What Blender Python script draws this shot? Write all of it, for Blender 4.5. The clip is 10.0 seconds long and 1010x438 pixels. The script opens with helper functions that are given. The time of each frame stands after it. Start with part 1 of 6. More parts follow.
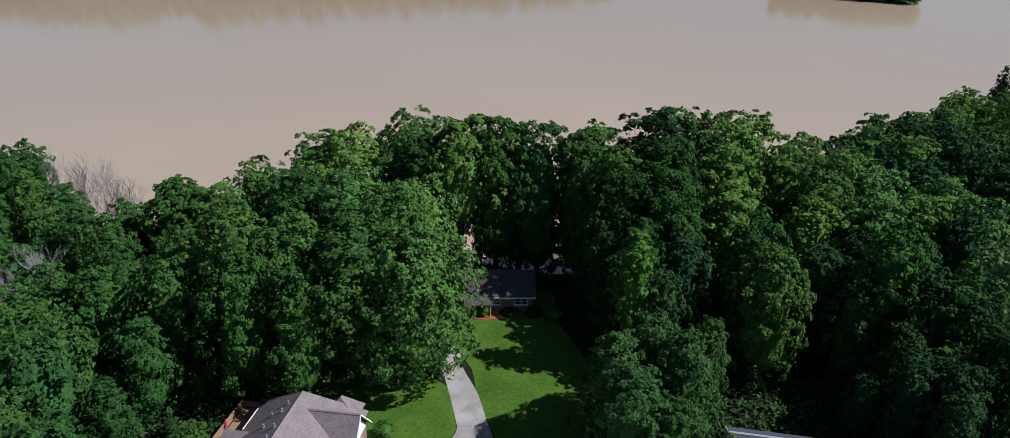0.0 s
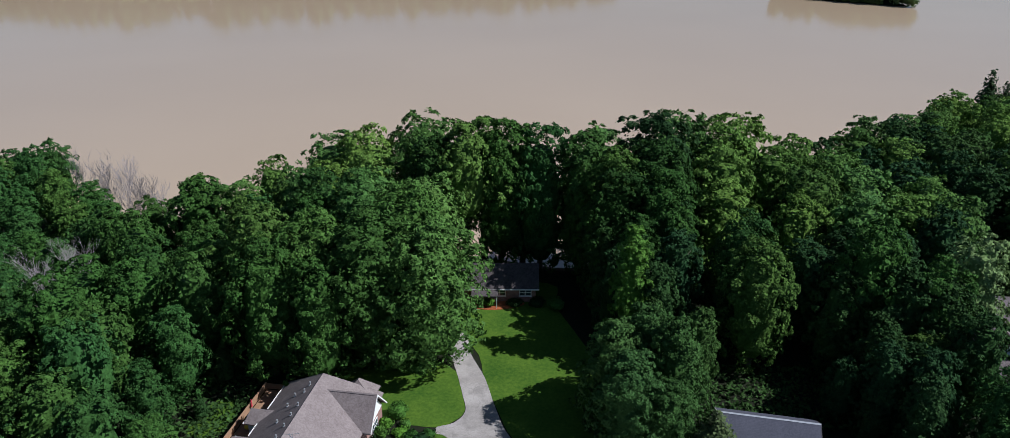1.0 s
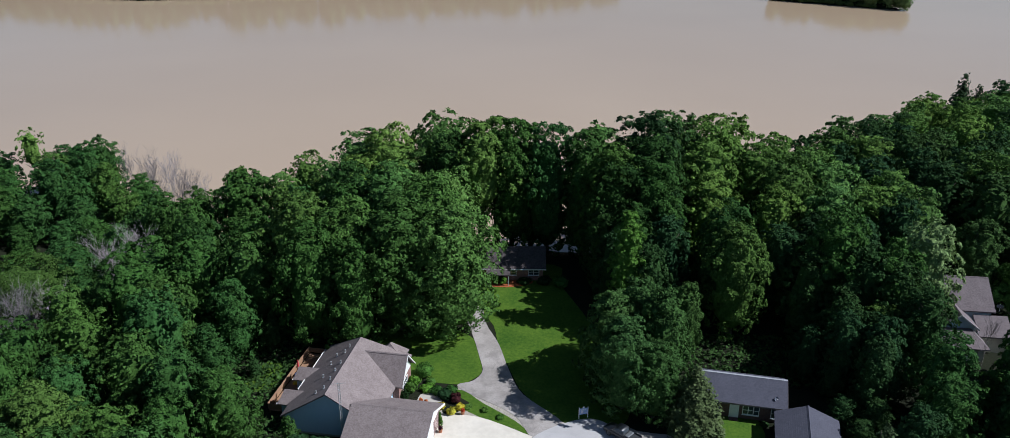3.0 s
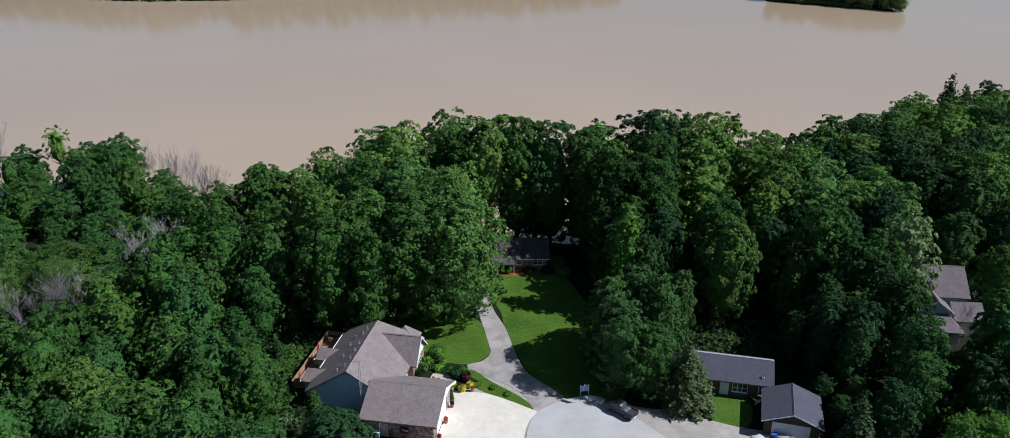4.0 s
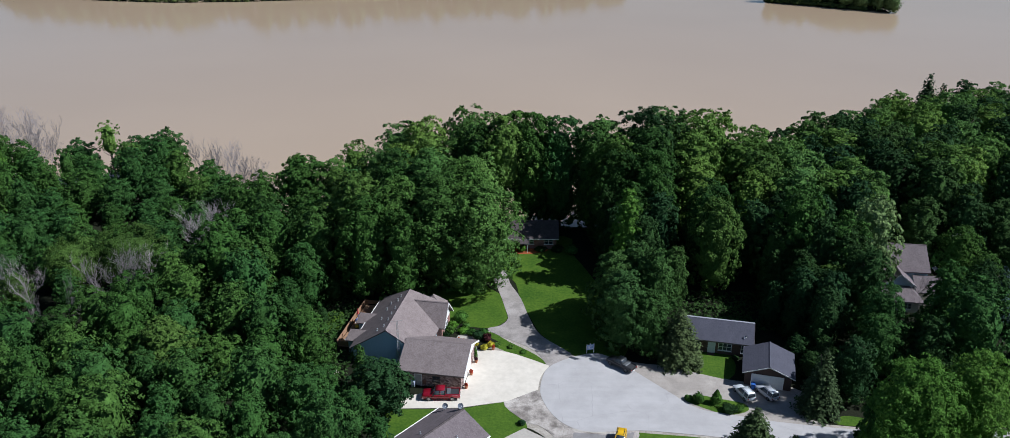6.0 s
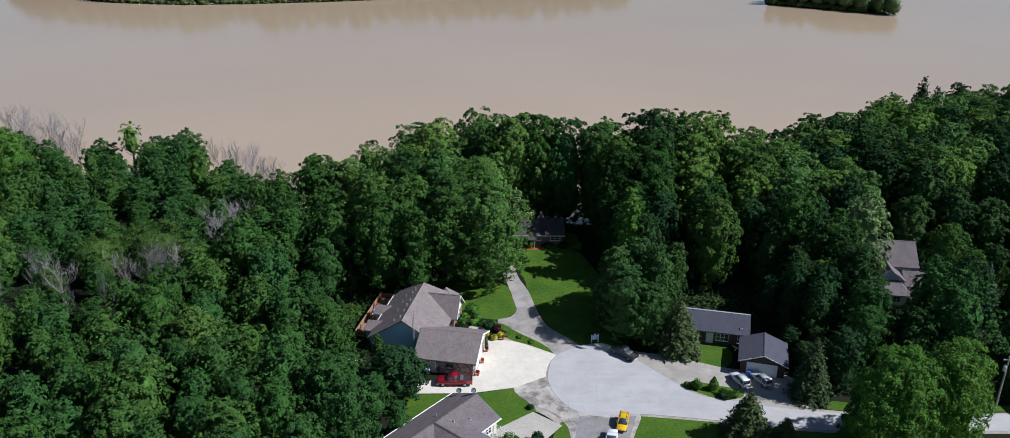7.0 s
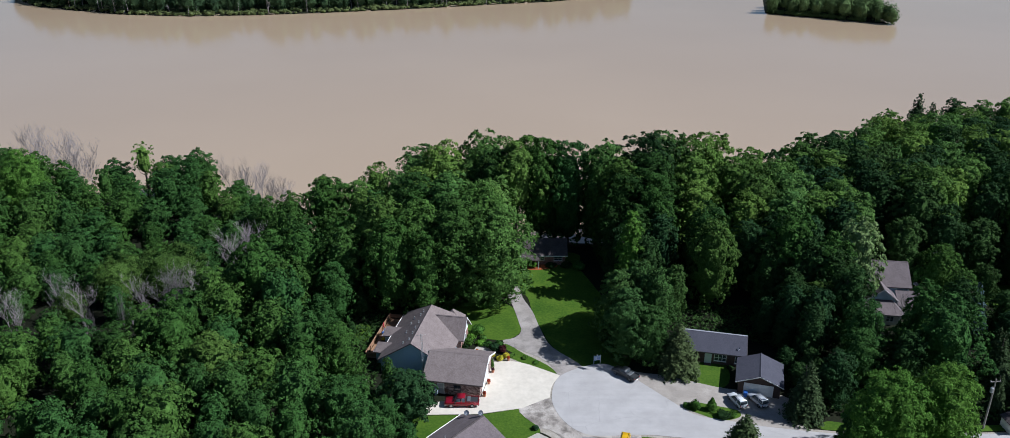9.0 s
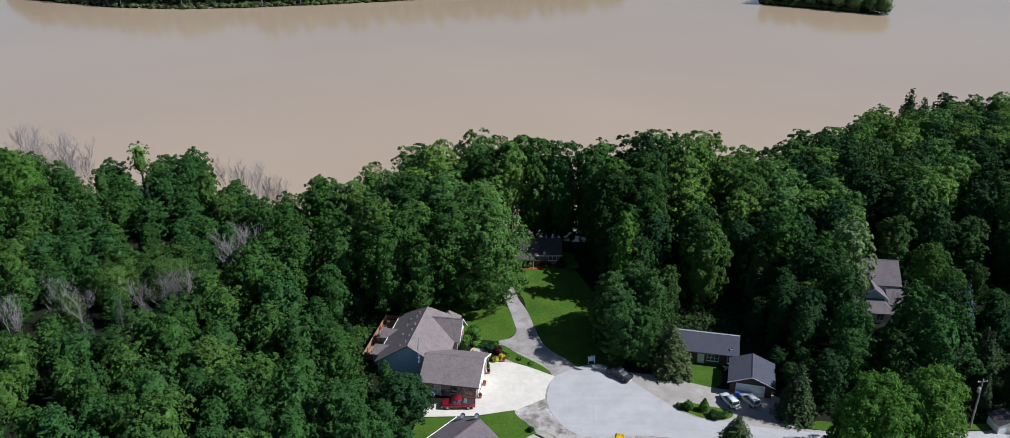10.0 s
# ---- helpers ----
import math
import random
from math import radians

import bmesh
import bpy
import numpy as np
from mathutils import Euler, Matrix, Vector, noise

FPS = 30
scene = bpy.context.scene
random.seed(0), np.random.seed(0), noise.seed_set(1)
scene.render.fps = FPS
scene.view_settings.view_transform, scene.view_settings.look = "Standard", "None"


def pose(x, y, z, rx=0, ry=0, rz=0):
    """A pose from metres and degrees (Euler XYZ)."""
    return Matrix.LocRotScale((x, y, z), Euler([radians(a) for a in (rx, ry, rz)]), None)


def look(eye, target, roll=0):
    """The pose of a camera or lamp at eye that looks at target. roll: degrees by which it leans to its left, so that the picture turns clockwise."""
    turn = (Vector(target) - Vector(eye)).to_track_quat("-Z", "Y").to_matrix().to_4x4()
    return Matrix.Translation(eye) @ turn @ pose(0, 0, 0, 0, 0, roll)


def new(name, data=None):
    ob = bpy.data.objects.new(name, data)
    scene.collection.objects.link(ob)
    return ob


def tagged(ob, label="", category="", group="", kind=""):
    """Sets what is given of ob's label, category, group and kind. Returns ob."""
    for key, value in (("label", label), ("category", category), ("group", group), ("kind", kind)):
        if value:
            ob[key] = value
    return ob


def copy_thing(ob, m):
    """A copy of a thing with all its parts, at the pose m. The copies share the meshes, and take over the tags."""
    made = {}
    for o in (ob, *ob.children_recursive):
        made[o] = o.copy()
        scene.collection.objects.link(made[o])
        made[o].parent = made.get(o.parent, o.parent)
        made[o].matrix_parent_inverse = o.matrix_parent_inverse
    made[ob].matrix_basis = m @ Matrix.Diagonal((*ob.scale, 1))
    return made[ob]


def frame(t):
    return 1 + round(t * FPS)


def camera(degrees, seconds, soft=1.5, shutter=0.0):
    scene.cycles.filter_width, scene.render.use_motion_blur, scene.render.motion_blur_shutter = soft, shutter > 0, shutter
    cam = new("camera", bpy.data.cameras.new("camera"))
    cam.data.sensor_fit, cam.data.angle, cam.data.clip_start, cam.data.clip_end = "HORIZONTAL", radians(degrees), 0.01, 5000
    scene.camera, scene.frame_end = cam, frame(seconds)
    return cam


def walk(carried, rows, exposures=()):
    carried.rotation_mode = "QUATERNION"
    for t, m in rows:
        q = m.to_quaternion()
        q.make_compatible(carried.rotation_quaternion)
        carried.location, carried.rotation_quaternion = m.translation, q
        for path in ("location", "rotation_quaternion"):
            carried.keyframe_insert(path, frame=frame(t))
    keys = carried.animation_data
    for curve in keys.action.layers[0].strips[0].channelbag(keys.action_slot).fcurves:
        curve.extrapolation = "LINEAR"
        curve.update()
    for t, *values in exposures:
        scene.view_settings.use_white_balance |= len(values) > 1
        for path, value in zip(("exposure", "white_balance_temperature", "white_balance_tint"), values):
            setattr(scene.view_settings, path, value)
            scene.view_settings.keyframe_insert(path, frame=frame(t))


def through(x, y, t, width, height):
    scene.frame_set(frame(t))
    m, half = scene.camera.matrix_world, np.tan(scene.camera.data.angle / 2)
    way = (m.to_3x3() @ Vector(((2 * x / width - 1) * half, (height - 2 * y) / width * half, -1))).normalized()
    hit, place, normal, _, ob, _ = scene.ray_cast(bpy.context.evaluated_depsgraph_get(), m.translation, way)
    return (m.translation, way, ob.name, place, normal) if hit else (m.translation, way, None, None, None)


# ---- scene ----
cam = camera(62.0, 10.0, soft=0.55)
METRES, EYE, TILT, LEAN, TURN = 71.0, 61.9, -23.2, 0.0, 0.0
ROWS = [
    (0.0, 0.0, 0.0, 0.0, -0.0, -0.0, -0.0),
    (0.5, -0.0025, -0.0513, -0.0029, 0.11, -0.02, -0.06),
    (1.0, -0.0056, -0.1051, -0.0066, 0.18, -0.05, -0.12),
    (1.5, -0.0094, -0.1612, -0.0116, 0.24, -0.08, -0.15),
    (2.0, -0.0132, -0.219, -0.0176, 0.31, -0.1, -0.19),
    (2.5, -0.0176, -0.2779, -0.0242, 0.38, -0.13, -0.23),
    (4.0, -0.0325, -0.4622, -0.0471, 0.53, -0.23, -0.32),
    (4.5, -0.0391, -0.5267, -0.0558, 0.58, -0.27, -0.34),
    (5.0, -0.0457, -0.5929, -0.0665, 0.64, -0.3, -0.38),
    (5.5, -0.0521, -0.6599, -0.0759, 0.72, -0.34, -0.38),
    (7.0, -0.0715, -0.8415, -0.0906, 1.06, -0.41, -0.47),
    (7.5, -0.0759, -0.8754, -0.0808, 1.2, -0.41, -0.46),
    (8.0, -0.0767, -0.8931, -0.0645, 1.38, -0.37, -0.45),
    (8.5, -0.0776, -0.9037, -0.0459, 1.38, -0.36, -0.4),
    (9.0, -0.077, -0.9144, -0.027, 1.22, -0.38, -0.27),
    (9.5, -0.076, -0.925, -0.0074, 1.05, -0.69, -0.12),
    (10.0, -0.0748, -0.9354, 0.015, 0.91, -1.28, 0.03),
]
walk(cam, [(t, pose(0, 0, EYE, TILT, LEAN, TURN) @ pose(METRES * x, METRES * y, METRES * z, 90 + pitch, roll, yaw)) for t, x, y, z, yaw, pitch, roll in ROWS], [(0.0, 0.2, 5800, 10), (10.0, 0.2, 5800, 10)])

# ---------------------------------------------------------------- world and light
SUN_AZ, SUN_EL = -7.0, 43.5      # degrees from +x towards +y, and above the horizon
world = bpy.data.worlds.new("world")
scene.world = world
world.use_nodes = True
wn = world.node_tree
sky = wn.nodes.new("ShaderNodeTexSky")
sky.sky_type = "NISHITA"
sky.sun_disc = False
sky.dust_density, sky.ozone_density = 0.3, 2.5
sky.sun_elevation = radians(SUN_EL)
sky.sun_rotation = radians(90 - SUN_AZ)
wn.links.new(sky.outputs[0], wn.nodes["Background"].inputs[0])
wn.nodes["Background"].inputs[1].default_value = 0.05
sun_data = bpy.data.lights.new("sun", "SUN")
sun_data.energy, sun_data.angle, sun_data.color = 5.0, radians(0.55), (1.0, 0.98, 0.95)
sun = new("sun", sun_data)
to_sun = Vector((math.cos(radians(SUN_EL)) * math.cos(radians(SUN_AZ)), math.cos(radians(SUN_EL)) * math.sin(radians(SUN_AZ)), math.sin(radians(SUN_EL))))
sun.matrix_world = look(to_sun * 300 + Vector((0, 80, 0)), (0, 80, 0))

# ---------------------------------------------------------------- materials
def nodes_of(name):
    m = bpy.data.materials.new(name)
    m.use_nodes = True
    nt = m.node_tree
    return m, nt, nt.nodes["Principled BSDF"]


def node(nt, kind, **inputs):
    n = nt.nodes.new(kind)
    for key, value in inputs.items():
        n.inputs[key.replace("_", " ")].default_value = value
    return n


def ramp(nt, fac, *stops):
    r = nt.nodes.new("ShaderNodeValToRGB")
    els = r.color_ramp.elements
    while len(els) < len(stops):
        els.new(0.5)
    for e, (at, col) in zip(els, stops):
        e.position, e.color = at, (*col, 1)
    nt.links.new(fac, r.inputs[0])
    return r.outputs[0]


def mix(nt, fac, a, b, mode="MIX"):
    n = nt.nodes.new("ShaderNodeMix")
    n.data_type, n.blend_type = "RGBA", mode
    for sock, value in ((n.inputs[0], fac), (n.inputs[6], a), (n.inputs[7], b)):
        if isinstance(value, bpy.types.NodeSocket):
            nt.links.new(value, sock)
        elif isinstance(value, tuple):
            sock.default_value = (*value, 1)
        else:
            sock.default_value = value
    return n.outputs[2]


def place_of(nt):
    """World place of the surface, in metres."""
    return nt.nodes.new("ShaderNodeNewGeometry").outputs["Position"]


def local_of(nt):
    return nt.nodes.new("ShaderNodeTexCoord").outputs["Object"]


def noise_of(nt, at, scale, detail=4.0, rough=0.55):
    n = node(nt, "ShaderNodeTexNoise", Scale=scale, Detail=detail, Roughness=rough)
    nt.links.new(at, n.inputs["Vector"])
    return n.outputs[0]


def bump(nt, height, strength, distance, bsdf):
    b = node(nt, "ShaderNodeBump", Strength=strength, Distance=distance)
    nt.links.new(height, b.inputs["Height"])
    nt.links.new(b.outputs[0], bsdf.inputs["Normal"])


def surface(name, low, high, fine=8.0, coarse=0.6, rough=0.85, metal=0.0, relief=0.02, local=False, spread=0.45):
    """A matt surface whose colour wanders between two tones at two scales."""
    m, nt, b = nodes_of(name)
    at = local_of(nt) if local else place_of(nt)
    big, small = noise_of(nt, at, coarse, 5), noise_of(nt, at, fine, 3)
    tone = mix(nt, 0.5, big, small)
    col = ramp(nt, tone, (0.5 - spread / 2, low), (0.5 + spread / 2, high))
    nt.links.new(col, b.inputs["Base Color"])
    b.inputs["Roughness"].default_value, b.inputs["Metallic"].default_value = rough, metal
    if rough > 0.82:
        b.inputs["Specular IOR Level"].default_value = 0.12
    if relief:
        bump(nt, small, 0.6, relief, b)
    return m


def leaf_material(name, dark, light, yellow, gloss=0.6, through=0.12, cooling=0.7):
    """Leaves: each tree has its own tint, its crown drifts in tone, each leaf cluster differs a little."""
    m, nt, b = nodes_of(name)
    own = nt.nodes.new("ShaderNodeObjectInfo").outputs["Random"]
    each = nt.nodes.new("ShaderNodeNewGeometry").outputs["Random Per Island"]
    olive = tuple(0.5 * a + 0.5 * b for a, b in zip(dark, yellow))
    cool = (light[0] * (1 - 0.24 * cooling), light[1] * (1 - 0.1 * cooling), light[2] * (1 + 0.35 * cooling))
    deep = tuple(c * 0.72 for c in dark)
    tree = ramp(nt, own, (0.0, deep), (0.14, light), (0.28, cool), (0.42, olive), (0.56, light), (0.7, yellow), (0.85, cool), (1.0, dark))
    drift = noise_of(nt, local_of(nt), 0.28, 3)
    tree = mix(nt, ramp(nt, drift, (0.36, (0, 0, 0)), (0.68, (0.3, 0.3, 0.3))), tree, yellow)
    # Single leaves: a tone and a tilt of their own.
    cells = node(nt, "ShaderNodeTexVoronoi", Scale=4.6)
    nt.links.new(local_of(nt), cells.inputs["Vector"])
    single = nt.nodes.new("ShaderNodeSeparateColor")
    nt.links.new(cells.outputs["Color"], single.inputs[0])
    n = nt.nodes.new("ShaderNodeMath")
    n.operation, n.inputs[1].default_value, n.inputs[2].default_value = "MULTIPLY_ADD", 0.4, -0.1
    nt.links.new(each, n.inputs[0])
    p = nt.nodes.new("ShaderNodeMath")
    p.operation, p.inputs[1].default_value = "MULTIPLY_ADD", 0.36
    nt.links.new(single.outputs[0], p.inputs[0])
    nt.links.new(n.outputs[0], p.inputs[2])
    # Random tone at tuft size, adding to the light and dark between tufts.
    spray = nt.nodes.new("ShaderNodeMath")
    spray.operation, spray.inputs[1].default_value = "MULTIPLY_ADD", 1.42
    nt.links.new(noise_of(nt, local_of(nt), 1.5, 2), spray.inputs[0])
    nt.links.new(p.outputs[0], spray.inputs[2])
    hsv = nt.nodes.new("ShaderNodeHueSaturation")
    nt.links.new(spray.outputs[0], hsv.inputs["Value"])
    nt.links.new(tree, hsv.inputs["Color"])
    tilt = nt.nodes.new("ShaderNodeVectorMath")
    tilt.operation, tilt.inputs[1].default_value, tilt.inputs[2].default_value = "MULTIPLY_ADD", (0.4, 0.4, 0.4), (-0.2, -0.2, -0.2)
    nt.links.new(cells.outputs["Color"], tilt.inputs[0])
    turned = nt.nodes.new("ShaderNodeVectorMath")
    nt.links.new(tilt.outputs[0], turned.inputs[0])
    nt.links.new(nt.nodes.new("ShaderNodeNewGeometry").outputs["Normal"], turned.inputs[1])
    unit = nt.nodes.new("ShaderNodeVectorMath")
    unit.operation = "NORMALIZE"
    nt.links.new(turned.outputs[0], unit.inputs[0])
    nt.links.new(unit.outputs[0], b.inputs["Normal"])
    nt.links.new(hsv.outputs[0], b.inputs["Base Color"])
    b.inputs["Roughness"].default_value = gloss
    b.inputs["Specular IOR Level"].default_value = 0.02
    tr = nt.nodes.new("ShaderNodeBsdfTranslucent")
    nt.links.new(hsv.outputs[0], tr.inputs[0])
    ms = nt.nodes.new("ShaderNodeMixShader")
    ms.inputs[0].default_value = through
    nt.links.new(b.outputs[0], ms.inputs[1])
    nt.links.new(tr.outputs[0], ms.inputs[2])
    nt.links.new(ms.outputs[0], nt.nodes["Material Output"].inputs[0])
    return m


LEAF = leaf_material("broad_leaves", (0.053, 0.11, 0.026), (0.085, 0.165, 0.034), (0.13, 0.214, 0.041))
NEAR_LEAF = leaf_material("woodland_leaves", (0.028, 0.07, 0.018), (0.04, 0.098, 0.021), (0.064, 0.126, 0.025))
# Dark oak tone; on DARKS and the undergrowth it stands in for shade.
DARK_LEAF = leaf_material("dark_oak_and_shade_leaves", (0.02, 0.05, 0.018), (0.028, 0.066, 0.02), (0.046, 0.088, 0.024), 0.6, 0.12)
MAPLE_LEAF = leaf_material("maple_leaves", (0.05, 0.112, 0.026), (0.064, 0.137, 0.029), (0.087, 0.163, 0.033))
PALE_LEAF = leaf_material("pale_silvery_leaves", (0.16, 0.235, 0.085), (0.175, 0.255, 0.095), (0.19, 0.27, 0.105), cooling=0.0)
BRIGHT_LEAF = leaf_material("bright_green_leaves", (0.076, 0.174, 0.03), (0.09, 0.194, 0.033), (0.108, 0.208, 0.036), 0.5, 0.3, 0.0)
OLIVE_LEAF = leaf_material("yellowish_green_leaves", (0.06, 0.114, 0.025), (0.07, 0.13, 0.028), (0.082, 0.142, 0.03), cooling=0.0)
PINE_LEAF = leaf_material("dense_evergreen_leaves", (0.033, 0.08, 0.022), (0.044, 0.096, 0.026), (0.06, 0.116, 0.03), 0.6, 0.12, 0.3)
NEEDLE = leaf_material("spruce_needles", (0.034, 0.06, 0.027), (0.05, 0.08, 0.034), (0.066, 0.092, 0.04), 0.6, 0.1, 0.0)
NEEDLE_OLIVE = leaf_material("olive_spruce_needles", (0.05, 0.08, 0.03), (0.075, 0.105, 0.042), (0.1, 0.122, 0.05), 0.6, 0.1, 0.0)
NEEDLE_BLUE = leaf_material("blue_spruce_needles", (0.05, 0.08, 0.075), (0.06, 0.092, 0.088), (0.07, 0.1, 0.095), 0.6, 0.08)
SHRUB = leaf_material("shrub_leaves", (0.02, 0.06, 0.012), (0.05, 0.12, 0.02), (0.09, 0.17, 0.03))
BARK = surface("bark", (0.05, 0.04, 0.03), (0.14, 0.12, 0.1), 12, 2, 0.95, relief=0.05)
BARE = surface("bare_grey_branches", (0.2, 0.176, 0.176), (0.32, 0.285, 0.285), 9, 1.5, 0.9, relief=0.0)
# Darker than real leaf litter: the shade under the trees is in this tone.
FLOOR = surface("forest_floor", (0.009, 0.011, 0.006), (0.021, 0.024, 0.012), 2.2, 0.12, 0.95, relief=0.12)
GRASS = surface("lawn_grass", (0.03, 0.078, 0.008), (0.088, 0.15, 0.016), 2.4, 0.22, 0.9, relief=0.06, spread=0.36)
def paving(name, low, high, crack, scale, worn, fine=3.0):
    """Asphalt: fine stone tone, broad stains, tarred or open cracks, and worn patches."""
    m, nt, b = nodes_of(name)
    at = place_of(nt)
    wander = nt.nodes.new("ShaderNodeMapping")
    nt.links.new(at, wander.inputs[0])
    warp = node(nt, "ShaderNodeTexNoise", Scale=0.7, Detail=3.0)
    nt.links.new(at, warp.inputs["Vector"])
    bent = mix(nt, 0.35, at, warp.outputs["Color"], "ADD")
    cells = nt.nodes.new("ShaderNodeTexVoronoi")
    cells.feature = "DISTANCE_TO_EDGE"
    cells.inputs["Scale"].default_value = scale
    nt.links.new(bent, cells.inputs["Vector"])
    stone, stain = noise_of(nt, at, fine * 3, 2), noise_of(nt, at, 0.22, 6, 0.62)
    col = ramp(nt, mix(nt, 0.65, stone, stain), (0.32, low), (0.68, high))
    blot = ramp(nt, noise_of(nt, at, 0.5, 4, 0.6), (0.44, (0, 0, 0)), (0.64, (1, 1, 1)))
    col = mix(nt, mix(nt, 1.0, blot, (worn, worn, worn), "MULTIPLY"), col, tuple(c * 0.62 for c in low))
    line = ramp(nt, cells.outputs[0], (0.0, (1, 1, 1)), (0.012 * scale / 0.3, (0, 0, 0)))
    some = ramp(nt, noise_of(nt, at, 0.16, 2), (0.42, (0, 0, 0)), (0.6, (1, 1, 1)))
    line = mix(nt, 1.0, line, mix(nt, 1.0, some, (crack, crack, crack), "MULTIPLY"), "MULTIPLY")
    long = nt.nodes.new("ShaderNodeMapping")
    long.inputs["Scale"].default_value = (0.09, 0.8, 1)
    long.inputs["Rotation"].default_value = (0, 0, 0.5)
    nt.links.new(bent, long.inputs[0])
    streak = ramp(nt, noise_of(nt, long.outputs[0], 1.0, 5, 0.65), (0.3, (0.94, 0.935, 0.93)), (0.7, (1.03, 1.03, 1.035)))
    col = mix(nt, 1.0, col, streak, "MULTIPLY")
    nt.links.new(mix(nt, line, col, tuple(c * 0.35 for c in low)), b.inputs["Base Color"])
    b.inputs["Roughness"].default_value = 0.9
    bump(nt, stone, 0.5, 0.012, b)
    return m


ROAD = paving("pale_asphalt", (0.37, 0.352, 0.342), (0.475, 0.455, 0.442), 0.35, 0.13, 0.12)
PATCHED = paving("worn_patched_asphalt", (0.2, 0.17, 0.145), (0.64, 0.585, 0.525), 0.5, 0.55, 0.85)
GRAVEL = paving("old_gravel_drive", (0.24, 0.212, 0.19), (0.42, 0.38, 0.35), 0.3, 0.8, 0.5, 2.0)
VERGE = surface("stony_soil", (0.24, 0.21, 0.17), (0.44, 0.4, 0.345), 4.0, 0.5, 0.95, relief=0.03, spread=0.3)
DRIVE = paving("dark_worn_asphalt", (0.2, 0.188, 0.182), (0.31, 0.292, 0.28), 0.5, 0.5, 0.4)
PACKED = paving("packed_brown_gravel", (0.29, 0.256, 0.222), (0.44, 0.395, 0.348), 0.25, 0.5, 0.3, 2.5)
CONCRETE = surface("pale_concrete", (0.54, 0.49, 0.41), (0.7, 0.64, 0.55), 1.2, 0.35, 0.85, relief=0.005)
CONCRETE_OLD = surface("weathered_concrete", (0.34, 0.31, 0.27), (0.5, 0.46, 0.4), 2.4, 0.35, 0.88, relief=0.008)
def roofing(name, low, high):
    """Asphalt shingles: courses across the slope, tabs of their own tone, stains."""
    m, nt, b = nodes_of(name)
    at = local_of(nt)
    tabs = nt.nodes.new("ShaderNodeTexVoronoi")
    tabs.inputs["Scale"].default_value = 6.5
    nt.links.new(at, tabs.inputs["Vector"])
    grey = nt.nodes.new("ShaderNodeSeparateColor")
    nt.links.new(tabs.outputs["Color"], grey.inputs[0])
    stains = noise_of(nt, at, 0.7, 5)
    tone = mix(nt, 0.38, stains, grey.outputs[0])
    nt.links.new(ramp(nt, tone, (0.2, low), (0.8, high)), b.inputs["Base Color"])
    b.inputs["Roughness"].default_value = 0.9
    b.inputs["Specular IOR Level"].default_value = 0.2
    course = nt.nodes.new("ShaderNodeTexWave")
    course.bands_direction = "Z"
    course.inputs["Scale"].default_value = 3.2
    course.wave_profile = "SAW"
    nt.links.new(at, course.inputs["Vector"])
    bump(nt, course.outputs[1], 0.5, 0.012, b)
    return m


ROOF_BROWN = roofing("brown_shingles", (0.15, 0.121, 0.116), (0.25, 0.208, 0.198))
ROOF_GREY = roofing("grey_shingles", (0.115, 0.094, 0.096), (0.185, 0.154, 0.158))
ROOF_SLATE = roofing("slate_grey_shingles", (0.062, 0.062, 0.08), (0.088, 0.088, 0.112))
ROOF_DARK = roofing("dark_brown_shingles", (0.04, 0.033, 0.034), (0.11, 0.092, 0.09))


def masonry(name, a, b_col, mortar, wide=0.42, high=0.2, dirty=0.5):
    m, nt, b = nodes_of(name)
    at = local_of(nt)
    sep = nt.nodes.new("ShaderNodeSeparateXYZ")
    nt.links.new(at, sep.inputs[0])
    add = nt.nodes.new("ShaderNodeMath")
    nt.links.new(sep.outputs[0], add.inputs[0])
    nt.links.new(sep.outputs[1], add.inputs[1])
    com = nt.nodes.new("ShaderNodeCombineXYZ")
    nt.links.new(add.outputs[0], com.inputs[0])
    nt.links.new(sep.outputs[2], com.inputs[1])
    br = node(nt, "ShaderNodeTexBrick", Scale=1.0, Color1=(*a, 1), Color2=(*b_col, 1), Mortar=(*mortar, 1))
    br.inputs["Brick Width"].default_value, br.inputs["Row Height"].default_value, br.inputs["Mortar Size"].default_value = wide, high, 0.012
    nt.links.new(com.outputs[0], br.inputs["Vector"])
    dirt = noise_of(nt, at, 1.8, 4)
    col = mix(nt, dirty, br.outputs[0], ramp(nt, dirt, (0.3, a), (0.7, b_col)), "MIX")
    nt.links.new(col, b.inputs["Base Color"])
    b.inputs["Roughness"].default_value = 0.9
    bump(nt, br.outputs[1], 0.4, -0.01, b)
    return m


BRICK = masonry("red_brown_brick", (0.2, 0.09, 0.07), (0.3, 0.17, 0.14), (0.4, 0.36, 0.32))
BRICK_DARK = masonry("dark_brown_brick", (0.085, 0.045, 0.035), (0.14, 0.08, 0.06), (0.18, 0.15, 0.13))
STONE = masonry("mixed_fieldstone", (0.1, 0.045, 0.04), (0.52, 0.4, 0.36), (0.16, 0.11, 0.1), 0.36, 0.2, 0.06)
WHITE = surface("white_paint", (0.72, 0.71, 0.68), (0.82, 0.81, 0.79), 3, 0.5, 0.5, relief=0.0)
SIDING_BLUE = surface("pale_blue_siding", (0.43, 0.58, 0.68), (0.5, 0.65, 0.75), 2, 0.4, 0.6, relief=0.003)
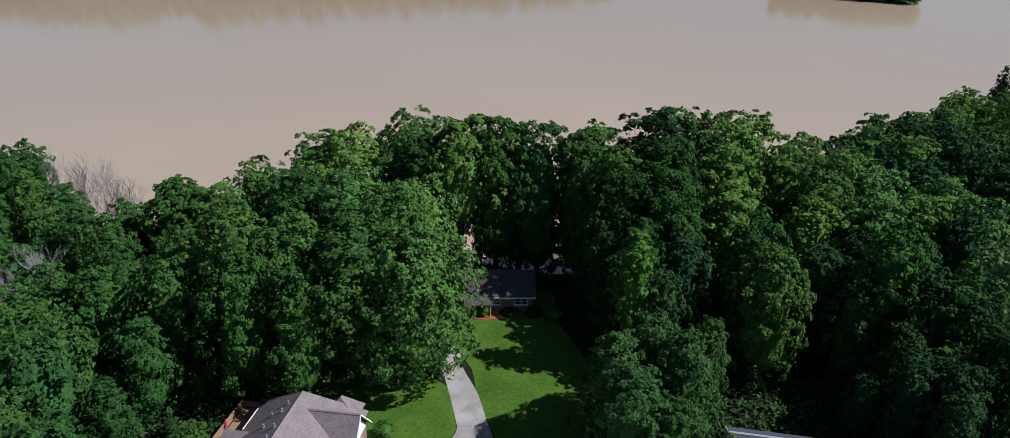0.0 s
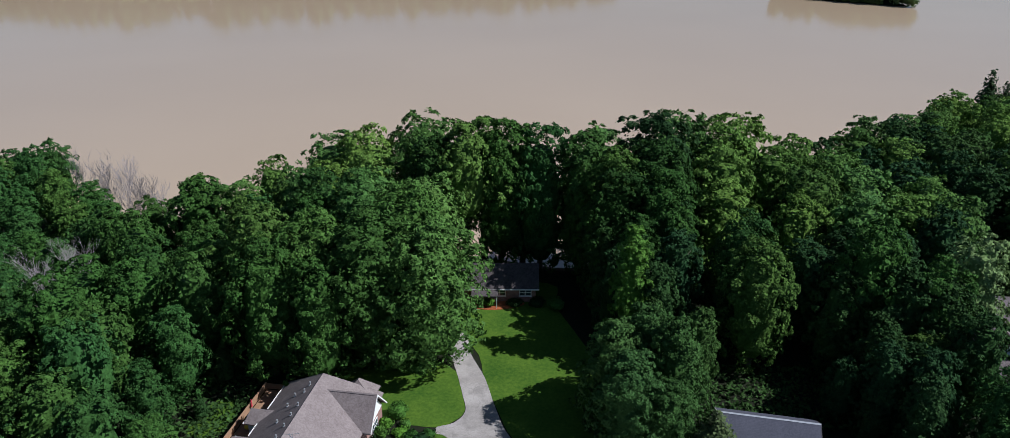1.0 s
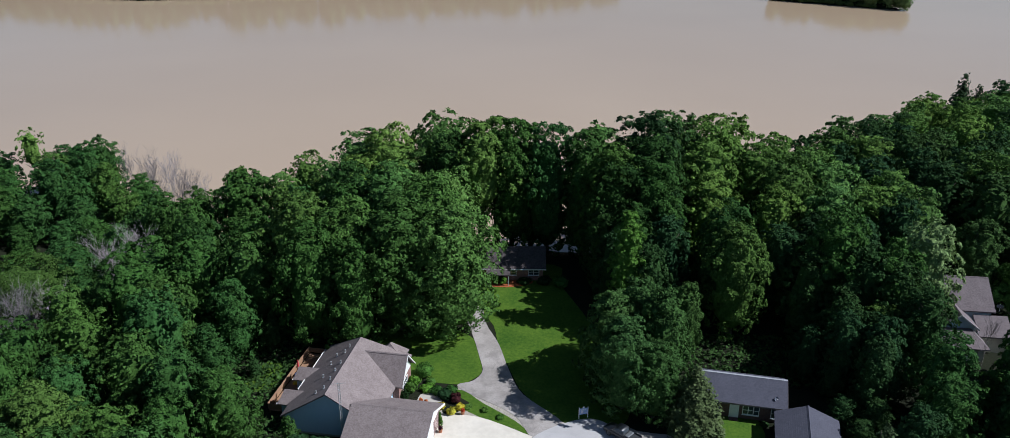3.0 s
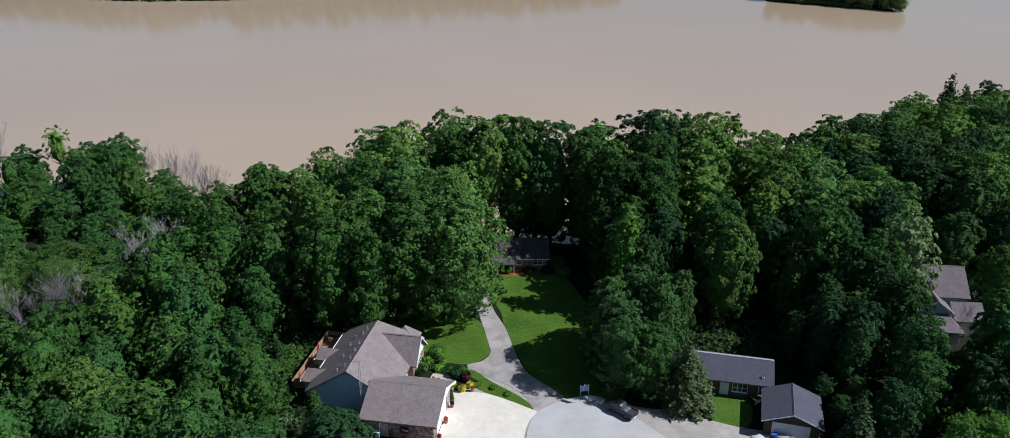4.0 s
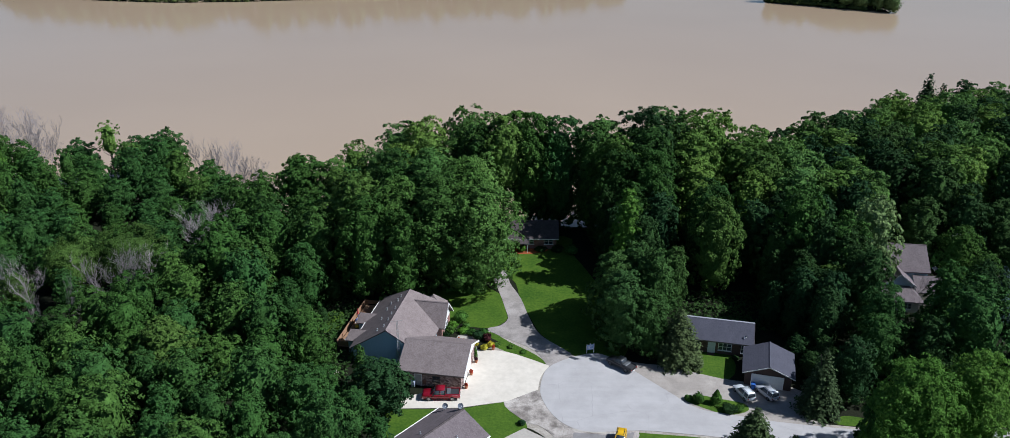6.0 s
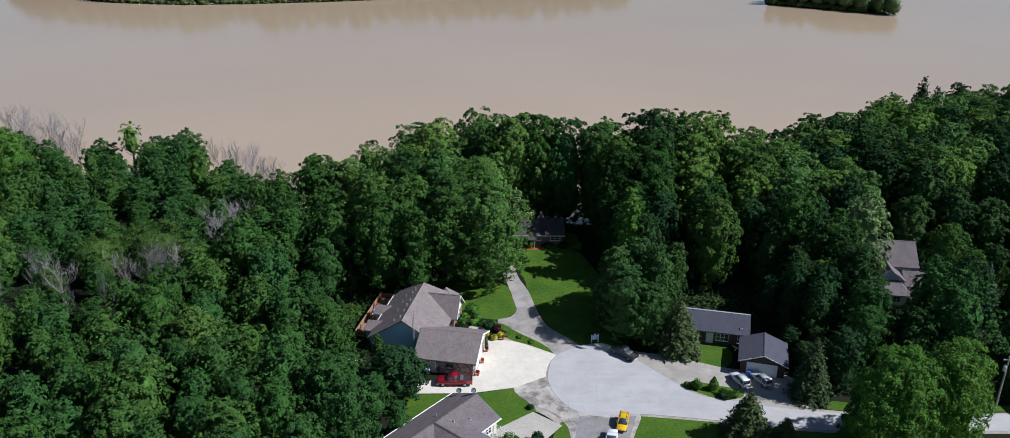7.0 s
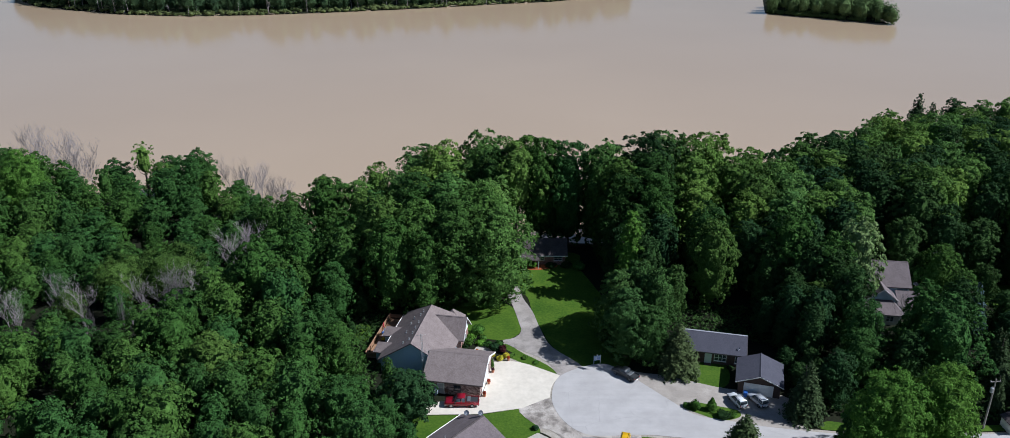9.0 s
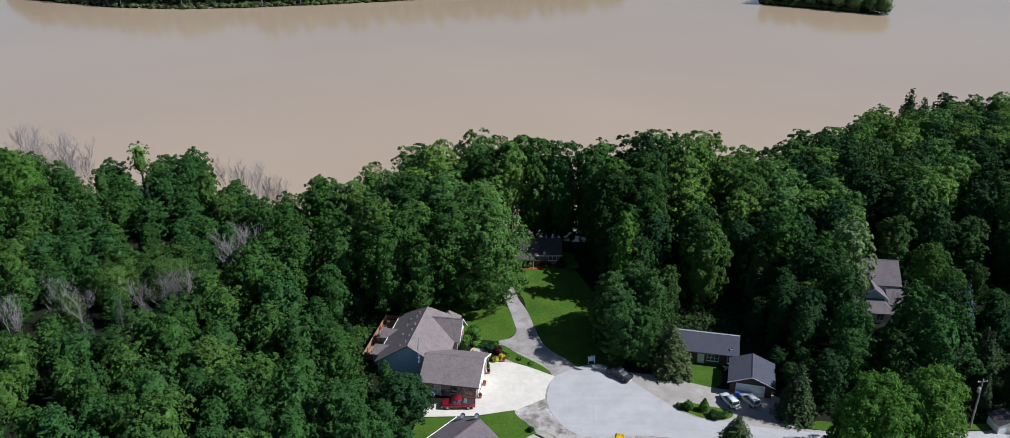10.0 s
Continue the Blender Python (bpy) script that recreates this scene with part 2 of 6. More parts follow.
SIDING_CREAM = surface("cream_siding", (0.6, 0.56, 0.47), (0.7, 0.66, 0.58), 2, 0.4, 0.6, relief=0.003)
WOOD = surface("weathered_deck_wood", (0.2, 0.11, 0.06), (0.36, 0.22, 0.13), 6, 0.8, 0.8, relief=0.004)
GREY_WOOD = surface("silvered_pole_wood", (0.24, 0.21, 0.18), (0.4, 0.37, 0.33), 6, 0.8, 0.85, relief=0.004)
DARK = surface("dark_opening", (0.012, 0.012, 0.014), (0.03, 0.03, 0.033), 2, 0.5, 0.4, relief=0.0)
METAL = surface("galvanised_metal", (0.5, 0.51, 0.52), (0.66, 0.67, 0.68), 5, 1, 0.4, 0.7, relief=0.0)
MULCH = surface("bark_mulch", (0.07, 0.04, 0.028), (0.16, 0.09, 0.06), 8, 1, 0.95, relief=0.03)
STEEL_RIM = surface("alloy_rim", (0.2, 0.2, 0.21), (0.3, 0.3, 0.31), 6, 2, 0.3, 0.9, relief=0.0)
RUBBER = surface("tyre_rubber", (0.02, 0.02, 0.021), (0.04, 0.04, 0.041), 9, 2, 0.85, relief=0.0)


def water_material():
    m, nt, b = nodes_of("muddy_river_water")
    at = place_of(nt)
    big = noise_of(nt, at, 0.006, 3)
    nt.links.new(ramp(nt, big, (0.3, (0.425, 0.315, 0.21)), (0.7, (0.465, 0.348, 0.235))), b.inputs["Base Color"])
    b.inputs["Roughness"].default_value = 0.1
    b.inputs["IOR"].default_value = 1.45
    b.inputs["Specular IOR Level"].default_value = 1.0
    stretch = nt.nodes.new("ShaderNodeMapping")
    stretch.inputs["Scale"].default_value = (0.5, 1.4, 1)
    nt.links.new(at, stretch.inputs[0])
    bump(nt, noise_of(nt, stretch.outputs[0], 0.9, 4), 0.12, 0.05, b)
    return m


WATER = water_material()


def glass_material():
    m, nt, b = nodes_of("window_glass")
    b.inputs["Base Color"].default_value = (0.05, 0.06, 0.07, 1)
    b.inputs["Roughness"].default_value = 0.05
    b.inputs["Specular IOR Level"].default_value = 0.8
    return m


GLASS = glass_material()


def plain(name, col, rough=0.5, metal=0.0):
    return surface(name, tuple(c * 0.9 for c in col), tuple(min(1, c * 1.08) for c in col), 5, 0.8, rough, metal, 0.0)


def car_paint(name, col):
    m = surface(name, tuple(c * 0.93 for c in col), col, 2, 0.7, 0.28, 0.0, 0.0)
    m.node_tree.nodes["Principled BSDF"].inputs["Coat Weight"].default_value = 0.35
    return m


# ---------------------------------------------------------------- mesh helpers
def mesh_of(name, verts, faces, mats, smooth=False, index=None):
    me = bpy.data.meshes.new(name)
    me.from_pydata([tuple(map(float, v)) for v in verts], [], [tuple(map(int, f)) for f in faces])
    for m in mats if isinstance(mats, (list, tuple)) else [mats]:
        me.materials.append(m)
    if index is not None:
        me.polygons.foreach_set("material_index", list(index))
    if smooth:
        me.polygons.foreach_set("use_smooth", [True] * len(me.polygons))
    me.update()
    return me


def part(name, bm, material, parent=None, label=""):
    """Links a bmesh as one mesh object under a thing or a part."""
    me = bpy.data.meshes.new(name)
    bm.to_mesh(me)
    bm.free()
    me.materials.append(material)
    ob = new(name, me)
    ob.parent = parent
    if label:
        tagged(ob, label)
    return ob


def thing(name, label, category, at=(0, 0, 0), turn=0.0, group="", kind=""):
    ob = new(name)
    ob.matrix_basis = pose(*at, 0, 0, turn)
    return tagged(ob, label, category, group, kind)


def box(x0, x1, y0, y1, z0, z1, bevel=0.0, bm=None):
    bm = bm or bmesh.new()
    made = bmesh.ops.create_cube(bm, size=1, matrix=Matrix.Translation(((x0 + x1) / 2, (y0 + y1) / 2, (z0 + z1) / 2)) @ Matrix.Diagonal((x1 - x0, y1 - y0, z1 - z0, 1)))
    if bevel:
        edges = {e for v in made["verts"] for e in v.link_edges}
        bmesh.ops.bevel(bm, geom=list(edges), offset=bevel, segments=1, affect="EDGES")
    return bm


def slab(points, thick, bm=None):
    """A plate below a polygon of any slope: its top is the polygon, thick metres thick straight down."""
    bm = bm or bmesh.new()
    top = [bm.verts.new(p) for p in points]
    low = [bm.verts.new((p[0], p[1], p[2] - thick)) for p in points]
    bm.faces.new(top)
    bm.faces.new(low[::-1])
    n = len(points)
    for i in range(n):
        bm.faces.new((top[i], low[i], low[(i + 1) % n], top[(i + 1) % n]))
    bmesh.ops.recalc_face_normals(bm, faces=bm.faces)
    return bm


def prism(outline, y0, y1, bm=None):
    """A solid with an outline in x, z, from y0 to y1."""
    bm = bm or bmesh.new()
    a = [bm.verts.new((x, y0, z)) for x, z in outline]
    b = [bm.verts.new((x, y1, z)) for x, z in outline]
    n = len(outline)
    bm.faces.new(a)
    bm.faces.new(b[::-1])
    for i in range(n):
        bm.faces.new((a[i], b[i], b[(i + 1) % n], a[(i + 1) % n]))
    bmesh.ops.recalc_face_normals(bm, faces=bm.faces)
    return bm


def lathe(profile, n=12, bm=None, at=(0, 0, 0), turn=None):
    """A turned body from (radius, height) pairs."""
    bm = bm or bmesh.new()
    m = Matrix.Translation(at) @ (turn or Matrix.Identity(4))
    rings = [[bm.verts.new(m @ Vector((r * math.cos(2 * math.pi * k / n), r * math.sin(2 * math.pi * k / n), z))) for k in range(n)] for r, z in profile]
    for a, b in zip(rings, rings[1:]):
        for k in range(n):
            bm.faces.new((a[k], a[(k + 1) % n], b[(k + 1) % n], b[k]))
    bm.faces.new(rings[0][::-1])
    bm.faces.new(rings[-1])
    return bm


def tube(verts, faces, points, radii, n=6):
    """Adds a tapered tube along points to the lists."""
    start = len(verts)
    for i, p in enumerate(points):
        p = Vector(p)
        d = (Vector(points[min(i + 1, len(points) - 1)]) - Vector(points[max(i - 1, 0)])).normalized()
        s = d.cross(Vector((0.3, 0.95, 0.1))).normalized()
        u = d.cross(s)
        for k in range(n):
            a = 2 * math.pi * k / n
            verts.append(p + radii[i] * (math.cos(a) * s + math.sin(a) * u))
    for i in range(len(points) - 1):
        for k in range(n):
            faces.append((start + i * n + k, start + i * n + (k + 1) % n, start + (i + 1) * n + (k + 1) % n, start + (i + 1) * n + k))
    faces.append([start + (len(points) - 1) * n + k for k in range(n)])


# ---------------------------------------------------------------- lie of the land
SHORE = [(-900, 320), (-260, 215), (-155, 171), (-129, 158), (-116, 163), (-96, 163), (-83, 150), (-64.5, 138), (-47, 134), (-31, 139), (-9, 133), (8, 128),
         (22, 127), (37, 134), (53, 136), (91, 174), (114, 196), (142, 202), (260, 250), (900, 330)]
FAR_BANK = [(-1200, 900), (-420, 600), (-336, 499), (-318, 482), (-285, 467), (-250, 453), (-207, 447), (-168, 451), (-128, 459), (-90, 469), (-53, 480), (-21, 491), (11, 500), (60, 525), (200, 680), (500, 760), (1200, 800)]
WATER_Z = -4.2


def smooth(a, b, v):
    v = np.clip((v - a) / (b - a), 0, 1)
    return v * v * (3 - 2 * v)


def table(pairs, x):
    return np.interp(x, [p[0] for p in pairs], [p[1] for p in pairs])


def isle(x, y):
    """How far a place lies inside the wooded spit in the river."""
    along = ((x - 204) * -0.868 + (y - 420) * 0.496)
    across = (x - 204) * 0.496 + (y - 420) * 0.868
    half = 26 * smooth(-4, 45, along)
    return np.minimum(half - np.abs(across - half), 75 + 0.3 * across - along) * (along > -4)


def ground_at(x, y):
    x, y = np.asarray(x, float), np.asarray(y, float)
    z = 2.1 * smooth(78, 104, y) * smooth(-60, -20, x) * (1 - smooth(30, 70, x))
    z = z - 2.2 * smooth(35, 75, -x) * smooth(60, 130, y)
    inland = table(SHORE, x) - y
    z = z + (-7.5 - z) * smooth(14, -12, inland)
    beyond = y - table(FAR_BANK, x)
    z = np.maximum(z, -7.5 + 4.4 * smooth(-9, 6, beyond) + 3.0 * smooth(6, 60, beyond))
    return np.maximum(z, -7.5 + 5.2 * smooth(-6, 6, isle(x, y)))


def gz(x, y):
    return float(ground_at(x, y))


def axis(lo, hi, step, far):
    mid = np.arange(lo, hi + 0.1, step)
    out = step * 1.35 ** np.arange(1, 40)
    a, b = lo - np.cumsum(out), hi + np.cumsum(out)
    return np.concatenate([a[a > -far][::-1], mid, b[b < far]])


def sheet(name, xs, ys, height, mat):
    gx, gy = np.meshgrid(xs, ys)
    verts = np.stack([gx.ravel(), gy.ravel(), height(gx, gy).ravel()], 1)
    n, w = len(ys), len(xs)
    faces = [(j * w + i, j * w + i + 1, (j + 1) * w + i + 1, (j + 1) * w + i) for j in range(n - 1) for i in range(w - 1)]
    return new(name, mesh_of(name, verts, faces, mat, True))


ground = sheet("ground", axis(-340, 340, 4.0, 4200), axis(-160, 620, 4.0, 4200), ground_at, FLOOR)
tagged(ground, "leaf-littered woodland floor, toned dark for tree shade, sloping to the river", "ground", kind="structure")
water = sheet("water", np.array([-4000, -400, 0, 400, 4000.0]), np.array([105, 300, 600, 4000.0]), lambda x, y: 0 * x + WATER_Z, WATER)
tagged(water, "wide muddy brown river, nearly still", "river", kind="structure")


def rounded(points, per=6):
    """A closed smooth outline through points; a point with a third value keeps its corner."""
    out, n = [], len(points)
    for i in range(n):
        p0, p1, p2, p3 = (points[(i + k) % n] for k in (-1, 0, 1, 2))
        if len(p1) > 2:
            p0 = p1
        if len(p2) > 2:
            p3 = p2
        a, b, c, d = (np.array(p[:2], float) for p in (p0, p1, p2, p3))
        for k in range(per):
            t = k / per
            out.append(0.5 * (2 * b + (c - a) * t + (2 * a - 5 * b + 4 * c - d) * t * t + (3 * b - a - 3 * c + d) * t**3))
    return out


def inside(x, y, poly):
    x, y = np.asarray(x, float), np.asarray(y, float)
    hit = np.zeros(x.shape, bool)
    for (ax, ay), (bx, by) in zip(poly, [*poly[1:], poly[0]]):
        with np.errstate(divide="ignore", invalid="ignore"):
            hit ^= ((ay > y) != (by > y)) & (x < (bx - ax) * (y - ay) / (by - ay) + ax)
    return hit


def patch(name, outline, lift, mat, label, category, thick=0.25, cell=2.0):
    """A laid surface that follows the ground, with an edge that goes into it."""
    bm = bmesh.new()
    face = bm.faces.new([bm.verts.new((p[0], p[1], 0)) for p in outline])
    if face.normal.z < 0:
        face.normal_flip()
    lo, hi = np.min(outline, 0), np.max(outline, 0)
    for ax, (a, b) in enumerate(zip(lo, hi)):
        for v in np.arange(a + cell, b, cell):
            co, no = ([0, 0, 0], [0, 0, 0])
            co[ax], no[ax] = v, 1
            bmesh.ops.bisect_plane(bm, geom=[*bm.verts, *bm.edges, *bm.faces], plane_co=co, plane_no=no)
    bmesh.ops.triangulate(bm, faces=[f for f in bm.faces if len(f.verts) > 4])
    bmesh.ops.recalc_face_normals(bm, faces=bm.faces)
    if sum(f.normal.z for f in bm.faces) < 0:
        bmesh.ops.reverse_faces(bm, faces=bm.faces)
    rim = [e for e in bm.edges if e.is_boundary]
    for v in bm.verts:
        v.co.z = gz(v.co.x, v.co.y) + lift
    made = bmesh.ops.extrude_edge_only(bm, edges=rim)
    for v in made["geom"]:
        if isinstance(v, bmesh.types.BMVert):
            v.co.z -= thick
    ob = part(name, bm, mat)
    return tagged(ob, label, category, kind="structure")


LAWN_LABEL = "mown green lawn grass"
lawns = [
    rounded([(-13, 92), (-7.4, 89), (-6.2, 84), (-5.8, 81), (-7.2, 78.9), (-9.4, 77.8), (-15, 79), (-22, 82), (-24, 92)], 4),
    rounded([(-5.2, 94), (-3.4, 87), (-1.4, 80.5), (0.4, 75.5), (5.5, 69.2), (13, 68.5), (15, 76), (12, 90), (7, 104), (6, 112), (-14, 112), (-13, 100)], 4),
    rounded([(-8.5, 76.4), (-5.5, 73.5), (-1, 69.5), (1.2, 66.4, 1), (-2.6, 68), (-6, 70.4), (-13, 76)], 4),
    rounded([(20.5, 66), (29.8, 63.0), (31, 71), (20, 72)], 4),
    rounded([(-12.6, 54.4, 1), (-6.0, 56.2, 1), (-2.6, 51), (-3.4, 48.6), (-6.2, 45.8), (-12, 36), (-24, 36), (-24, 54.0, 1)], 4),
    rounded([(13.2, 49.2, 1), (24, 48.0), (42, 45.5), (60, 46), (60, 30), (10, 30)], 4),
    rounded([(42.8, 51.6), (48.5, 51.2), (48, 52.8), (44.4, 53.6)], 4),
    rounded([(60, 50.9), (66, 51.3), (78, 52), (78, 53.2), (70, 53.0), (64, 52.8)], 4),
    rounded([(69.4, 61.4), (72, 60.6), (71.4, 64.6), (69.6, 65.6)], 4),
    rounded([(-39.5, 76.5), (-36.0, 76.0), (-34.6, 80.5), (-36.8, 84), (-39, 80.5)], 4),
    rounded([(90.5, 91.5), (98.5, 90.5), (102, 100), (92, 101.5)], 4),
    rounded([(1.4, 47.5), (2.6, 44.5), (2.2, 38), (-1, 36), (-0.4, 42)], 4),
]
for k, outline in enumerate(lawns):
    patch("lawn", outline, 0.05, GRASS, LAWN_LABEL, "lawn")
patch("verge", rounded([(-11, 71), (-8.5, 77.8), (-3, 74), (2, 74), (6, 70), (11, 71), (15, 67.5), (22, 66.2), (30, 62.6), (39, 60.8), (41, 57), (41, 51.6), (58, 50.9), (70, 51.2), (100, 52.6), (100, 47), (66, 46), (44, 45.6), (30, 47), (20, 48.4), (13, 48.6), (11.6, 43), (10.9, 36), (2.2, 36), (2, 44.6), (-1, 49), (-3.6, 51), (-6.6, 56), (-12, 56)], 3), 0.045, VERGE, "stony bare soil beside the paving", "verge")
patch("road", rounded([(1.4, 66.0), (5.5, 68.9), (9.5, 69.9), (12.7, 67.6), (16, 63.5), (19.7, 59), (23.2, 55.1), (28, 53.6), (34.7, 51.9), (48, 50.2), (66, 50.6), (100, 52), (100, 47.6), (66, 46.6), (44, 46.2), (30, 47.6),
     (20, 49), (13.8, 49.6), (7, 49.2), (3.6, 50.4), (1.2, 53.4), (-0.3, 58), (0, 62.5)], 5), 0.1, ROAD, "pale grey asphalt cul-de-sac and street", "road")
patch("concrete_driveway", rounded([(-11.4, 70.6, 1), (-5.8, 70.2), (1.3, 66.1, 1), (-0.2, 63), (-0.7, 59.5, 1), (-5.4, 56.4, 1), (-12.8, 54.6, 1), (-24, 54.2, 1), (-24, 56.6, 1), (-12.4, 60, 1), (-11.6, 64, 1)], 4), 0.085, CONCRETE, "clean pale concrete driveway", "driveway")
patch("worn_apron", rounded([(-6, 56.3), (-0.2, 59), (3.5, 51), (9, 49.6), (13.6, 49.6), (12, 44), (10.5, 36), (2.6, 36), (2.9, 44.6), (-0.2, 50), (-2.9, 51.6)], 4), 0.075, PATCHED, "cracked and patched grey asphalt apron", "driveway")
patch("dark_driveway", rounded([(4.2, 49, 1), (8.9, 48.5, 1), (13, 49.2, 1), (11.4, 43.9, 1), (10, 36, 1), (2.9, 36, 1), (3.3, 43.8, 1)], 2), 0.085, DRIVE, "dark grey worn asphalt driveway", "driveway")
patch("concrete_patch", rounded([(4.7, 51.4, 1), (9.2, 50.5, 1), (8.9, 48.7, 1), (4.3, 49.4, 1)], 1), 0.092, CONCRETE_OLD, "pale concrete repair slab in the paving", "paving")
patch("side_driveway", rounded([(14.2, 66.2), (18, 66.8), (23, 65.2), (29.4, 62.6), (31.6, 61.6, 1), (39, 60.5, 1), (39.6, 57), (39.4, 53), (41, 50.8), (30, 52.6), (23, 55.6), (19.8, 58.4)], 4), 0.065, PACKED, "packed brownish gravel side driveway", "driveway")
patch("gravel_drive", rounded([(-9.2, 97), (-8.7, 93.8), (-7.3, 89), (-6.2, 84.2), (-5.7, 81), (-7, 78.7), (-9.2, 77.6), (-7.2, 75.4), (-1.2, 70.8), (1.6, 65.6), (5.6, 68.6), (0.2, 75.4), (-1.8, 81.3), (-3.4, 87.6), (-5.4, 92.4), (-6.4, 97)], 4), 0.08, GRAVEL, "worn grey gravel drive curving to the rear house", "driveway")
patch("footpath", rounded([(-17, 70.2), (-11.5, 70.8), (-10.9, 73.2), (-12.2, 75.6), (-14.2, 75.2), (-14.8, 72.8), (-17, 72.4)], 3), 0.098, CONCRETE_OLD, "pale concrete garden path", "path")
patch("far_driveway", rounded([(-9.6, 44.6), (-2.9, 49.9), (1.5, 46.6), (-3.6, 40), (-6, 36), (-14, 36)], 1), 0.07, CONCRETE_OLD, "weathered concrete driveway", "driveway")

# ---------------------------------------------------------------- trees
def leaf_cards(rng, at, way, size, spike=0.0):
    """One leaf cluster at each place, facing about that way."""
    n = len(at)
    way = way + rng.normal(0, 0.32, (n, 3))
    way /= np.linalg.norm(way, axis=1)[:, None]
    side = np.cross(way, rng.normal(0, 1, (n, 3)))
    side /= np.linalg.norm(side, axis=1)[:, None] + 1e-9
    up = np.cross(way, side)
    s = (size * rng.uniform(0.55, 1.35, n))[:, None]
    if spike:
        up = up * (1 - spike) + np.array([0.0, 0.0, spike])
        corners = [at - side * s * 0.3 - up * s * 0.4, at + side * s * 0.3 - up * s * 0.4, at + up * s * 0.8]
    else:
        corners = [at - side * s * 0.5 - up * s * 0.3, at + side * s * 0.5 - up * s * 0.3, at + up * s * 0.62]
    verts = np.stack(corners, 1).reshape(-1, 3)
    faces = np.arange(3 * n).reshape(-1, 3)
    return verts, faces


def ball_dirs(rng, n):
    d = rng.normal(0, 1, (n, 3))
    return d / np.linalg.norm(d, axis=1)[:, None]


def low_ball():
    bm = bmesh.new()
    bmesh.ops.create_icosphere(bm, subdivisions=1, radius=1)
    v = np.array([x.co[:] for x in bm.verts])
    f = np.array([[x.index for x in t.verts] for t in bm.faces])
    bm.free()
    return v, f


BALL_V, BALL_F = low_ball()


def dome(t, peak):
    """Half width of a crown at the share t of its height."""
    return np.minimum(1, (t / 0.14 + 0.12) ** 0.6) * np.where(t > peak, np.sqrt(np.clip(1 - (np.clip(t - peak, 0, 1) / (1 - peak)) ** 2.3, 0, 1)), 1.0)


def broad_crown(seed, high, wide, base, boughs, leaves, size, peak=0.32, mat=None, spike=0.0):
    """A full crown: boughs over a dome, each of several tufts, clad in leaf clusters, round a dark heart."""
    rng = np.random.default_rng(seed)
    boughs = int(boughs * 1.6)
    k = np.arange(boughs)
    t = np.clip(0.03 + 0.93 * ((k + 0.5) / boughs) ** 0.9 + rng.normal(0, 0.025, boughs), 0.02, 0.975)
    a = k * 2.39996 + rng.normal(0, 0.3, boughs)
    r = wide * rng.uniform(0.15, 0.31, boughs)
    span = high - base

    def skin(t, a):
        """The crown's outer width at a height and a bearing."""
        return wide * dome(t, peak) * (1 + 0.11 * np.sin(2 * a + seed + 3 * t) + 0.08 * np.sin(3 * a + 2 * seed - 5 * t) + 0.05 * np.sin(7 * a + 17 * t + seed))

    q = np.maximum(0, skin(t, a) - r * 0.75) * rng.uniform(0.78, 1.1, boughs)
    centre = np.stack([np.cos(a) * q, np.sin(a) * q, base + t * span * 0.94], 1)
    mid = np.array([0, 0, base + span * 0.4])

    def outward(p):
        o = (p - mid) * (1, 1, 0.7)
        return o / (np.linalg.norm(o, axis=1)[:, None] + 1e-6)

    out = outward(centre)
    # Tufts on each bough's outer half.
    per = 6
    pick = np.repeat(np.arange(boughs), per)
    d = ball_dirs(rng, len(pick)) + 0.8 * out[pick] + (0, 0, 0.2)
    d /= np.linalg.norm(d, axis=1)[:, None]
    tuft = centre[pick] + d * (r[pick] * rng.uniform(0.58, 1.14, len(pick)))[:, None] * (1, 1, 0.85)
    tr = r[pick] * rng.uniform(0.3, 0.55, len(pick))
    share = tr**2
    n = int(leaves * 1.18)
    own = rng.choice(len(tr), n, p=share / share.sum())
    way = ball_dirs(rng, n) + 0.7 * d[own] + 0.4 * out[pick[own]] + (0, 0, 0.15)
    way /= np.linalg.norm(way, axis=1)[:, None]
    at = tuft[own] + way * (tr[own] * rng.uniform(0.7, 1.2, n))[:, None] * (1, 1, 0.85)
    face = 1.5 * way + 0.9 * d[own] + 0.3 * out[pick[own]]
    deep = np.full(n, 9.0)
    for c, rr in zip(centre, r):
        deep = np.minimum(deep, np.linalg.norm(at - c, axis=1) / rr)
    keep = (deep > 0.55) & (at[:, 2] > 0.1)
    at, face = at[keep][:int(leaves * 0.84)], face[keep][:int(leaves * 0.84)]
    # Leaves over the whole skin, which close the gaps between the boughs.
    n = leaves - len(at)
    t2, a2 = rng.uniform(0.02, 1, n) ** 0.9, rng.uniform(0, 6.2832, n)
    q2 = skin(np.clip(t2, 0, 0.985), a2) * rng.uniform(0.68, 0.88, n) * np.sqrt(np.where(t2 > 0.9, rng.uniform(0, 1, n), 1.0))
    rest = np.stack([np.cos(a2) * q2, np.sin(a2) * q2, base + t2 * span * 0.94], 1)
    rest = rest[rest[:, 2] > 0.1]
    at, face = np.vstack([at, rest]), np.vstack([face, outward(rest) * 1.6 + ball_dirs(rng, len(rest)) * 0.6])
    face /= np.linalg.norm(face, axis=1)[:, None]
    v, f = leaf_cards(rng, at, face, size, spike)
    # The heart: a rough dome well inside the leaves.
    rings, around = 8, 11
    ht, ha = np.meshgrid(np.linspace(0, 1, rings), np.arange(around) * 6.2832 / around, indexing="ij")
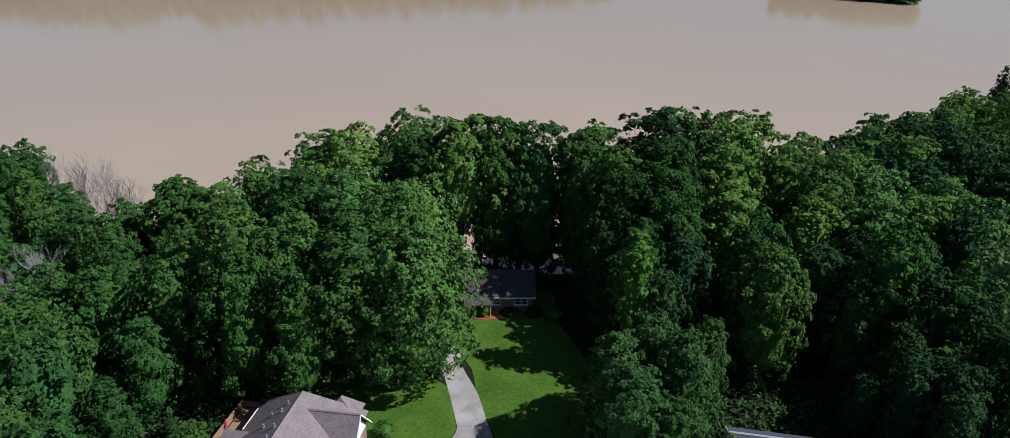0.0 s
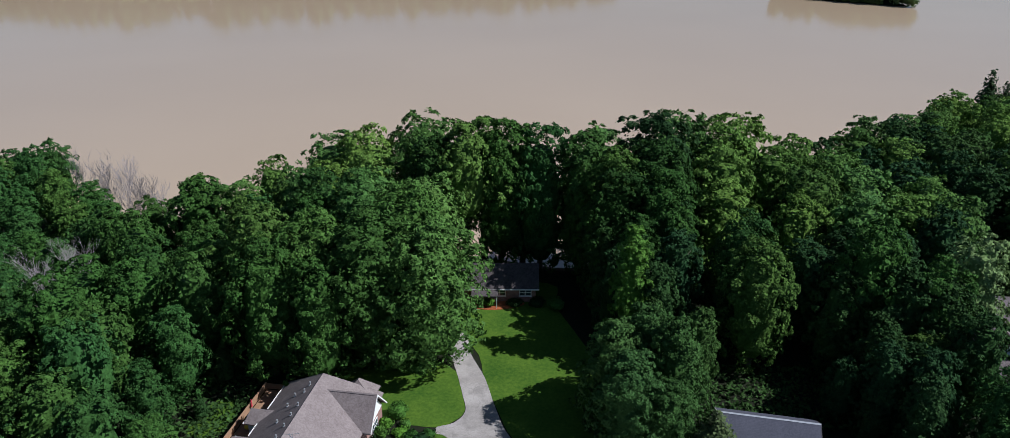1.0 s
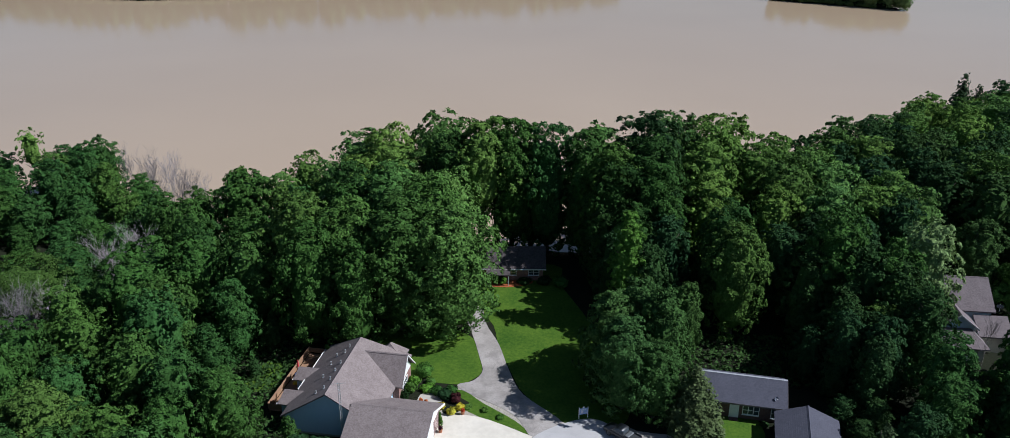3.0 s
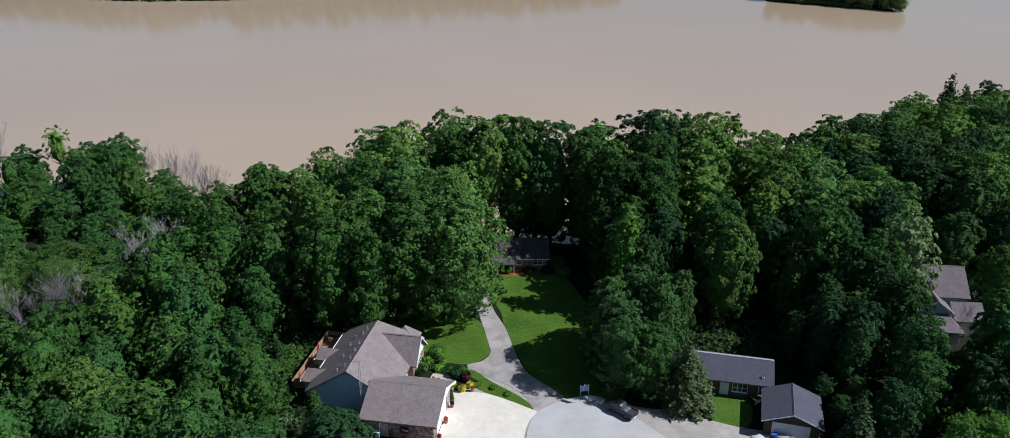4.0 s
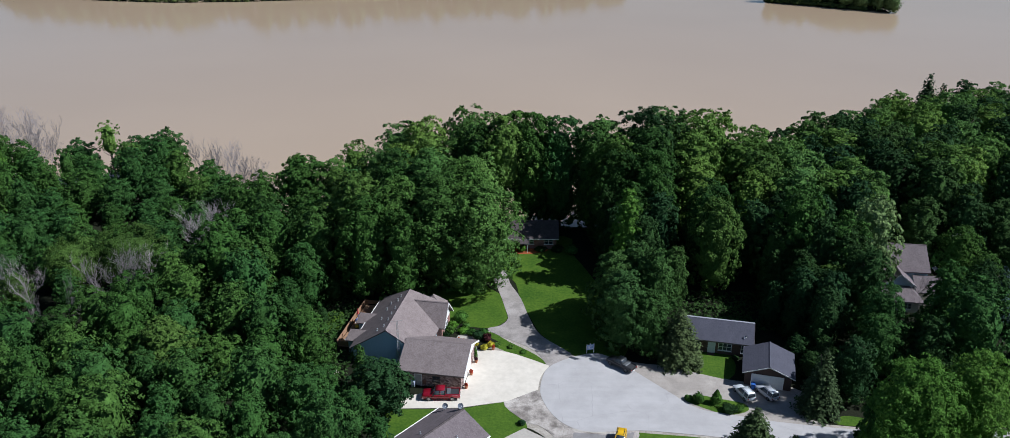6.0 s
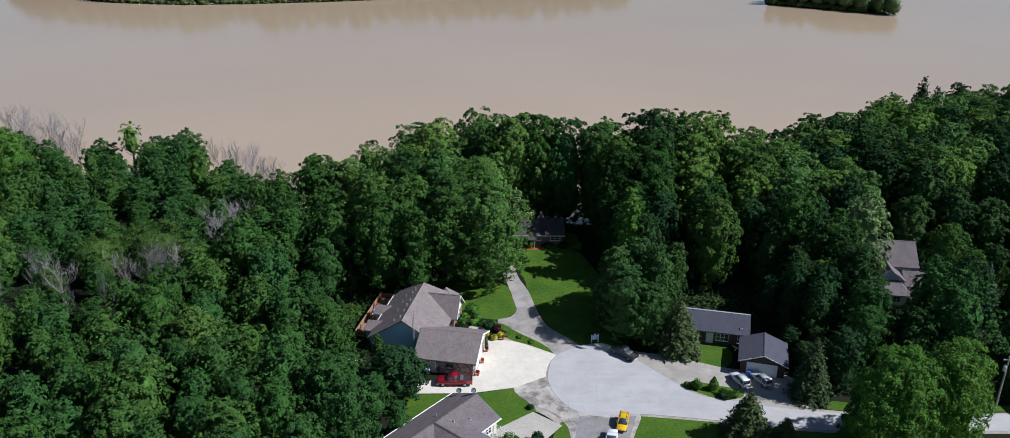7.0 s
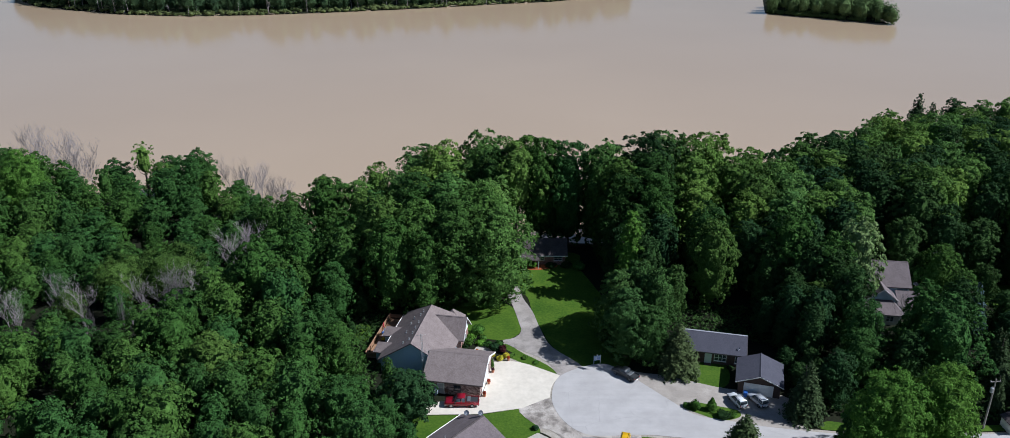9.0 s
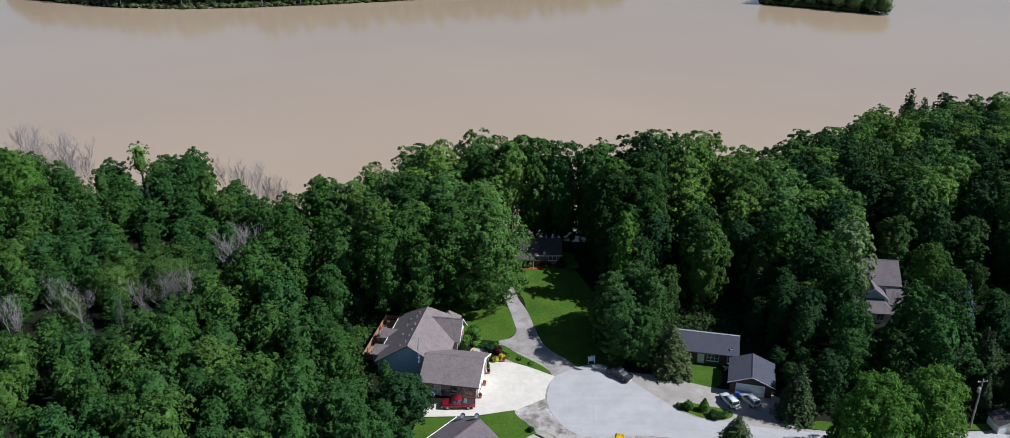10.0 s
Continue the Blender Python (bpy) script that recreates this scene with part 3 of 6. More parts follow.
    hr = wide * 0.58 * dome(np.clip(ht * 0.9, 0.02, 1), peak) * rng.uniform(0.85, 1.12, ht.shape)
    heart = np.stack([np.cos(ha) * hr, np.sin(ha) * hr, base + span * (0.04 + 0.76 * ht)], 2).reshape(-1, 3)
    m = len(v)
    quads = [(m + i * around + j, m + i * around + (j + 1) % around, m + (i + 1) * around + (j + 1) % around, m + (i + 1) * around + j) for i in range(rings - 1) for j in range(around)]
    quads.append(tuple(m + (rings - 1) * around + j for j in range(around)))
    return mesh_of("crown", np.vstack([v, heart]), [tuple(p) for p in f] + quads, mat or LEAF)


def trunk_mesh(seed, high, radius, limbs=6, mat=None):
    rng = random.Random(seed)
    verts, faces = [], []
    bend = rng.uniform(-0.5, 0.5), rng.uniform(-0.5, 0.5)
    path = [(bend[0] * (k / 5) ** 2, bend[1] * (k / 5) ** 2, high * k / 5 - (0.4 if k == 0 else 0)) for k in range(6)]
    tube(verts, faces, path, [radius * (1.25 - 1.05 * k / 5) for k in range(6)], 7)
    for _ in range(limbs):
        t = rng.uniform(0.3, 0.9)
        a, long = rng.uniform(0, 6.283), high * rng.uniform(0.13, 0.24)
        p = Vector((bend[0] * t * t, bend[1] * t * t, high * t))
        q = p + Vector((math.cos(a), math.sin(a), rng.uniform(0.5, 1.0))) * long * 0.7
        tube(verts, faces, [p, (p + q) / 2 + Vector((0, 0, -0.2)), q], [radius * 0.4, radius * 0.26, radius * 0.1], 5)
    return mesh_of("trunk", verts, faces, mat or BARK, True)


def bare_mesh(seed, high, radius):
    """A leafless tree: a stem that forks low, upright limbs, and a fine haze of twigs."""
    rng = random.Random(seed)
    verts, faces = [], []

    def grow(p, way, long, r, level):
        pts, q = [p], p
        w = way.copy()
        steps = 3 if level < 2 else 2
        for _ in range(steps):
            w = (w + Vector((rng.uniform(-0.18, 0.18), rng.uniform(-0.18, 0.18), 0.12))).normalized()
            q = q + w * long / steps
            pts.append(q)
        tube(verts, faces, pts, [r * (1 - 0.8 * k / steps) for k in range(steps + 1)], 5 if level == 0 else 3)
        if level < 3:
            for _ in range((9, 8, 6)[level]):
                t = rng.uniform(0.25, 1.0) * (steps - 0.001)
                k = int(t)
                s = pts[k].lerp(pts[k + 1], t - k)
                side = Vector((rng.uniform(-1, 1), rng.uniform(-1, 1), rng.uniform(0.3, 1.1))).normalized()
                grow(s, (w * 0.7 + side).normalized(), long * rng.uniform(0.36, 0.58), max(0.013, r * 0.44), level + 1)

    grow(Vector((0, 0, -0.4)), Vector((rng.uniform(-0.08, 0.08), rng.uniform(-0.08, 0.08), 1)).normalized(), high * 0.7, radius, 0)
    return mesh_of("branch_work", verts, faces, BARE)


def spruce_crown(seed, high, wide, base, whorls, mat, leaves):
    """Tiers of drooping boughs, each bough a spray of needle clusters."""
    rng = np.random.default_rng(seed)
    at, way = [], []
    for k in range(whorls):
        t = (k + 0.5) / whorls
        z, reach = base + (high - base) * t, wide * (1 - t) ** 0.85 * rng.uniform(0.85, 1.1) + 0.12
        boughs = max(4, int(11 * (1 - t) + 4))
        turn = rng.uniform(0, 6.28)
        for b in range(boughs):
            a = turn + 6.283 * b / boughs + rng.normal(0, 0.12)
            own = reach * rng.uniform(0.78, 1.12)
            for s in np.linspace(0.3, 1, max(2, int(leaves * own))):
                p = np.array([math.cos(a) * own * s, math.sin(a) * own * s, z - 0.28 * own * s * s + rng.normal(0, 0.06)])
                for _ in range(2):
                    at.append(p + rng.normal(0, 0.14 + 0.1 * own * (1 - s), 3))
                    way.append((math.cos(a) * 0.6, math.sin(a) * 0.6, 0.7))
    at, way = np.array(at), np.array(way)
    v, f = leaf_cards(rng, at, way, 0.3)
    verts, faces = [v], [tuple(q) for q in f]
    n, count = 9, len(v)
    ring = np.array([[math.cos(6.283 * k / n), math.sin(6.283 * k / n), 0] for k in range(n)])
    verts += [ring * wide * 0.62 + (0, 0, base), np.array([[0, 0, high * 0.93]])]
    faces += [(count + k, count + (k + 1) % n, count + n) for k in range(n)]
    return mesh_of("crown", np.vstack(verts), faces, mat)


class Kind:
    """One sort of tree: built once, then copied with its parts."""

    def __init__(self, name, label, high, parts, category="tree"):
        self.name, self.label, self.high, self.category = name, label, high, category
        self.parts, self.first = parts, None

    def plant(self, x, y, tall, turn, girth=1.0, z=None, label=""):
        s = tall / self.high
        m = pose(x, y, gz(x, y) if z is None else z, 0, 0, turn) @ Matrix.Diagonal((s * girth, s * girth, s, 1))
        if self.first is None:
            ob = new(self.name)
            tagged(ob, self.label, self.category, "woodland trees")
            for name, me in self.parts:
                new(name, me).parent = ob
            ob.matrix_basis = m
            self.first = ob
        else:
            ob = copy_thing(self.first, Matrix.Identity(4))
            ob.matrix_basis = m
        if label:
            tagged(ob, label)
        return ob


def broad(seed, high, wide, base, lobes, leaves, size, label, name="broadleaf_tree", peak=0.32, mat=None, spike=0.0):
    return Kind(name, label, high, [("trunk", trunk_mesh(seed, high * 0.8, high * 0.018 + 0.06)), ("crown", broad_crown(seed, high, wide, base, lobes, leaves, size, peak, mat, spike))])


NEAR = [
    broad(11, 16, 4.7, 0.9, 44, 10800, 0.32, "tall full green broadleaf tree in the woodland", name="woodland_tree", mat=NEAR_LEAF),
    broad(12, 16, 4.2, 0.6, 40, 9800, 0.31, "rounded dark green broadleaf tree in the woodland", name="woodland_tree", mat=NEAR_LEAF),
    broad(13, 16, 5.2, 1.0, 48, 11500, 0.33, "wide-crowned green broadleaf tree in the woodland", name="woodland_tree", mat=NEAR_LEAF),
    broad(14, 16, 3.7, 0.5, 38, 9200, 0.3, "slim leafy green tree in the woodland", name="woodland_tree", peak=0.2, mat=NEAR_LEAF),
    broad(15, 16, 4.8, 1.4, 36, 10000, 0.32, "open-crowned leafy tree in the woodland", name="woodland_tree", peak=0.45, mat=NEAR_LEAF),
]
SMALL = [
    broad(71, 12, 3.9, 0.6, 26, 6000, 0.31, "small rounded green tree in the young woodland", name="young_tree", peak=0.52, mat=NEAR_LEAF),
    broad(72, 12, 3.4, 0.5, 24, 5600, 0.3, "small leafy green tree in the young woodland", name="young_tree", peak=0.42, mat=NEAR_LEAF),
    broad(73, 12, 4.4, 0.8, 28, 6600, 0.32, "small spreading green tree in the young woodland", name="young_tree", peak=0.6, mat=NEAR_LEAF),
]
# Leaves toned down to hold the shade of the deep wood.
DARKS = [broad(51, 16, 4.6, 0.8, 40, 7600, 0.38, "green woodland tree, leaves toned dark for shade", name="oak_tree", peak=0.3, mat=DARK_LEAF), broad(52, 16, 4.0, 0.6, 36, 7000, 0.38, "slim green woodland tree, leaves toned dark for shade", name="oak_tree", peak=0.24, mat=DARK_LEAF)]
MAPLE = [broad(61, 16, 5.2, 0.5, 66, 16500, 0.31, "large full maple tree beside the house", name="maple_tree", peak=0.46, mat=MAPLE_LEAF), broad(62, 16, 4.9, 0.5, 60, 15500, 0.31, "tall dense maple tree by the drive", name="maple_tree", peak=0.42, mat=MAPLE_LEAF)]
PALE = broad(16, 16, 4.6, 0.8, 44, 10500, 0.33, "silvery pale green tree beside the tall house", "broadleaf_tree", 0.3, PALE_LEAF)
BRIGHT = broad(17, 16, 5.2, 0.8, 64, 17000, 0.36, "bright yellow-green spreading tree by the street", "broadleaf_tree", 0.45, BRIGHT_LEAF, 0.3)
PINE = [broad(18, 16, 4.2, 0.4, 50, 11500, 0.31, "dense dark evergreen tree by the lawn", "evergreen_tree", 0.18, PINE_LEAF), broad(19, 16, 5.0, 0.3, 54, 12500, 0.32, "broad dense evergreen tree by the street", "evergreen_tree", 0.22, PINE_LEAF)]
FAR = [
    broad(21, 16, 4.6, 0.8, 36, 7400, 0.37, "green riverside broadleaf tree", name="riverside_tree", peak=0.5),
    broad(22, 16, 5.0, 1.0, 40, 8000, 0.37, "wide green riverside broadleaf tree", name="riverside_tree", peak=0.55),
    broad(23, 16, 4.0, 0.7, 32, 6800, 0.36, "narrow green riverside tree", name="riverside_tree", peak=0.42),
]
FAR_OAK = broad(53, 16, 4.9, 0.9, 44, 8000, 0.38, "dark rounded oak above the river", name="oak_tree", peak=0.52, mat=DARK_LEAF)
FAR_LOW = [broad(24, 16, 4.8, 0.6, 36, 6400, 0.44, "rounded green bottomland tree", name="bottomland_tree", mat=NEAR_LEAF), broad(25, 16, 5.4, 0.6, 38, 6800, 0.45, "spreading green bottomland tree", name="bottomland_tree", peak=0.4, mat=NEAR_LEAF)]
TALL = [broad(26, 16, 3.4, 5.5, 26, 6600, 0.34, "tall tree with a bare trunk behind the brick house", peak=0.4)]
TOWER = broad(27, 16, 2.6, 0.6, 36, 8200, 0.32, "tall narrow light green tree beside the lawn", "broadleaf_tree", 0.15, BRIGHT_LEAF)
SPARSE = broad(30, 16, 2.6, 7.5, 16, 900, 0.42, "thin half-bare tree standing above the wood", peak=0.6)
SPREAD = broad(28, 16, 7.6, 4.0, 70, 12000, 0.34, "broad yellowish green spreading tree", "broadleaf_tree", 0.6, OLIVE_LEAF)
OLIVE = broad(29, 16, 4.6, 0.8, 46, 10000, 0.33, "rounded olive green tree in the woodland", "broadleaf_tree", 0.4, OLIVE_LEAF)
SPRUCE = Kind("spruce_tree", "dark green conical spruce tree", 10, [("trunk", trunk_mesh(31, 9.2, 0.16, 0)), ("crown", spruce_crown(31, 10, 2.5, 0.5, 26, NEEDLE, 8))])
SPRUCE_B = Kind("spruce_tree", "dense olive green spruce with golden tips", 10, [("trunk", trunk_mesh(32, 9.2, 0.16, 0)), ("crown", spruce_crown(32, 10, 3.3, 0.4, 28, NEEDLE_OLIVE, 9))])
SPRUCE_BLUE = Kind("blue_spruce_tree", "blue-green conical spruce by the yard", 10, [("trunk", trunk_mesh(33, 9.2, 0.16, 0)), ("crown", spruce_crown(33, 10, 2.7, 0.4, 26, NEEDLE_BLUE, 8))])
DEAD = [Kind("dead_tree", "leafless grey dead tree near the river", 12, [("branch_work", bare_mesh(40 + k, 12, 0.07))]) for k in range(3)]

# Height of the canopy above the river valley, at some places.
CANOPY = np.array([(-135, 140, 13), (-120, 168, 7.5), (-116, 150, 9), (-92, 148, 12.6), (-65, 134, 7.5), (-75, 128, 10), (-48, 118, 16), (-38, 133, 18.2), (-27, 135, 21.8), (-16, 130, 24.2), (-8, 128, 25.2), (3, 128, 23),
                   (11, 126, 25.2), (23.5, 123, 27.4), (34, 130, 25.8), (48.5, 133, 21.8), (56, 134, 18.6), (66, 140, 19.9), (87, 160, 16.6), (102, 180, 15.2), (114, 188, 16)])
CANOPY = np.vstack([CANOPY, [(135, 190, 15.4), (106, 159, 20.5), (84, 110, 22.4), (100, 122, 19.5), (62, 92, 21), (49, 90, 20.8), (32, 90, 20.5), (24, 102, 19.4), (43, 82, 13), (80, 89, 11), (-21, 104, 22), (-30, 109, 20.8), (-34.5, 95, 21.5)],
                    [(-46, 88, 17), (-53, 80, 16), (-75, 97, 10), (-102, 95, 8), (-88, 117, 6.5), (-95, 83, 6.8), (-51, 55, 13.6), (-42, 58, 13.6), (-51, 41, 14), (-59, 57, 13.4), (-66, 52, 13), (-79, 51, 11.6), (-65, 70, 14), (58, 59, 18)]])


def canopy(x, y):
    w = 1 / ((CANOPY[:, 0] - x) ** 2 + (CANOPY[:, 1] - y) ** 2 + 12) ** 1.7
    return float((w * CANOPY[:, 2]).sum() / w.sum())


CLEAR = [
    [(-34, 86), (-36, 60), (-29, 52), (-25, 30), (60, 28), (100, 40), (100, 57), (54, 57), (50, 66), (47, 72), (48, 79), (49, 88), (27, 88), (22, 79), (19, 65), (10, 71), (8, 86), (14, 89), (18, 95), (18, 106), (12, 115), (-10, 115), (-12, 97), (-20, 86)],
    [(57, 71), (67, 71), (77, 80), (80, 92), (80, 101), (60, 101), (58, 86)],
    [(72, 57), (96, 57), (102, 90), (104, 108), (88, 108), (82, 88), (76, 76)],
    [(93, 116), (101, 116), (102, 124), (94, 125)],
    [(-46, 68), (-34, 64), (-34, 88), (-37, 92), (-46, 91)],
]
planted = []


def room(x, y, gap):
    return all((x - a) ** 2 + (y - b) ** 2 > gap**2 for a, b, *_ in planted)


def key_tree(kind, x, y, tall, girth=1.0, label=""):
    planted.append((x, y))
    kind.plant(x, y, tall, random.Random(round(x * 71 + y * 13)).uniform(0, 360), girth, label=label)


# The trees that stand out, one by one, and some added for shade.
for k, x, y, tall, girth in [(0, -10.6, 91.5, 21.2, 1.05), (1, -18.6, 91.5, 21.8, 1.12), (0, -26.5, 94.5, 20.8, 1.0), (1, -21.3, 103, 22.2, 1.0), (0, -14.6, 101.5, 21.5, 0.9)]:
    key_tree(MAPLE[k], x, y, tall, girth)
key_tree(OLIVE, -34.5, 96.5, 21.5, 1.0)
key_tree(OLIVE, 32.4, 90.6, 19.6, 0.85)
key_tree(OLIVE, 51.2, 81.4, 11.6, 1.15)
key_tree(OLIVE, -57.5, 58.6, 13.2, 1.2)
key_tree(OLIVE, -95.5, 84, 7.6, 1.3)
key_tree(FAR_OAK, 23.2, 121.5, 27.6, 0.95)
key_tree(PINE[0], 24.4, 85.8, 12.5, 0.8)
key_tree(PINE[0], 24.2, 103, 18.6, 0.6, "light green conical tree among oaks")
# Those at x 84 to 91 stand out of view, added as shade casters.
for k, x, y, tall, girth in [(4, -28.5, 109.5, 20.6, 1.0), (3, 18.5, 101, 17, 1.0), (1, 19.5, 95.5, 13, 1.0), (4, 54.4, 87, 18.5, 0.85), (0, 48, 92, 21.5, 0.85), (3, 64.6, 69.4, 18.4, 0.9), (1, 60.5, 66.5, 10.5, 1.1), (4, 52.3, 62.6, 12, 1.1), (2, 54.8, 69.5, 14, 0.95), (2, 84, 52.5, 13, 1.0), (0, 91, 50.5, 14, 1.0), (1, 88, 58, 13, 1.0), (0, -42.5, 84, 13.5, 1.0), (1, -43, 75.5, 11, 1.0)]:
    key_tree(NEAR[k], x, y, tall, girth)
for k, x, y, tall, girth in [(1, 44, 42, 12, 1.0), (3, -28.2, 59.6, 8, 0.75), (0, -32.5, 53.5, 8, 1.25), (1, -27, 48.4, 8, 1.3), (3, -22.8, 43.6, 6.5, 1.2),
                             (1, -12.5, 117, 24, 0.8), (0, -1.5, 120.5, 26, 0.75), (1, 5, 119, 26, 0.75), (3, 11.5, 117.5, 25, 0.9), (1, 2.2, 124.5, 26, 0.8), (0, 16.5, 112, 23, 0.9), (1, 15.5, 106.5, 22, 0.9), (0, 22, 106, 22, 0.9), (2, 22.5, 113, 24, 0.9)]:
    key_tree(NEAR[k], x, y, tall, girth)
# Shade of the wood as leaf colour; the -24, 53 tree is itself dark.
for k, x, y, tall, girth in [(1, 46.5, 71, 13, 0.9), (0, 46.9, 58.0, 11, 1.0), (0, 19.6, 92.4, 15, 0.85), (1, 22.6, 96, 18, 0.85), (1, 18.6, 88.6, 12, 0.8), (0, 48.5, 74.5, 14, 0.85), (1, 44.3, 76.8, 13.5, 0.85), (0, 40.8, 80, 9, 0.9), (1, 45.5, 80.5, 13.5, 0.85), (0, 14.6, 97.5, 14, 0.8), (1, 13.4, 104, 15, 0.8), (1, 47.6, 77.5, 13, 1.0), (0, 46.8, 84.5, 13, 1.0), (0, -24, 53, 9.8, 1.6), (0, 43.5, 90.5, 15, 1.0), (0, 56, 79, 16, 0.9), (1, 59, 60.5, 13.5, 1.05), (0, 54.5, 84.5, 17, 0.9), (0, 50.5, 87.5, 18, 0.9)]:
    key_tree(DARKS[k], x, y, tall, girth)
key_tree(TOWER, 16.2, 92.5, 20.5, 0.95)
key_tree(TALL[0], -7.2, 118, 25, 1.0)
key_tree(TALL[0], -4.4, 126, 26, 1.0)
key_tree(PALE, 61.2, 91.5, 20.5, 0.85)
key_tree(BRIGHT, 47.3, 40.4, 18.4, 1.05)
key_tree(BRIGHT, 56.4, 43.2, 17.4, 1.0)
for k, x, y, tall, girth in [(0, 14.4, 83.8, 11.5, 1.15), (1, 12.6, 78.8, 15, 0.95), (0, 19.2, 76.5, 17, 0.9), (1, 13.6, 72.6, 14.5, 1.05), (1, 17.6, 70.6, 12, 0.95), (0, 16.2, 80.2, 16.5, 0.9)]:
    key_tree(PINE[k], x, y, tall, girth)
# Low trees added with dark leaves, so shaded ground looks black.
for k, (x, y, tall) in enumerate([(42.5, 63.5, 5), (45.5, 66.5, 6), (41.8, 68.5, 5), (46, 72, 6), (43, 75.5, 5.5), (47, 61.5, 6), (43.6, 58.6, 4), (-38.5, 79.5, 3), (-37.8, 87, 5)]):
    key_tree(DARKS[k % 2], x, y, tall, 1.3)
# More low growth with shade in its leaf colour.
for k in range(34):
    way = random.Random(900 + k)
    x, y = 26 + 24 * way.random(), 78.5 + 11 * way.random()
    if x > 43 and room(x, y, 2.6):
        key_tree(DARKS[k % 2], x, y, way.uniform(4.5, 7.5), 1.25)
for x, y, tall, girth in [(28.4, 44.2, 8.2, 1.6), (33.6, 42.6, 5, 1.7)]:
    key_tree(SPRUCE_B, x, y, tall, girth)
for x, y, tall, girth in [(22.4, 68.0, 9.8, 1.45)]:
    key_tree(SPRUCE_B, x, y, tall, girth)
for x, y, tall, girth in [(41.0, 54.8, 10.9, 1.25), (78, 68, 9.5, 0.9), (75.5, 62.5, 12, 1.0), (80, 60, 10.5, 1.0), (73.4, 57.4, 7, 0.9), (114, 189, 20, 1.15), (120, 192, 17, 1.2), (84, 66, 10, 0.9)]:
    key_tree(SPRUCE, x, y, tall, girth)
key_tree(SPRUCE_BLUE, 81.3, 82.6, 10.5, 1.1)
# Far yard's shade given by added trees in the dark leaf tone.
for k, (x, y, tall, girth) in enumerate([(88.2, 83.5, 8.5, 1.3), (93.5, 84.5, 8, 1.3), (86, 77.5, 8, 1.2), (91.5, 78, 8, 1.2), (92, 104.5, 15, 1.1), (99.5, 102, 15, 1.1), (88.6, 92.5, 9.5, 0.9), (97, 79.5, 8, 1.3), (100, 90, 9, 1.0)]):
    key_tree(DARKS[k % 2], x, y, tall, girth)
for k, x, y, tall in [(0, -134, 163, 18), (1, -139, 166, 18.5), (2, -147, 170, 18), (0, -128, 160, 17), (1, -75, 146, 15), (2, -71, 143, 13.6), (0, -79, 149, 15.6), (1, -66, 139.5, 12), (2, -143, 167.5, 18.5), (1, -151, 172, 18), (2, -131, 161, 17.5), (0, -69, 142, 14.5), (2, -137, 164.5, 18.5), (1, -155, 173, 17), (0, -145, 170, 17.5), (2, -73, 144.5, 14.2), (1, -77, 147.5, 15.4), (2, -68, 141, 12.6), (0, -72.5, 144, 13.6), (2, -81.5, 149.5, 15.4), (1, -83.5, 150, 15), (0, -80.2, 147, 14.4), (2, -64.5, 138.5, 11.4), (0, -97, 84, 11), (1, -104, 78, 12), (2, -66, 108, 13), (0, -101, 74, 12)]:
    key_tree(DEAD[k], x, y, tall)
for k, x, y, tall in [(0, -79.5, 83.2, 11.5), (1, -74.8, 84.6, 12), (2, -70.8, 87.6, 12.5), (2, -77, 86.5, 12), (0, -72.6, 82.5, 11.5), (1, -68, 103.5, 13), (0, -64.5, 106.8, 13), (2, -66.3, 104.6, 13.2), (2, -92, 82, 12)]:
    key_tree(DEAD[k], x, y, tall, 1.3)
key_tree(SPARSE, -111, 158, 16.5, 1.0)
key_tree(BRIGHT, -134, 139, 19, 1.0, "bright green tree at the river bend")
key_tree(SMALL[1], -119, 150, 11, 0.8, "small bright green tree at the river bend")
key_tree(DEAD[1], 68.2, 83.6, 8.5, 1.0, "small leafless tree before the tall house")
key_tree(DEAD[2], 60.5, 80.5, 9.0, 1.0, "small leafless tree before the tall house")
for x, y, tall in [(-78, 74, 9), (-81.5, 77, 10), (-85, 73.5, 9), (-88.5, 75.5, 9.5), (-73.5, 78.5, 9.5)]:
    key_tree(DEAD[0], x, y, tall, 0.5, "slim leafless stem in the young woodland")
key_tree(SPREAD, -79, 95, 11.5, 1.25)
key_tree(SPREAD, -88, 91.5, 10.5, 1.0)

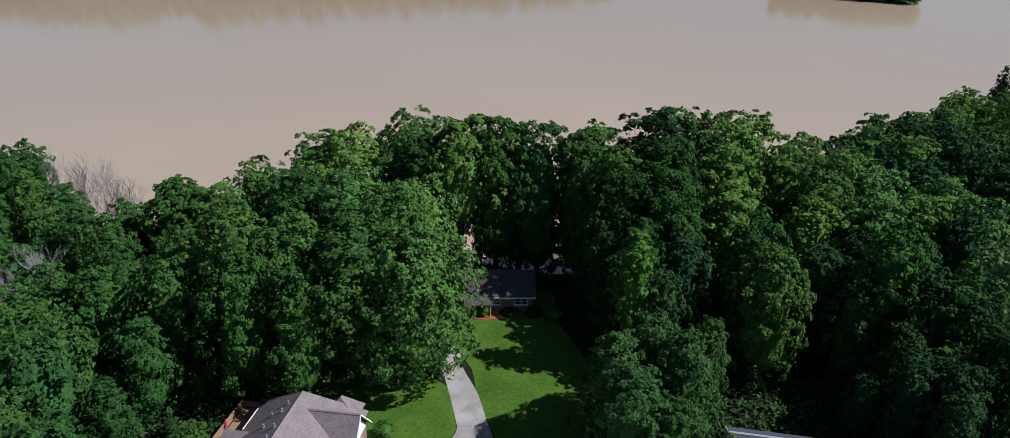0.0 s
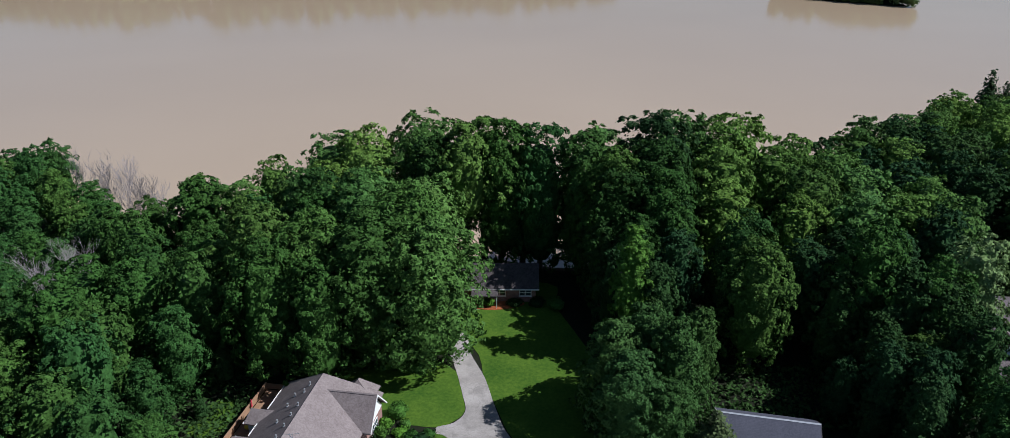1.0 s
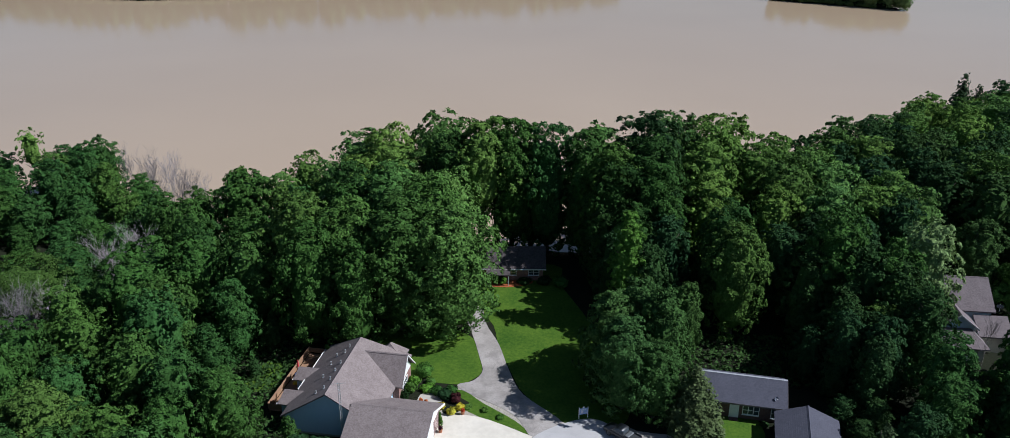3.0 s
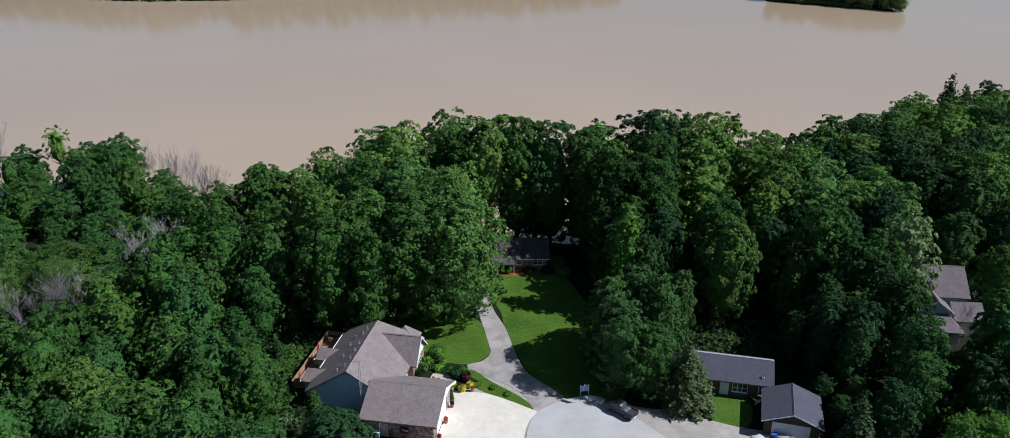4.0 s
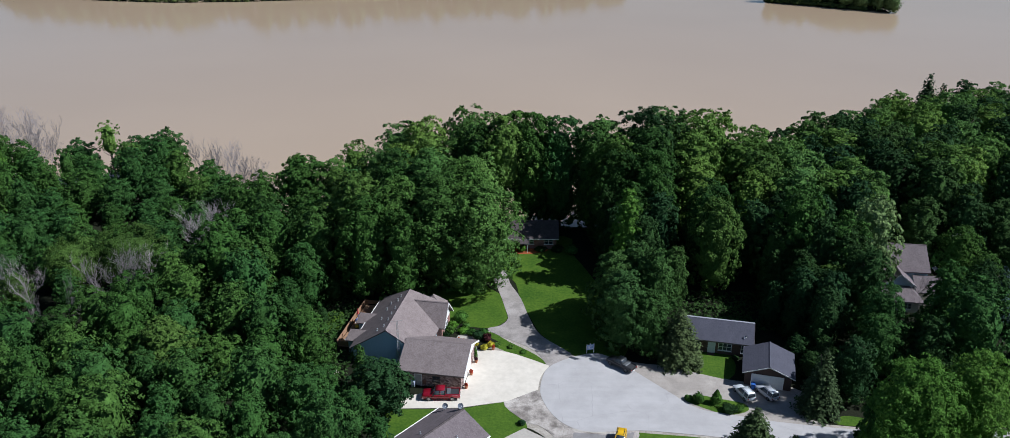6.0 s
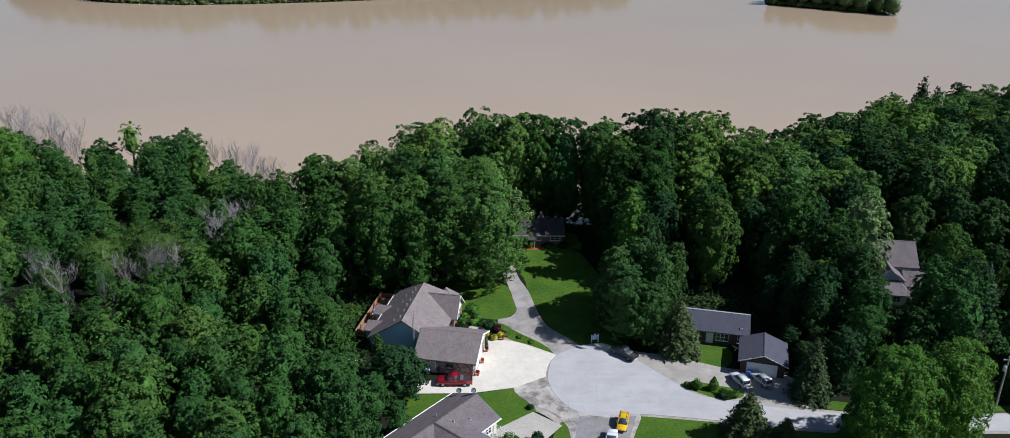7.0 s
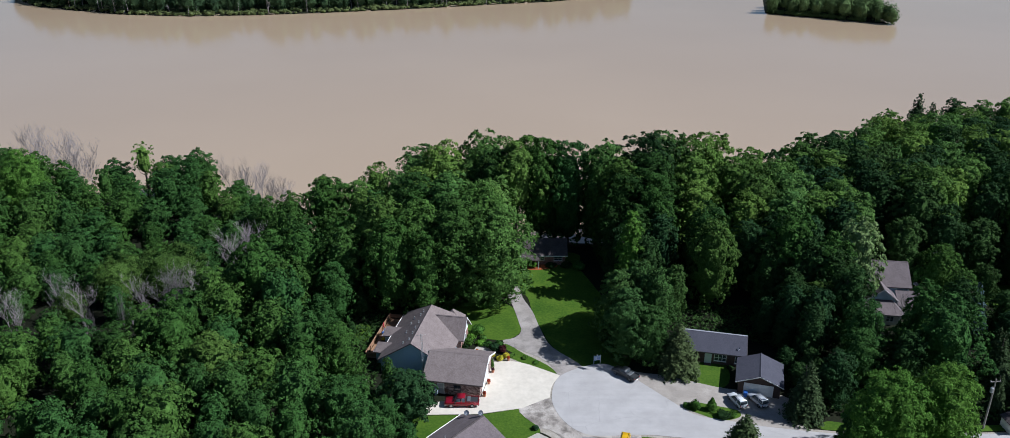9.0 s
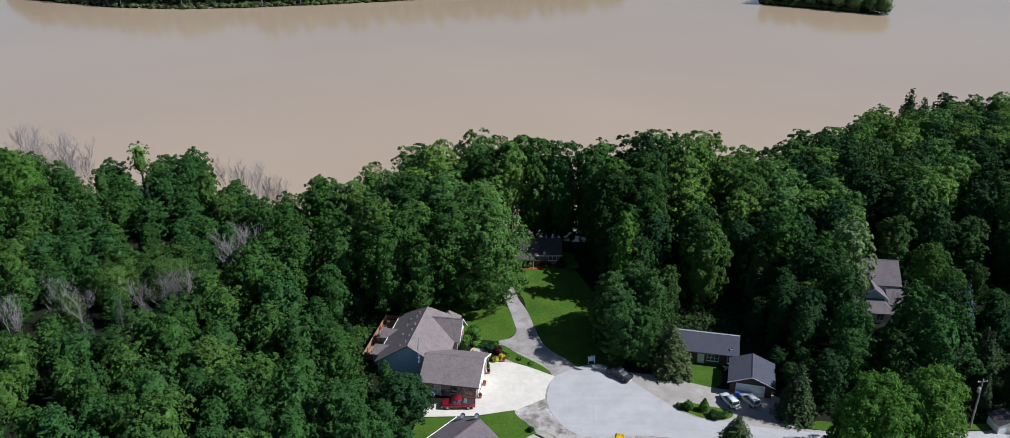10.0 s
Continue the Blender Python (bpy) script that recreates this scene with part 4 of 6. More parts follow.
LAWN_EDGE = [(2, 80), (12, 80), (12.5, 88), (4, 92)]
rng = random.Random(5)
count = 0
for attempt in range(26000):
    x, y = rng.uniform(-175, 175), rng.uniform(28, 204)
    if y > float(table(SHORE, x)) - 1.5 or x < -0.57 * y - 66 or x > 0.57 * y + 66:
        continue
    if y < 46 and -26 < x < 100:
        continue
    young = x < -37 and y < 112
    gap = 6.0 if young else 6.5 if y < 110 else 7.0
    if any(inside(x, y, c) for c in CLEAR) or not room(x, y, gap):
        continue
    if float(table(SHORE, x)) - y > 50 and y > 118 and x > 60 and rng.random() < 0.3:
        continue
    g = gz(x, y)
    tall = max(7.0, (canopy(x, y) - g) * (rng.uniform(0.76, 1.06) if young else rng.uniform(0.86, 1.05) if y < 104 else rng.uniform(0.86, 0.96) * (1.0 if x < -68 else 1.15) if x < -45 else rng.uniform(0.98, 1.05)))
    # DARKS, with shade in their leaf colour, fill the deeper stretches.
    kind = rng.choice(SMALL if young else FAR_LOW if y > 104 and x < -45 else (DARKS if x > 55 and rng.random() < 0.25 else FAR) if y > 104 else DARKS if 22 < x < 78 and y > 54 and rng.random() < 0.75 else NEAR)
    planted.append((x, y))
    if inside(x, y, LAWN_EDGE):
        continue
    # More trees take the dark leaf tone in place of shade.
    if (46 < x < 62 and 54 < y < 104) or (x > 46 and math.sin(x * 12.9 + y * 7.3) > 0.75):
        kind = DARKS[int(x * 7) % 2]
    kind.plant(x, y, tall, rng.uniform(0, 360), rng.uniform(0.85, 1.15) * ((12 if young else 16) / tall) ** (0.35 if y < 104 else 0.2))
    count += 1
print("trees", count)


def undergrowth(name, areas, per, high, mat, label, seed):
    """Low brambles and saplings over parts of the woodland floor, as one sheet of leaf clusters."""
    way = np.random.default_rng(seed)
    at = []
    for x0, x1, y0, y1 in areas:
        n = int((x1 - x0) * (y1 - y0) * per)
        x, y = way.uniform(x0, x1, n), way.uniform(y0, y1, n)
        tall = high * (0.35 + 0.65 * np.abs(np.sin(x * 0.9 + np.sin(y * 0.7)) * np.cos(y * 0.8 + seed)))
        at.append(np.stack([x, y, ground_at(x, y) + tall * way.uniform(0.0, 1.0, n) ** 0.6], 1))
    at = np.vstack(at)
    v, f = leaf_cards(way, at, np.tile((0.0, 0.0, 0.5), (len(at), 1)), 0.5)
    ob = new(name, mesh_of(name, v, [tuple(p) for p in f], mat))
    return tagged(ob, label, "undergrowth", kind="stuff")


# Added growth in dark leaf colour, so the shaded floor looks black.
undergrowth("undergrowth", [(-47, -36.5, 58, 92), (-36.5, -34.7, 60, 72), (-36.5, -34.1, 72, 80), (-36.5, -33, 80, 92), (44, 50, 76, 91), (42, 51, 55.5, 76), (23.5, 44, 77.2, 90), (60, 84, 54, 59), (60, 84, 59, 74), (80, 102, 68, 90), (-36, -29, 50, 61), (-34.9, -31.2, 61, 69.5)], 9, 1.1, DARK_LEAF, "low brambles and saplings, leaves toned dark for shade", 71)

# ---------------------------------------------------------------- building parts
FACING = {"s": 0.0, "e": 90.0, "n": 180.0, "w": -90.0}


def on_wall(parent, name, side, u, at, z, label=""):
    """An empty on a wall of a house: u along the wall, at the wall's own coordinate, looking out along local -y."""
    ob = new(name)
    ob.parent = parent
    x, y = (u, at) if side in "sn" else (at, u)
    ob.matrix_basis = pose(x, y, z, 0, 0, FACING[side])
    if label:
        tagged(ob, label)
    return ob


def window(parent, side, u, at, sill, wide, high, lights=1, mat=None, label="white-framed window with dark glass"):
    w = part("window", box(-wide / 2 - 0.02, wide / 2 + 0.02, 0.0, 0.06, -0.02, high + 0.02), DARK, parent, label)
    x, y = (u, at) if side in "sn" else (at, u)
    w.matrix_basis = pose(x, y, sill, 0, 0, FACING[side])
    bm = bmesh.new()
    t = 0.09
    for a, b, c, d in ((-wide / 2 - t, wide / 2 + t, high, high + t), (-wide / 2 - t, wide / 2 + t, -t, 0), (-wide / 2 - t, -wide / 2, 0, high), (wide / 2, wide / 2 + t, 0, high)):
        box(a, b, -0.06, 0.04, c, d, bm=bm)
    for k in range(1, lights):
        m = -wide / 2 + wide * k / lights
        box(m - 0.045, m + 0.045, -0.05, 0.02, 0, high, bm=bm)
    box(-wide / 2, wide / 2, -0.045, 0.0, high * 0.5 - 0.03, high * 0.5 + 0.03, bm=bm)
    part("frame", bm, mat or WHITE, w)
    part("sill", box(-wide / 2 - 0.14, wide / 2 + 0.14, -0.14, 0.0, -t - 0.07, -t, 0.01), mat or WHITE, w)
    for k in range(lights):
        a = -wide / 2 + wide * k / lights
        part("pane", box(a + 0.02, a + wide / lights - 0.02, -0.02, 0.0, 0.02, high - 0.02), GLASS, w)
    return w


def door(parent, side, u, at, wide, high, mat, label, panels=2):
    d = part("door", box(-wide / 2, wide / 2, -0.06, 0.03, 0.05, high, 0.01), mat, parent, label)
    x, y = (u, at) if side in "sn" else (at, u)
    d.matrix_basis = pose(x, y, 0, 0, 0, FACING[side])
    bm = bmesh.new()
    for a, b, c, e in ((-wide / 2 - 0.12, wide / 2 + 0.12, high, high + 0.12), (-wide / 2 - 0.12, -wide / 2, 0.05, high), (wide / 2, wide / 2 + 0.12, 0.05, high)):
        box(a, b, -0.08, 0.03, c, e, bm=bm)
    part("door_frame", bm, WHITE, d)
    for k in range(panels):
        z0 = 0.2 + k * (high - 0.3) / panels
        part("panel", box(-wide * 0.36, wide * 0.36, -0.09, -0.06, z0, z0 + (high - 0.3) / panels - 0.14, 0.015), mat, d)
    part("handle", lathe([(0.03, 0), (0.045, 0.03), (0.03, 0.07)], 8, at=(wide * 0.4, -0.06, 1.0), turn=Matrix.Rotation(radians(90), 4, "X")), METAL, d)
    return d


def garage_door(parent, side, u, at, wide, high, label="white sectional garage door"):
    g = part("garage_door", box(-wide / 2, wide / 2, -0.02, 0.05, 0.04, high), WHITE, parent, label)
    x, y = (u, at) if side in "sn" else (at, u)
    g.matrix_basis = pose(x, y, 0, 0, 0, FACING[side])
    for k in range(4):
        z0 = 0.05 + k * (high - 0.05) / 4
        part("section", box(-wide / 2 + 0.02, wide / 2 - 0.02, -0.055, -0.02, z0 + 0.02, z0 + (high - 0.05) / 4 - 0.015, 0.012), WHITE, g)
    bm = bmesh.new()
    for a, b, c, e in ((-wide / 2 - 0.15, wide / 2 + 0.15, high, high + 0.15), (-wide / 2 - 0.15, -wide / 2, 0.02, high), (wide / 2, wide / 2 + 0.15, 0.02, high)):
        box(a, b, -0.07, 0.03, c, e, bm=bm)
    part("door_frame", bm, WHITE, g)
    return g


def gutter(parent, a, b, mat=None):
    """An eaves gutter from a to b, in the house's own metres."""
    a, b = Vector(a), Vector(b)
    d = (b - a).normalized()
    s = Vector((d.y, -d.x, 0)) * 0.075
    up = Vector((0, 0, 0.075))
    bm = bmesh.new()
    ends = [[bm.verts.new(p + q) for q in (-s - up, s - up, s * 1.1 + up, s * 0.8 + up, s * 0.7 - up * 0.6, -s * 0.8 - up * 0.6, -s * 0.8 + up, -s + up)] for p in (a, b)]
    for k in range(8):
        bm.faces.new((ends[0][k], ends[0][(k + 1) % 8], ends[1][(k + 1) % 8], ends[1][k]))
    bm.faces.new(ends[0][::-1])
    bm.faces.new(ends[1])
    return part("gutter", bm, mat or WHITE, parent)


def cap(parent, a, b, mat, wide=0.16, name="ridge_cap"):
    """A ridge or hip cap: a low angled strip laid on the ridge."""
    a, b = Vector(a), Vector(b)
    d = (b - a).normalized()
    s = Vector((d.y, -d.x, 0)).normalized() * wide
    bm = bmesh.new()
    ends = [[bm.verts.new(p + q) for q in (-s + Vector((0, 0, -0.07)), Vector((0, 0, 0.05)), s + Vector((0, 0, -0.07)), Vector((0, 0, -0.02)))] for p in (a, b)]
    for k in range(4):
        bm.faces.new((ends[0][k], ends[0][(k + 1) % 4], ends[1][(k + 1) % 4], ends[1][k]))
    bm.faces.new(ends[0][::-1])
    bm.faces.new(ends[1])
    bmesh.ops.recalc_face_normals(bm, faces=bm.faces)
    return part(name, bm, mat, parent)


def vent_pipe(parent, x, y, z, tall=0.55, r=0.07, mat=None):
    v = part("vent_pipe", lathe([(r * 2.2, -0.2), (r * 2.2, 0.02), (r, 0.06), (r, tall), (r * 1.25, tall), (r * 1.25, tall + 0.06)], 8), mat or WHITE, parent, "grey metal roof vent pipe" if mat else "white roof vent pipe")
    v.location = (x, y, z)
    return v


def dish(name, label, at, turn, tall=1.0, r=0.42):
    """A satellite dish on a short mast."""
    d = thing(name, label, "satellite dish", at, turn)
    part("mast", lathe([(0.03, 0), (0.03, tall)], 8), METAL, d)
    m = Matrix.Translation((0, -0.05, tall)) @ Matrix.Rotation(radians(62), 4, "X")
    bm = lathe([(0.02, -0.03), (r * 0.5, -0.005), (r * 0.85, 0.07), (r, 0.13), (r * 0.97, 0.135), (r * 0.8, 0.085), (r * 0.45, 0.02), (0.02, 0.01)], 16)
    bm.transform(m)
    part("reflector", bm, plain("dish_grey", (0.1, 0.115, 0.15)), d)
    bm = box(-0.012, 0.012, -0.01, 0.012, 0.0, r * 1.1)
    bm.transform(m)
    part("feed_arm", bm, METAL, d)
    bm = box(-0.05, 0.05, -0.05, 0.05, r * 1.05, r * 1.05 + 0.1, 0.01)
    bm.transform(m)
    part("receiver", bm, WHITE, d)
    return d


def siding(parent, side, u0, u1, at, z0, z1, mat, step=0.2, gable=0.0):
    """Lap boards on a wall, one mesh: each board's foot stands proud of the one below."""
    bm = bmesh.new()
    n = max(1, int((z1 + gable - z0) / step))
    for k in range(n):
        a, b = z0 + k * step, z0 + (k + 1) * step
        cut = 0.0
        if gable and b > z1:
            cut = (u1 - u0) / 2 * (b - z1) / gable
        if (u1 - u0) / 2 - cut < 0.15:
            break
        vs = [bm.verts.new(p) for p in ((u0 + cut, -0.035, a), (u1 - cut, -0.035, a), (u1 - cut, -0.012, b), (u0 + cut, -0.012, b))]
        bm.faces.new(vs)
        ws = [bm.verts.new(p) for p in ((u0 + cut, -0.012, a), (u1 - cut, -0.012, a))]
        bm.faces.new((ws[0], ws[1], vs[1], vs[0]))
    ob = part("siding", bm, mat, parent)
    ob.matrix_basis = pose(0, at, 0) if side == "s" else pose(at, 0, 0, 0, 0, 90)
    return ob


# ---------------------------------------------------------------- the house beside the cul-de-sac
E0, R0 = 2.75, 6.85
home = thing("house", "single-storey house with brown shingle roofs, blue siding and brick", "house", (-25.1, 65.3, 0), -9.5)
part("wall", prism([(-5.9, -0.3), (5.9, -0.3), (5.9, E0), (0, R0 - 0.35), (-5.9, E0)], 0.75, 14.0), SIDING_BLUE, home, "pale blue lap-sided gable wall")
part("wall", box(-5.9, 5.9, 14.0, 16.7, -0.3, E0), SIDING_BLUE, home)
siding(home, "s", -5.9, 5.9, 0.74, 0, E0, SIDING_BLUE, 0.2, R0 - 0.35 - E0)
part("foundation", box(-5.95, 5.95, 0.70, 16.75, -0.4, 0.3), CONCRETE_OLD, home)
bm = slab([(-6.4, 0.2, E0), (0, 0.2, R0), (0, 14.2, R0), (-6.4, 17.2, E0)], 0.2)
slab([(6.4, 17.2, E0), (0, 14.2, R0), (0, 0.2, R0), (6.4, 0.2, E0)], 0.2, bm)
slab([(-6.4, 17.2, E0), (0, 14.2, R0), (6.4, 17.2, E0)], 0.2, bm)
part("roof", bm, ROOF_BROWN, home, "brown asphalt shingle hip and gable roof")
cap(home, (0, 0.2, R0), (0, 14.2, R0), ROOF_BROWN)
cap(home, (0, 14.2, R0), (-6.4, 17.2, E0), ROOF_BROWN, name="hip_cap")
cap(home, (0, 14.2, R0), (6.4, 17.2, E0), ROOF_BROWN, name="hip_cap")
# Cross gable over the brick front room.
CR = 6.05
part("wall", prism([(9.3, -0.3), (15.1, -0.3), (15.1, E0), (12.2, CR - 0.35), (9.3, E0)], 2.0, 6.8, None), BRICK, home, "brick front room with a white gable")
home.children[-1].matrix_basis = Matrix(((0, 1, 0, 0), (1, 0, 0, 0), (0, 0, 1, 0), (0, 0, 0, 1)))
home.children[-1].data.flip_normals()
bm = slab([(5.6, 9.0, E0), (7.4, 9.0, E0), (7.4, 12.2, CR), (1.15, 12.2, CR)], 0.18)
slab([(7.4, 15.4, E0), (5.6, 15.4, E0), (1.15, 12.2, CR), (7.4, 12.2, CR)], 0.18, bm)
part("cross_roof", bm, ROOF_BROWN, home)
bm = bmesh.new()
vs = [bm.verts.new(p) for p in ((6.84, 9.35, E0 - 0.2), (6.84, 15.05, E0 - 0.2), (6.84, 12.2, CR - 0.4), (6.9, 9.35, E0 - 0.2), (6.9, 15.05, E0 - 0.2), (6.9, 12.2, CR - 0.4))]
for f in ((3, 4, 5), (0, 2, 1), (0, 1, 4, 3), (1, 2, 5, 4), (2, 0, 3, 5)):
    bm.faces.new([vs[k] for k in f])
part("gable_panel", bm, WHITE, home, "white gable panel")
for y0, y1 in ((9.0, 12.2), (15.4, 12.2)):
    bm = bmesh.new()
    vs = [bm.verts.new(p) for p in ((7.4, y0, E0 - 0.22), (7.4, y1, CR - 0.22), (7.4, y1, CR - 0.02), (7.4, y0, E0 - 0.02), (7.46, y0, E0 - 0.22), (7.46, y1, CR - 0.22), (7.46, y1, CR - 0.02), (7.46, y0, E0 - 0.02))]
    for f in ((0, 1, 2, 3), (7, 6, 5, 4), (0, 4, 5, 1), (3, 2, 6, 7), (0, 3, 7, 4), (1, 5, 6, 2)):
        bm.faces.new([vs[k] for k in f])
    bmesh.ops.recalc_face_normals(bm, faces=bm.faces)
    part("fascia", bm, WHITE, home)
cap(home, (1.15, 12.2, CR), (7.4, 12.2, CR), ROOF_BROWN)
window(home, "e", 12.2, 6.82, 0.7, 1.9, 1.35, 3)
window(home, "s", 4.2, 9.28, 0.8, 1.0, 1.3, 1)
door(home, "s", 2.9, 9.28, 0.95, 2.05, WHITE, "white panelled front door")
# Small wing at the back corner.
part("wall", box(1.9, 5.1, 16.5, 18.1, -0.3, E0), SIDING_BLUE, home)
bm = slab([(1.4, 18.6, E0), (1.4, 15.2, E0 + 0.3), (3.5, 16.4, 4.9), (3.5, 16.8, 4.9)], 0.16)
slab([(5.6, 15.2, E0 + 0.3), (5.6, 18.6, E0), (3.5, 16.8, 4.9), (3.5, 16.4, 4.9)], 0.16, bm)
slab([(1.4, 15.2, E0 + 0.3), (5.6, 15.2, E0 + 0.3), (3.5, 16.4, 4.9)], 0.16, bm)
slab([(5.6, 18.6, E0), (1.4, 18.6, E0), (3.5, 16.8, 4.9)], 0.16, bm)
part("wing_roof", bm, ROOF_BROWN, home)
# Two bays on the deck side.
for y0, y1, out in ((8.6, 11.6, -8.2), (2.9, 6.3, -8.0)):
    mid = (y0 + y1) / 2
    part("bay_wall", box(out + 0.35, -5.9, y0 + 0.35, y1 - 0.35, -0.2, 2.45), SIDING_BLUE, home)
    bm = slab([(out, y0, 2.5), (-4.9, y0, 2.5), (-4.9, mid, 3.75), (out + 0.4, mid, 3.75)], 0.15)
    slab([(-4.9, y1, 2.5), (out, y1, 2.5), (out + 0.4, mid, 3.75), (-4.9, mid, 3.75)], 0.15, bm)
    part("bay_roof", bm, ROOF_BROWN, home)
    gutter(home, (out - 0.06, y1, 2.48), (out - 0.06, y0, 2.48))
    window(home, "w", mid, out + 0.34, 0.8, 1.5, 1.3, 2)
gutter(home, (-6.46, 17.2, E0 - 0.06), (-6.46, 11.6, E0 - 0.06))
gutter(home, (-6.46, 8.6, E0 - 0.06), (-6.46, 6.3, E0 - 0.06))
for u, v in ((-1.1, 12.6), (-1.3, 11.3), (-2.6, 11.4), (-2.7, 9.4), (-0.8, 8.2), (-0.9, 6.4), (-2.6, 6.2), (-0.8, 4.3), (-0.9, 2.3), (-1.9, 1.9)):
    vent_pipe(home, u, v, R0 - 0.64 * abs(u), 0.3 + 0.06 * (v > 7), 0.095, METAL)

# Attached garage, one body with the house.
part("garage_wall", box(3.6, 13.3, -3.9, 6.1, -0.3, E0), STONE, home, "mixed stone garage wall")
for face in (13.3,):
    bm = bmesh.new()
    vs = [bm.verts.new(p) for p in ((face - 0.05, -3.9, E0), (face - 0.05, 6.1, E0), (face - 0.05, 1.15, 5.05), (face + 0.04, -3.9, E0 - 0.35), (face + 0.04, 6.1, E0 - 0.35), (face + 0.04, 1.15, 5.0))]
    for f in ((3, 4, 5), (0, 2, 1), (0, 1, 4, 3), (1, 2, 5, 4), (2, 0, 3, 5)):
        bm.faces.new([vs[k] for k in f])
    part("gable_panel", bm, WHITE, home, "white garage gable panel")
bm = slab([(3.1, -4.35, E0), (13.85, -4.35, E0), (13.85, 1.15, 5.25), (3.1, 1.15, 5.25)], 0.2)
slab([(13.85, 6.6, E0), (3.1, 6.6, E0), (3.1, 1.15, 5.25), (13.85, 1.15, 5.25)], 0.2, bm)
part("garage_roof", bm, ROOF_BROWN, home, "brown shingle garage roof")
for y0 in (-4.35, 6.6):
    bm = bmesh.new()
    vs = [bm.verts.new(p) for p in ((13.86, y0, E0 - 0.3), (13.86, 1.15, 4.95), (13.86, 1.15, 5.26), (13.86, y0, E0 + 0.01), (13.93, y0, E0 - 0.3), (13.93, 1.15, 4.95), (13.93, 1.15, 5.26), (13.93, y0, E0 + 0.01))]
    for f in ((0, 1, 2, 3), (7, 6, 5, 4), (0, 4, 5, 1), (3, 2, 6, 7), (0, 3, 7, 4), (1, 5, 6, 2)):
        bm.faces.new([vs[k] for k in f])
    bmesh.ops.recalc_face_normals(bm, faces=bm.faces)
    part("fascia", bm, WHITE, home)
cap(home, (3.1, 1.15, 5.25), (13.85, 1.15, 5.25), ROOF_BROWN)
gutter(home, (13.85, -4.42, E0 - 0.07), (3.1, -4.42, E0 - 0.07), plain("brown_gutter", (0.16, 0.13, 0.12)))
garage_door(home, "e", 0.0, 13.31, 4.9, 2.25)
door(home, "s", 6.4, -3.92, 0.95, 2.05, plain("grey_door", (0.45, 0.43, 0.4)), "grey side door")
window(home, "s", 9.3, -3.92, 1.1, 1.1, 0.9, 2, plain("dark_frame", (0.1, 0.08, 0.07)), "dark-framed garage window")

# Lattice mast beside the gable.
mast = thing("antenna_mast", "slim galvanised lattice aerial mast against the gable", "antenna", (-23.0, 64.6, 0), 10)
for k in range(3):
    a = 2.094 * k
    part("leg", lathe([(0.035, -0.2), (0.03, 9.2)], 6, at=(0.16 * math.cos(a), 0.16 * math.sin(a), 0)), METAL, mast)
for k in range(15):
    bm = bmesh.new()
    z = 0.4 + k * 0.58
    for j in range(3):
        a, b = 2.094 * j, 2.094 * (j + 1)
        p, q = Vector((0.16 * math.cos(a), 0.16 * math.sin(a), z)), Vector((0.16 * math.cos(b), 0.16 * math.sin(b), z + 0.3))
        bmesh.ops.create_cone(bm, segments=5, radius1=0.022, radius2=0.022, depth=(q - p).length, matrix=Matrix.Translation((p + q) / 2) @ (q - p).to_track_quat("Z", "Y").to_matrix().to_4x4())
    part("brace", bm, METAL, mast)
part("crossbar", box(-0.9, 0.9, -0.015, 0.015, 9.1, 9.14), METAL, mast)

# Timber deck with its railing.
deck = thing("deck", "weathered brown timber deck with a board railing", "deck", (-25.1, 65.3, 0), -9.5)
for k in range(18):
    part("board", box(-9.9 + k * 0.205, -9.9 + k * 0.205 + 0.19, 4.0, 18.4, 0.45, 0.5), WOOD, deck)
for y in (4.1, 6.4, 8.8, 11.2, 13.6, 16.0, 18.2):
    part("post", box(-9.92, -9.8, y, y + 0.12, -0.3, 1.55), WOOD, deck)
for z in (0.62, 0.86, 1.1, 1.34):
    part("rail_board", box(-9.98, -9.93, 4.0, 18.4, z, z + 0.2), WOOD, deck)
part("handrail", box(-10.02, -9.78, 3.95, 18.45, 1.56, 1.62, 0.01), WOOD, deck)
part("end_rail", box(-9.8, -8.0, 4.0, 4.06, 0.7, 1.5), WOOD, deck)
part("end_rail", box(-9.8, -6.6, 18.34, 18.4, 0.7, 1.5), WOOD, deck)


def parasol(x, y, col, label, tall=2.2, r=0.7, shut=True):
    p = thing("parasol", label, "parasol", (x, y, 0.5))
    part("pole", lathe([(0.02, 0), (0.02, tall)], 8), METAL, p)
    prof = [(0.05, tall - 1.2), (0.14, tall - 1.1), (0.1, tall - 0.4), (0.02, tall)] if shut else [(r, tall - 0.3), (r * 0.98, tall - 0.28), (r * 0.5, tall - 0.1), (0.02, tall)]
    part("canopy", lathe(prof, 8), plain(label.split()[0] + "_cloth", col, 0.8), p)
    part("base", lathe([(0.24, 0), (0.24, 0.06), (0.06, 0.09)], 10), CONCRETE_OLD, p)


parasol(-32.4, 80.3, (0.5, 0.04, 0.06), "red folded parasol on the deck", 1.9)
parasol(-31.9, 78.4, (0.08, 0.18, 0.5), "blue folded parasol on the deck", 1.7)


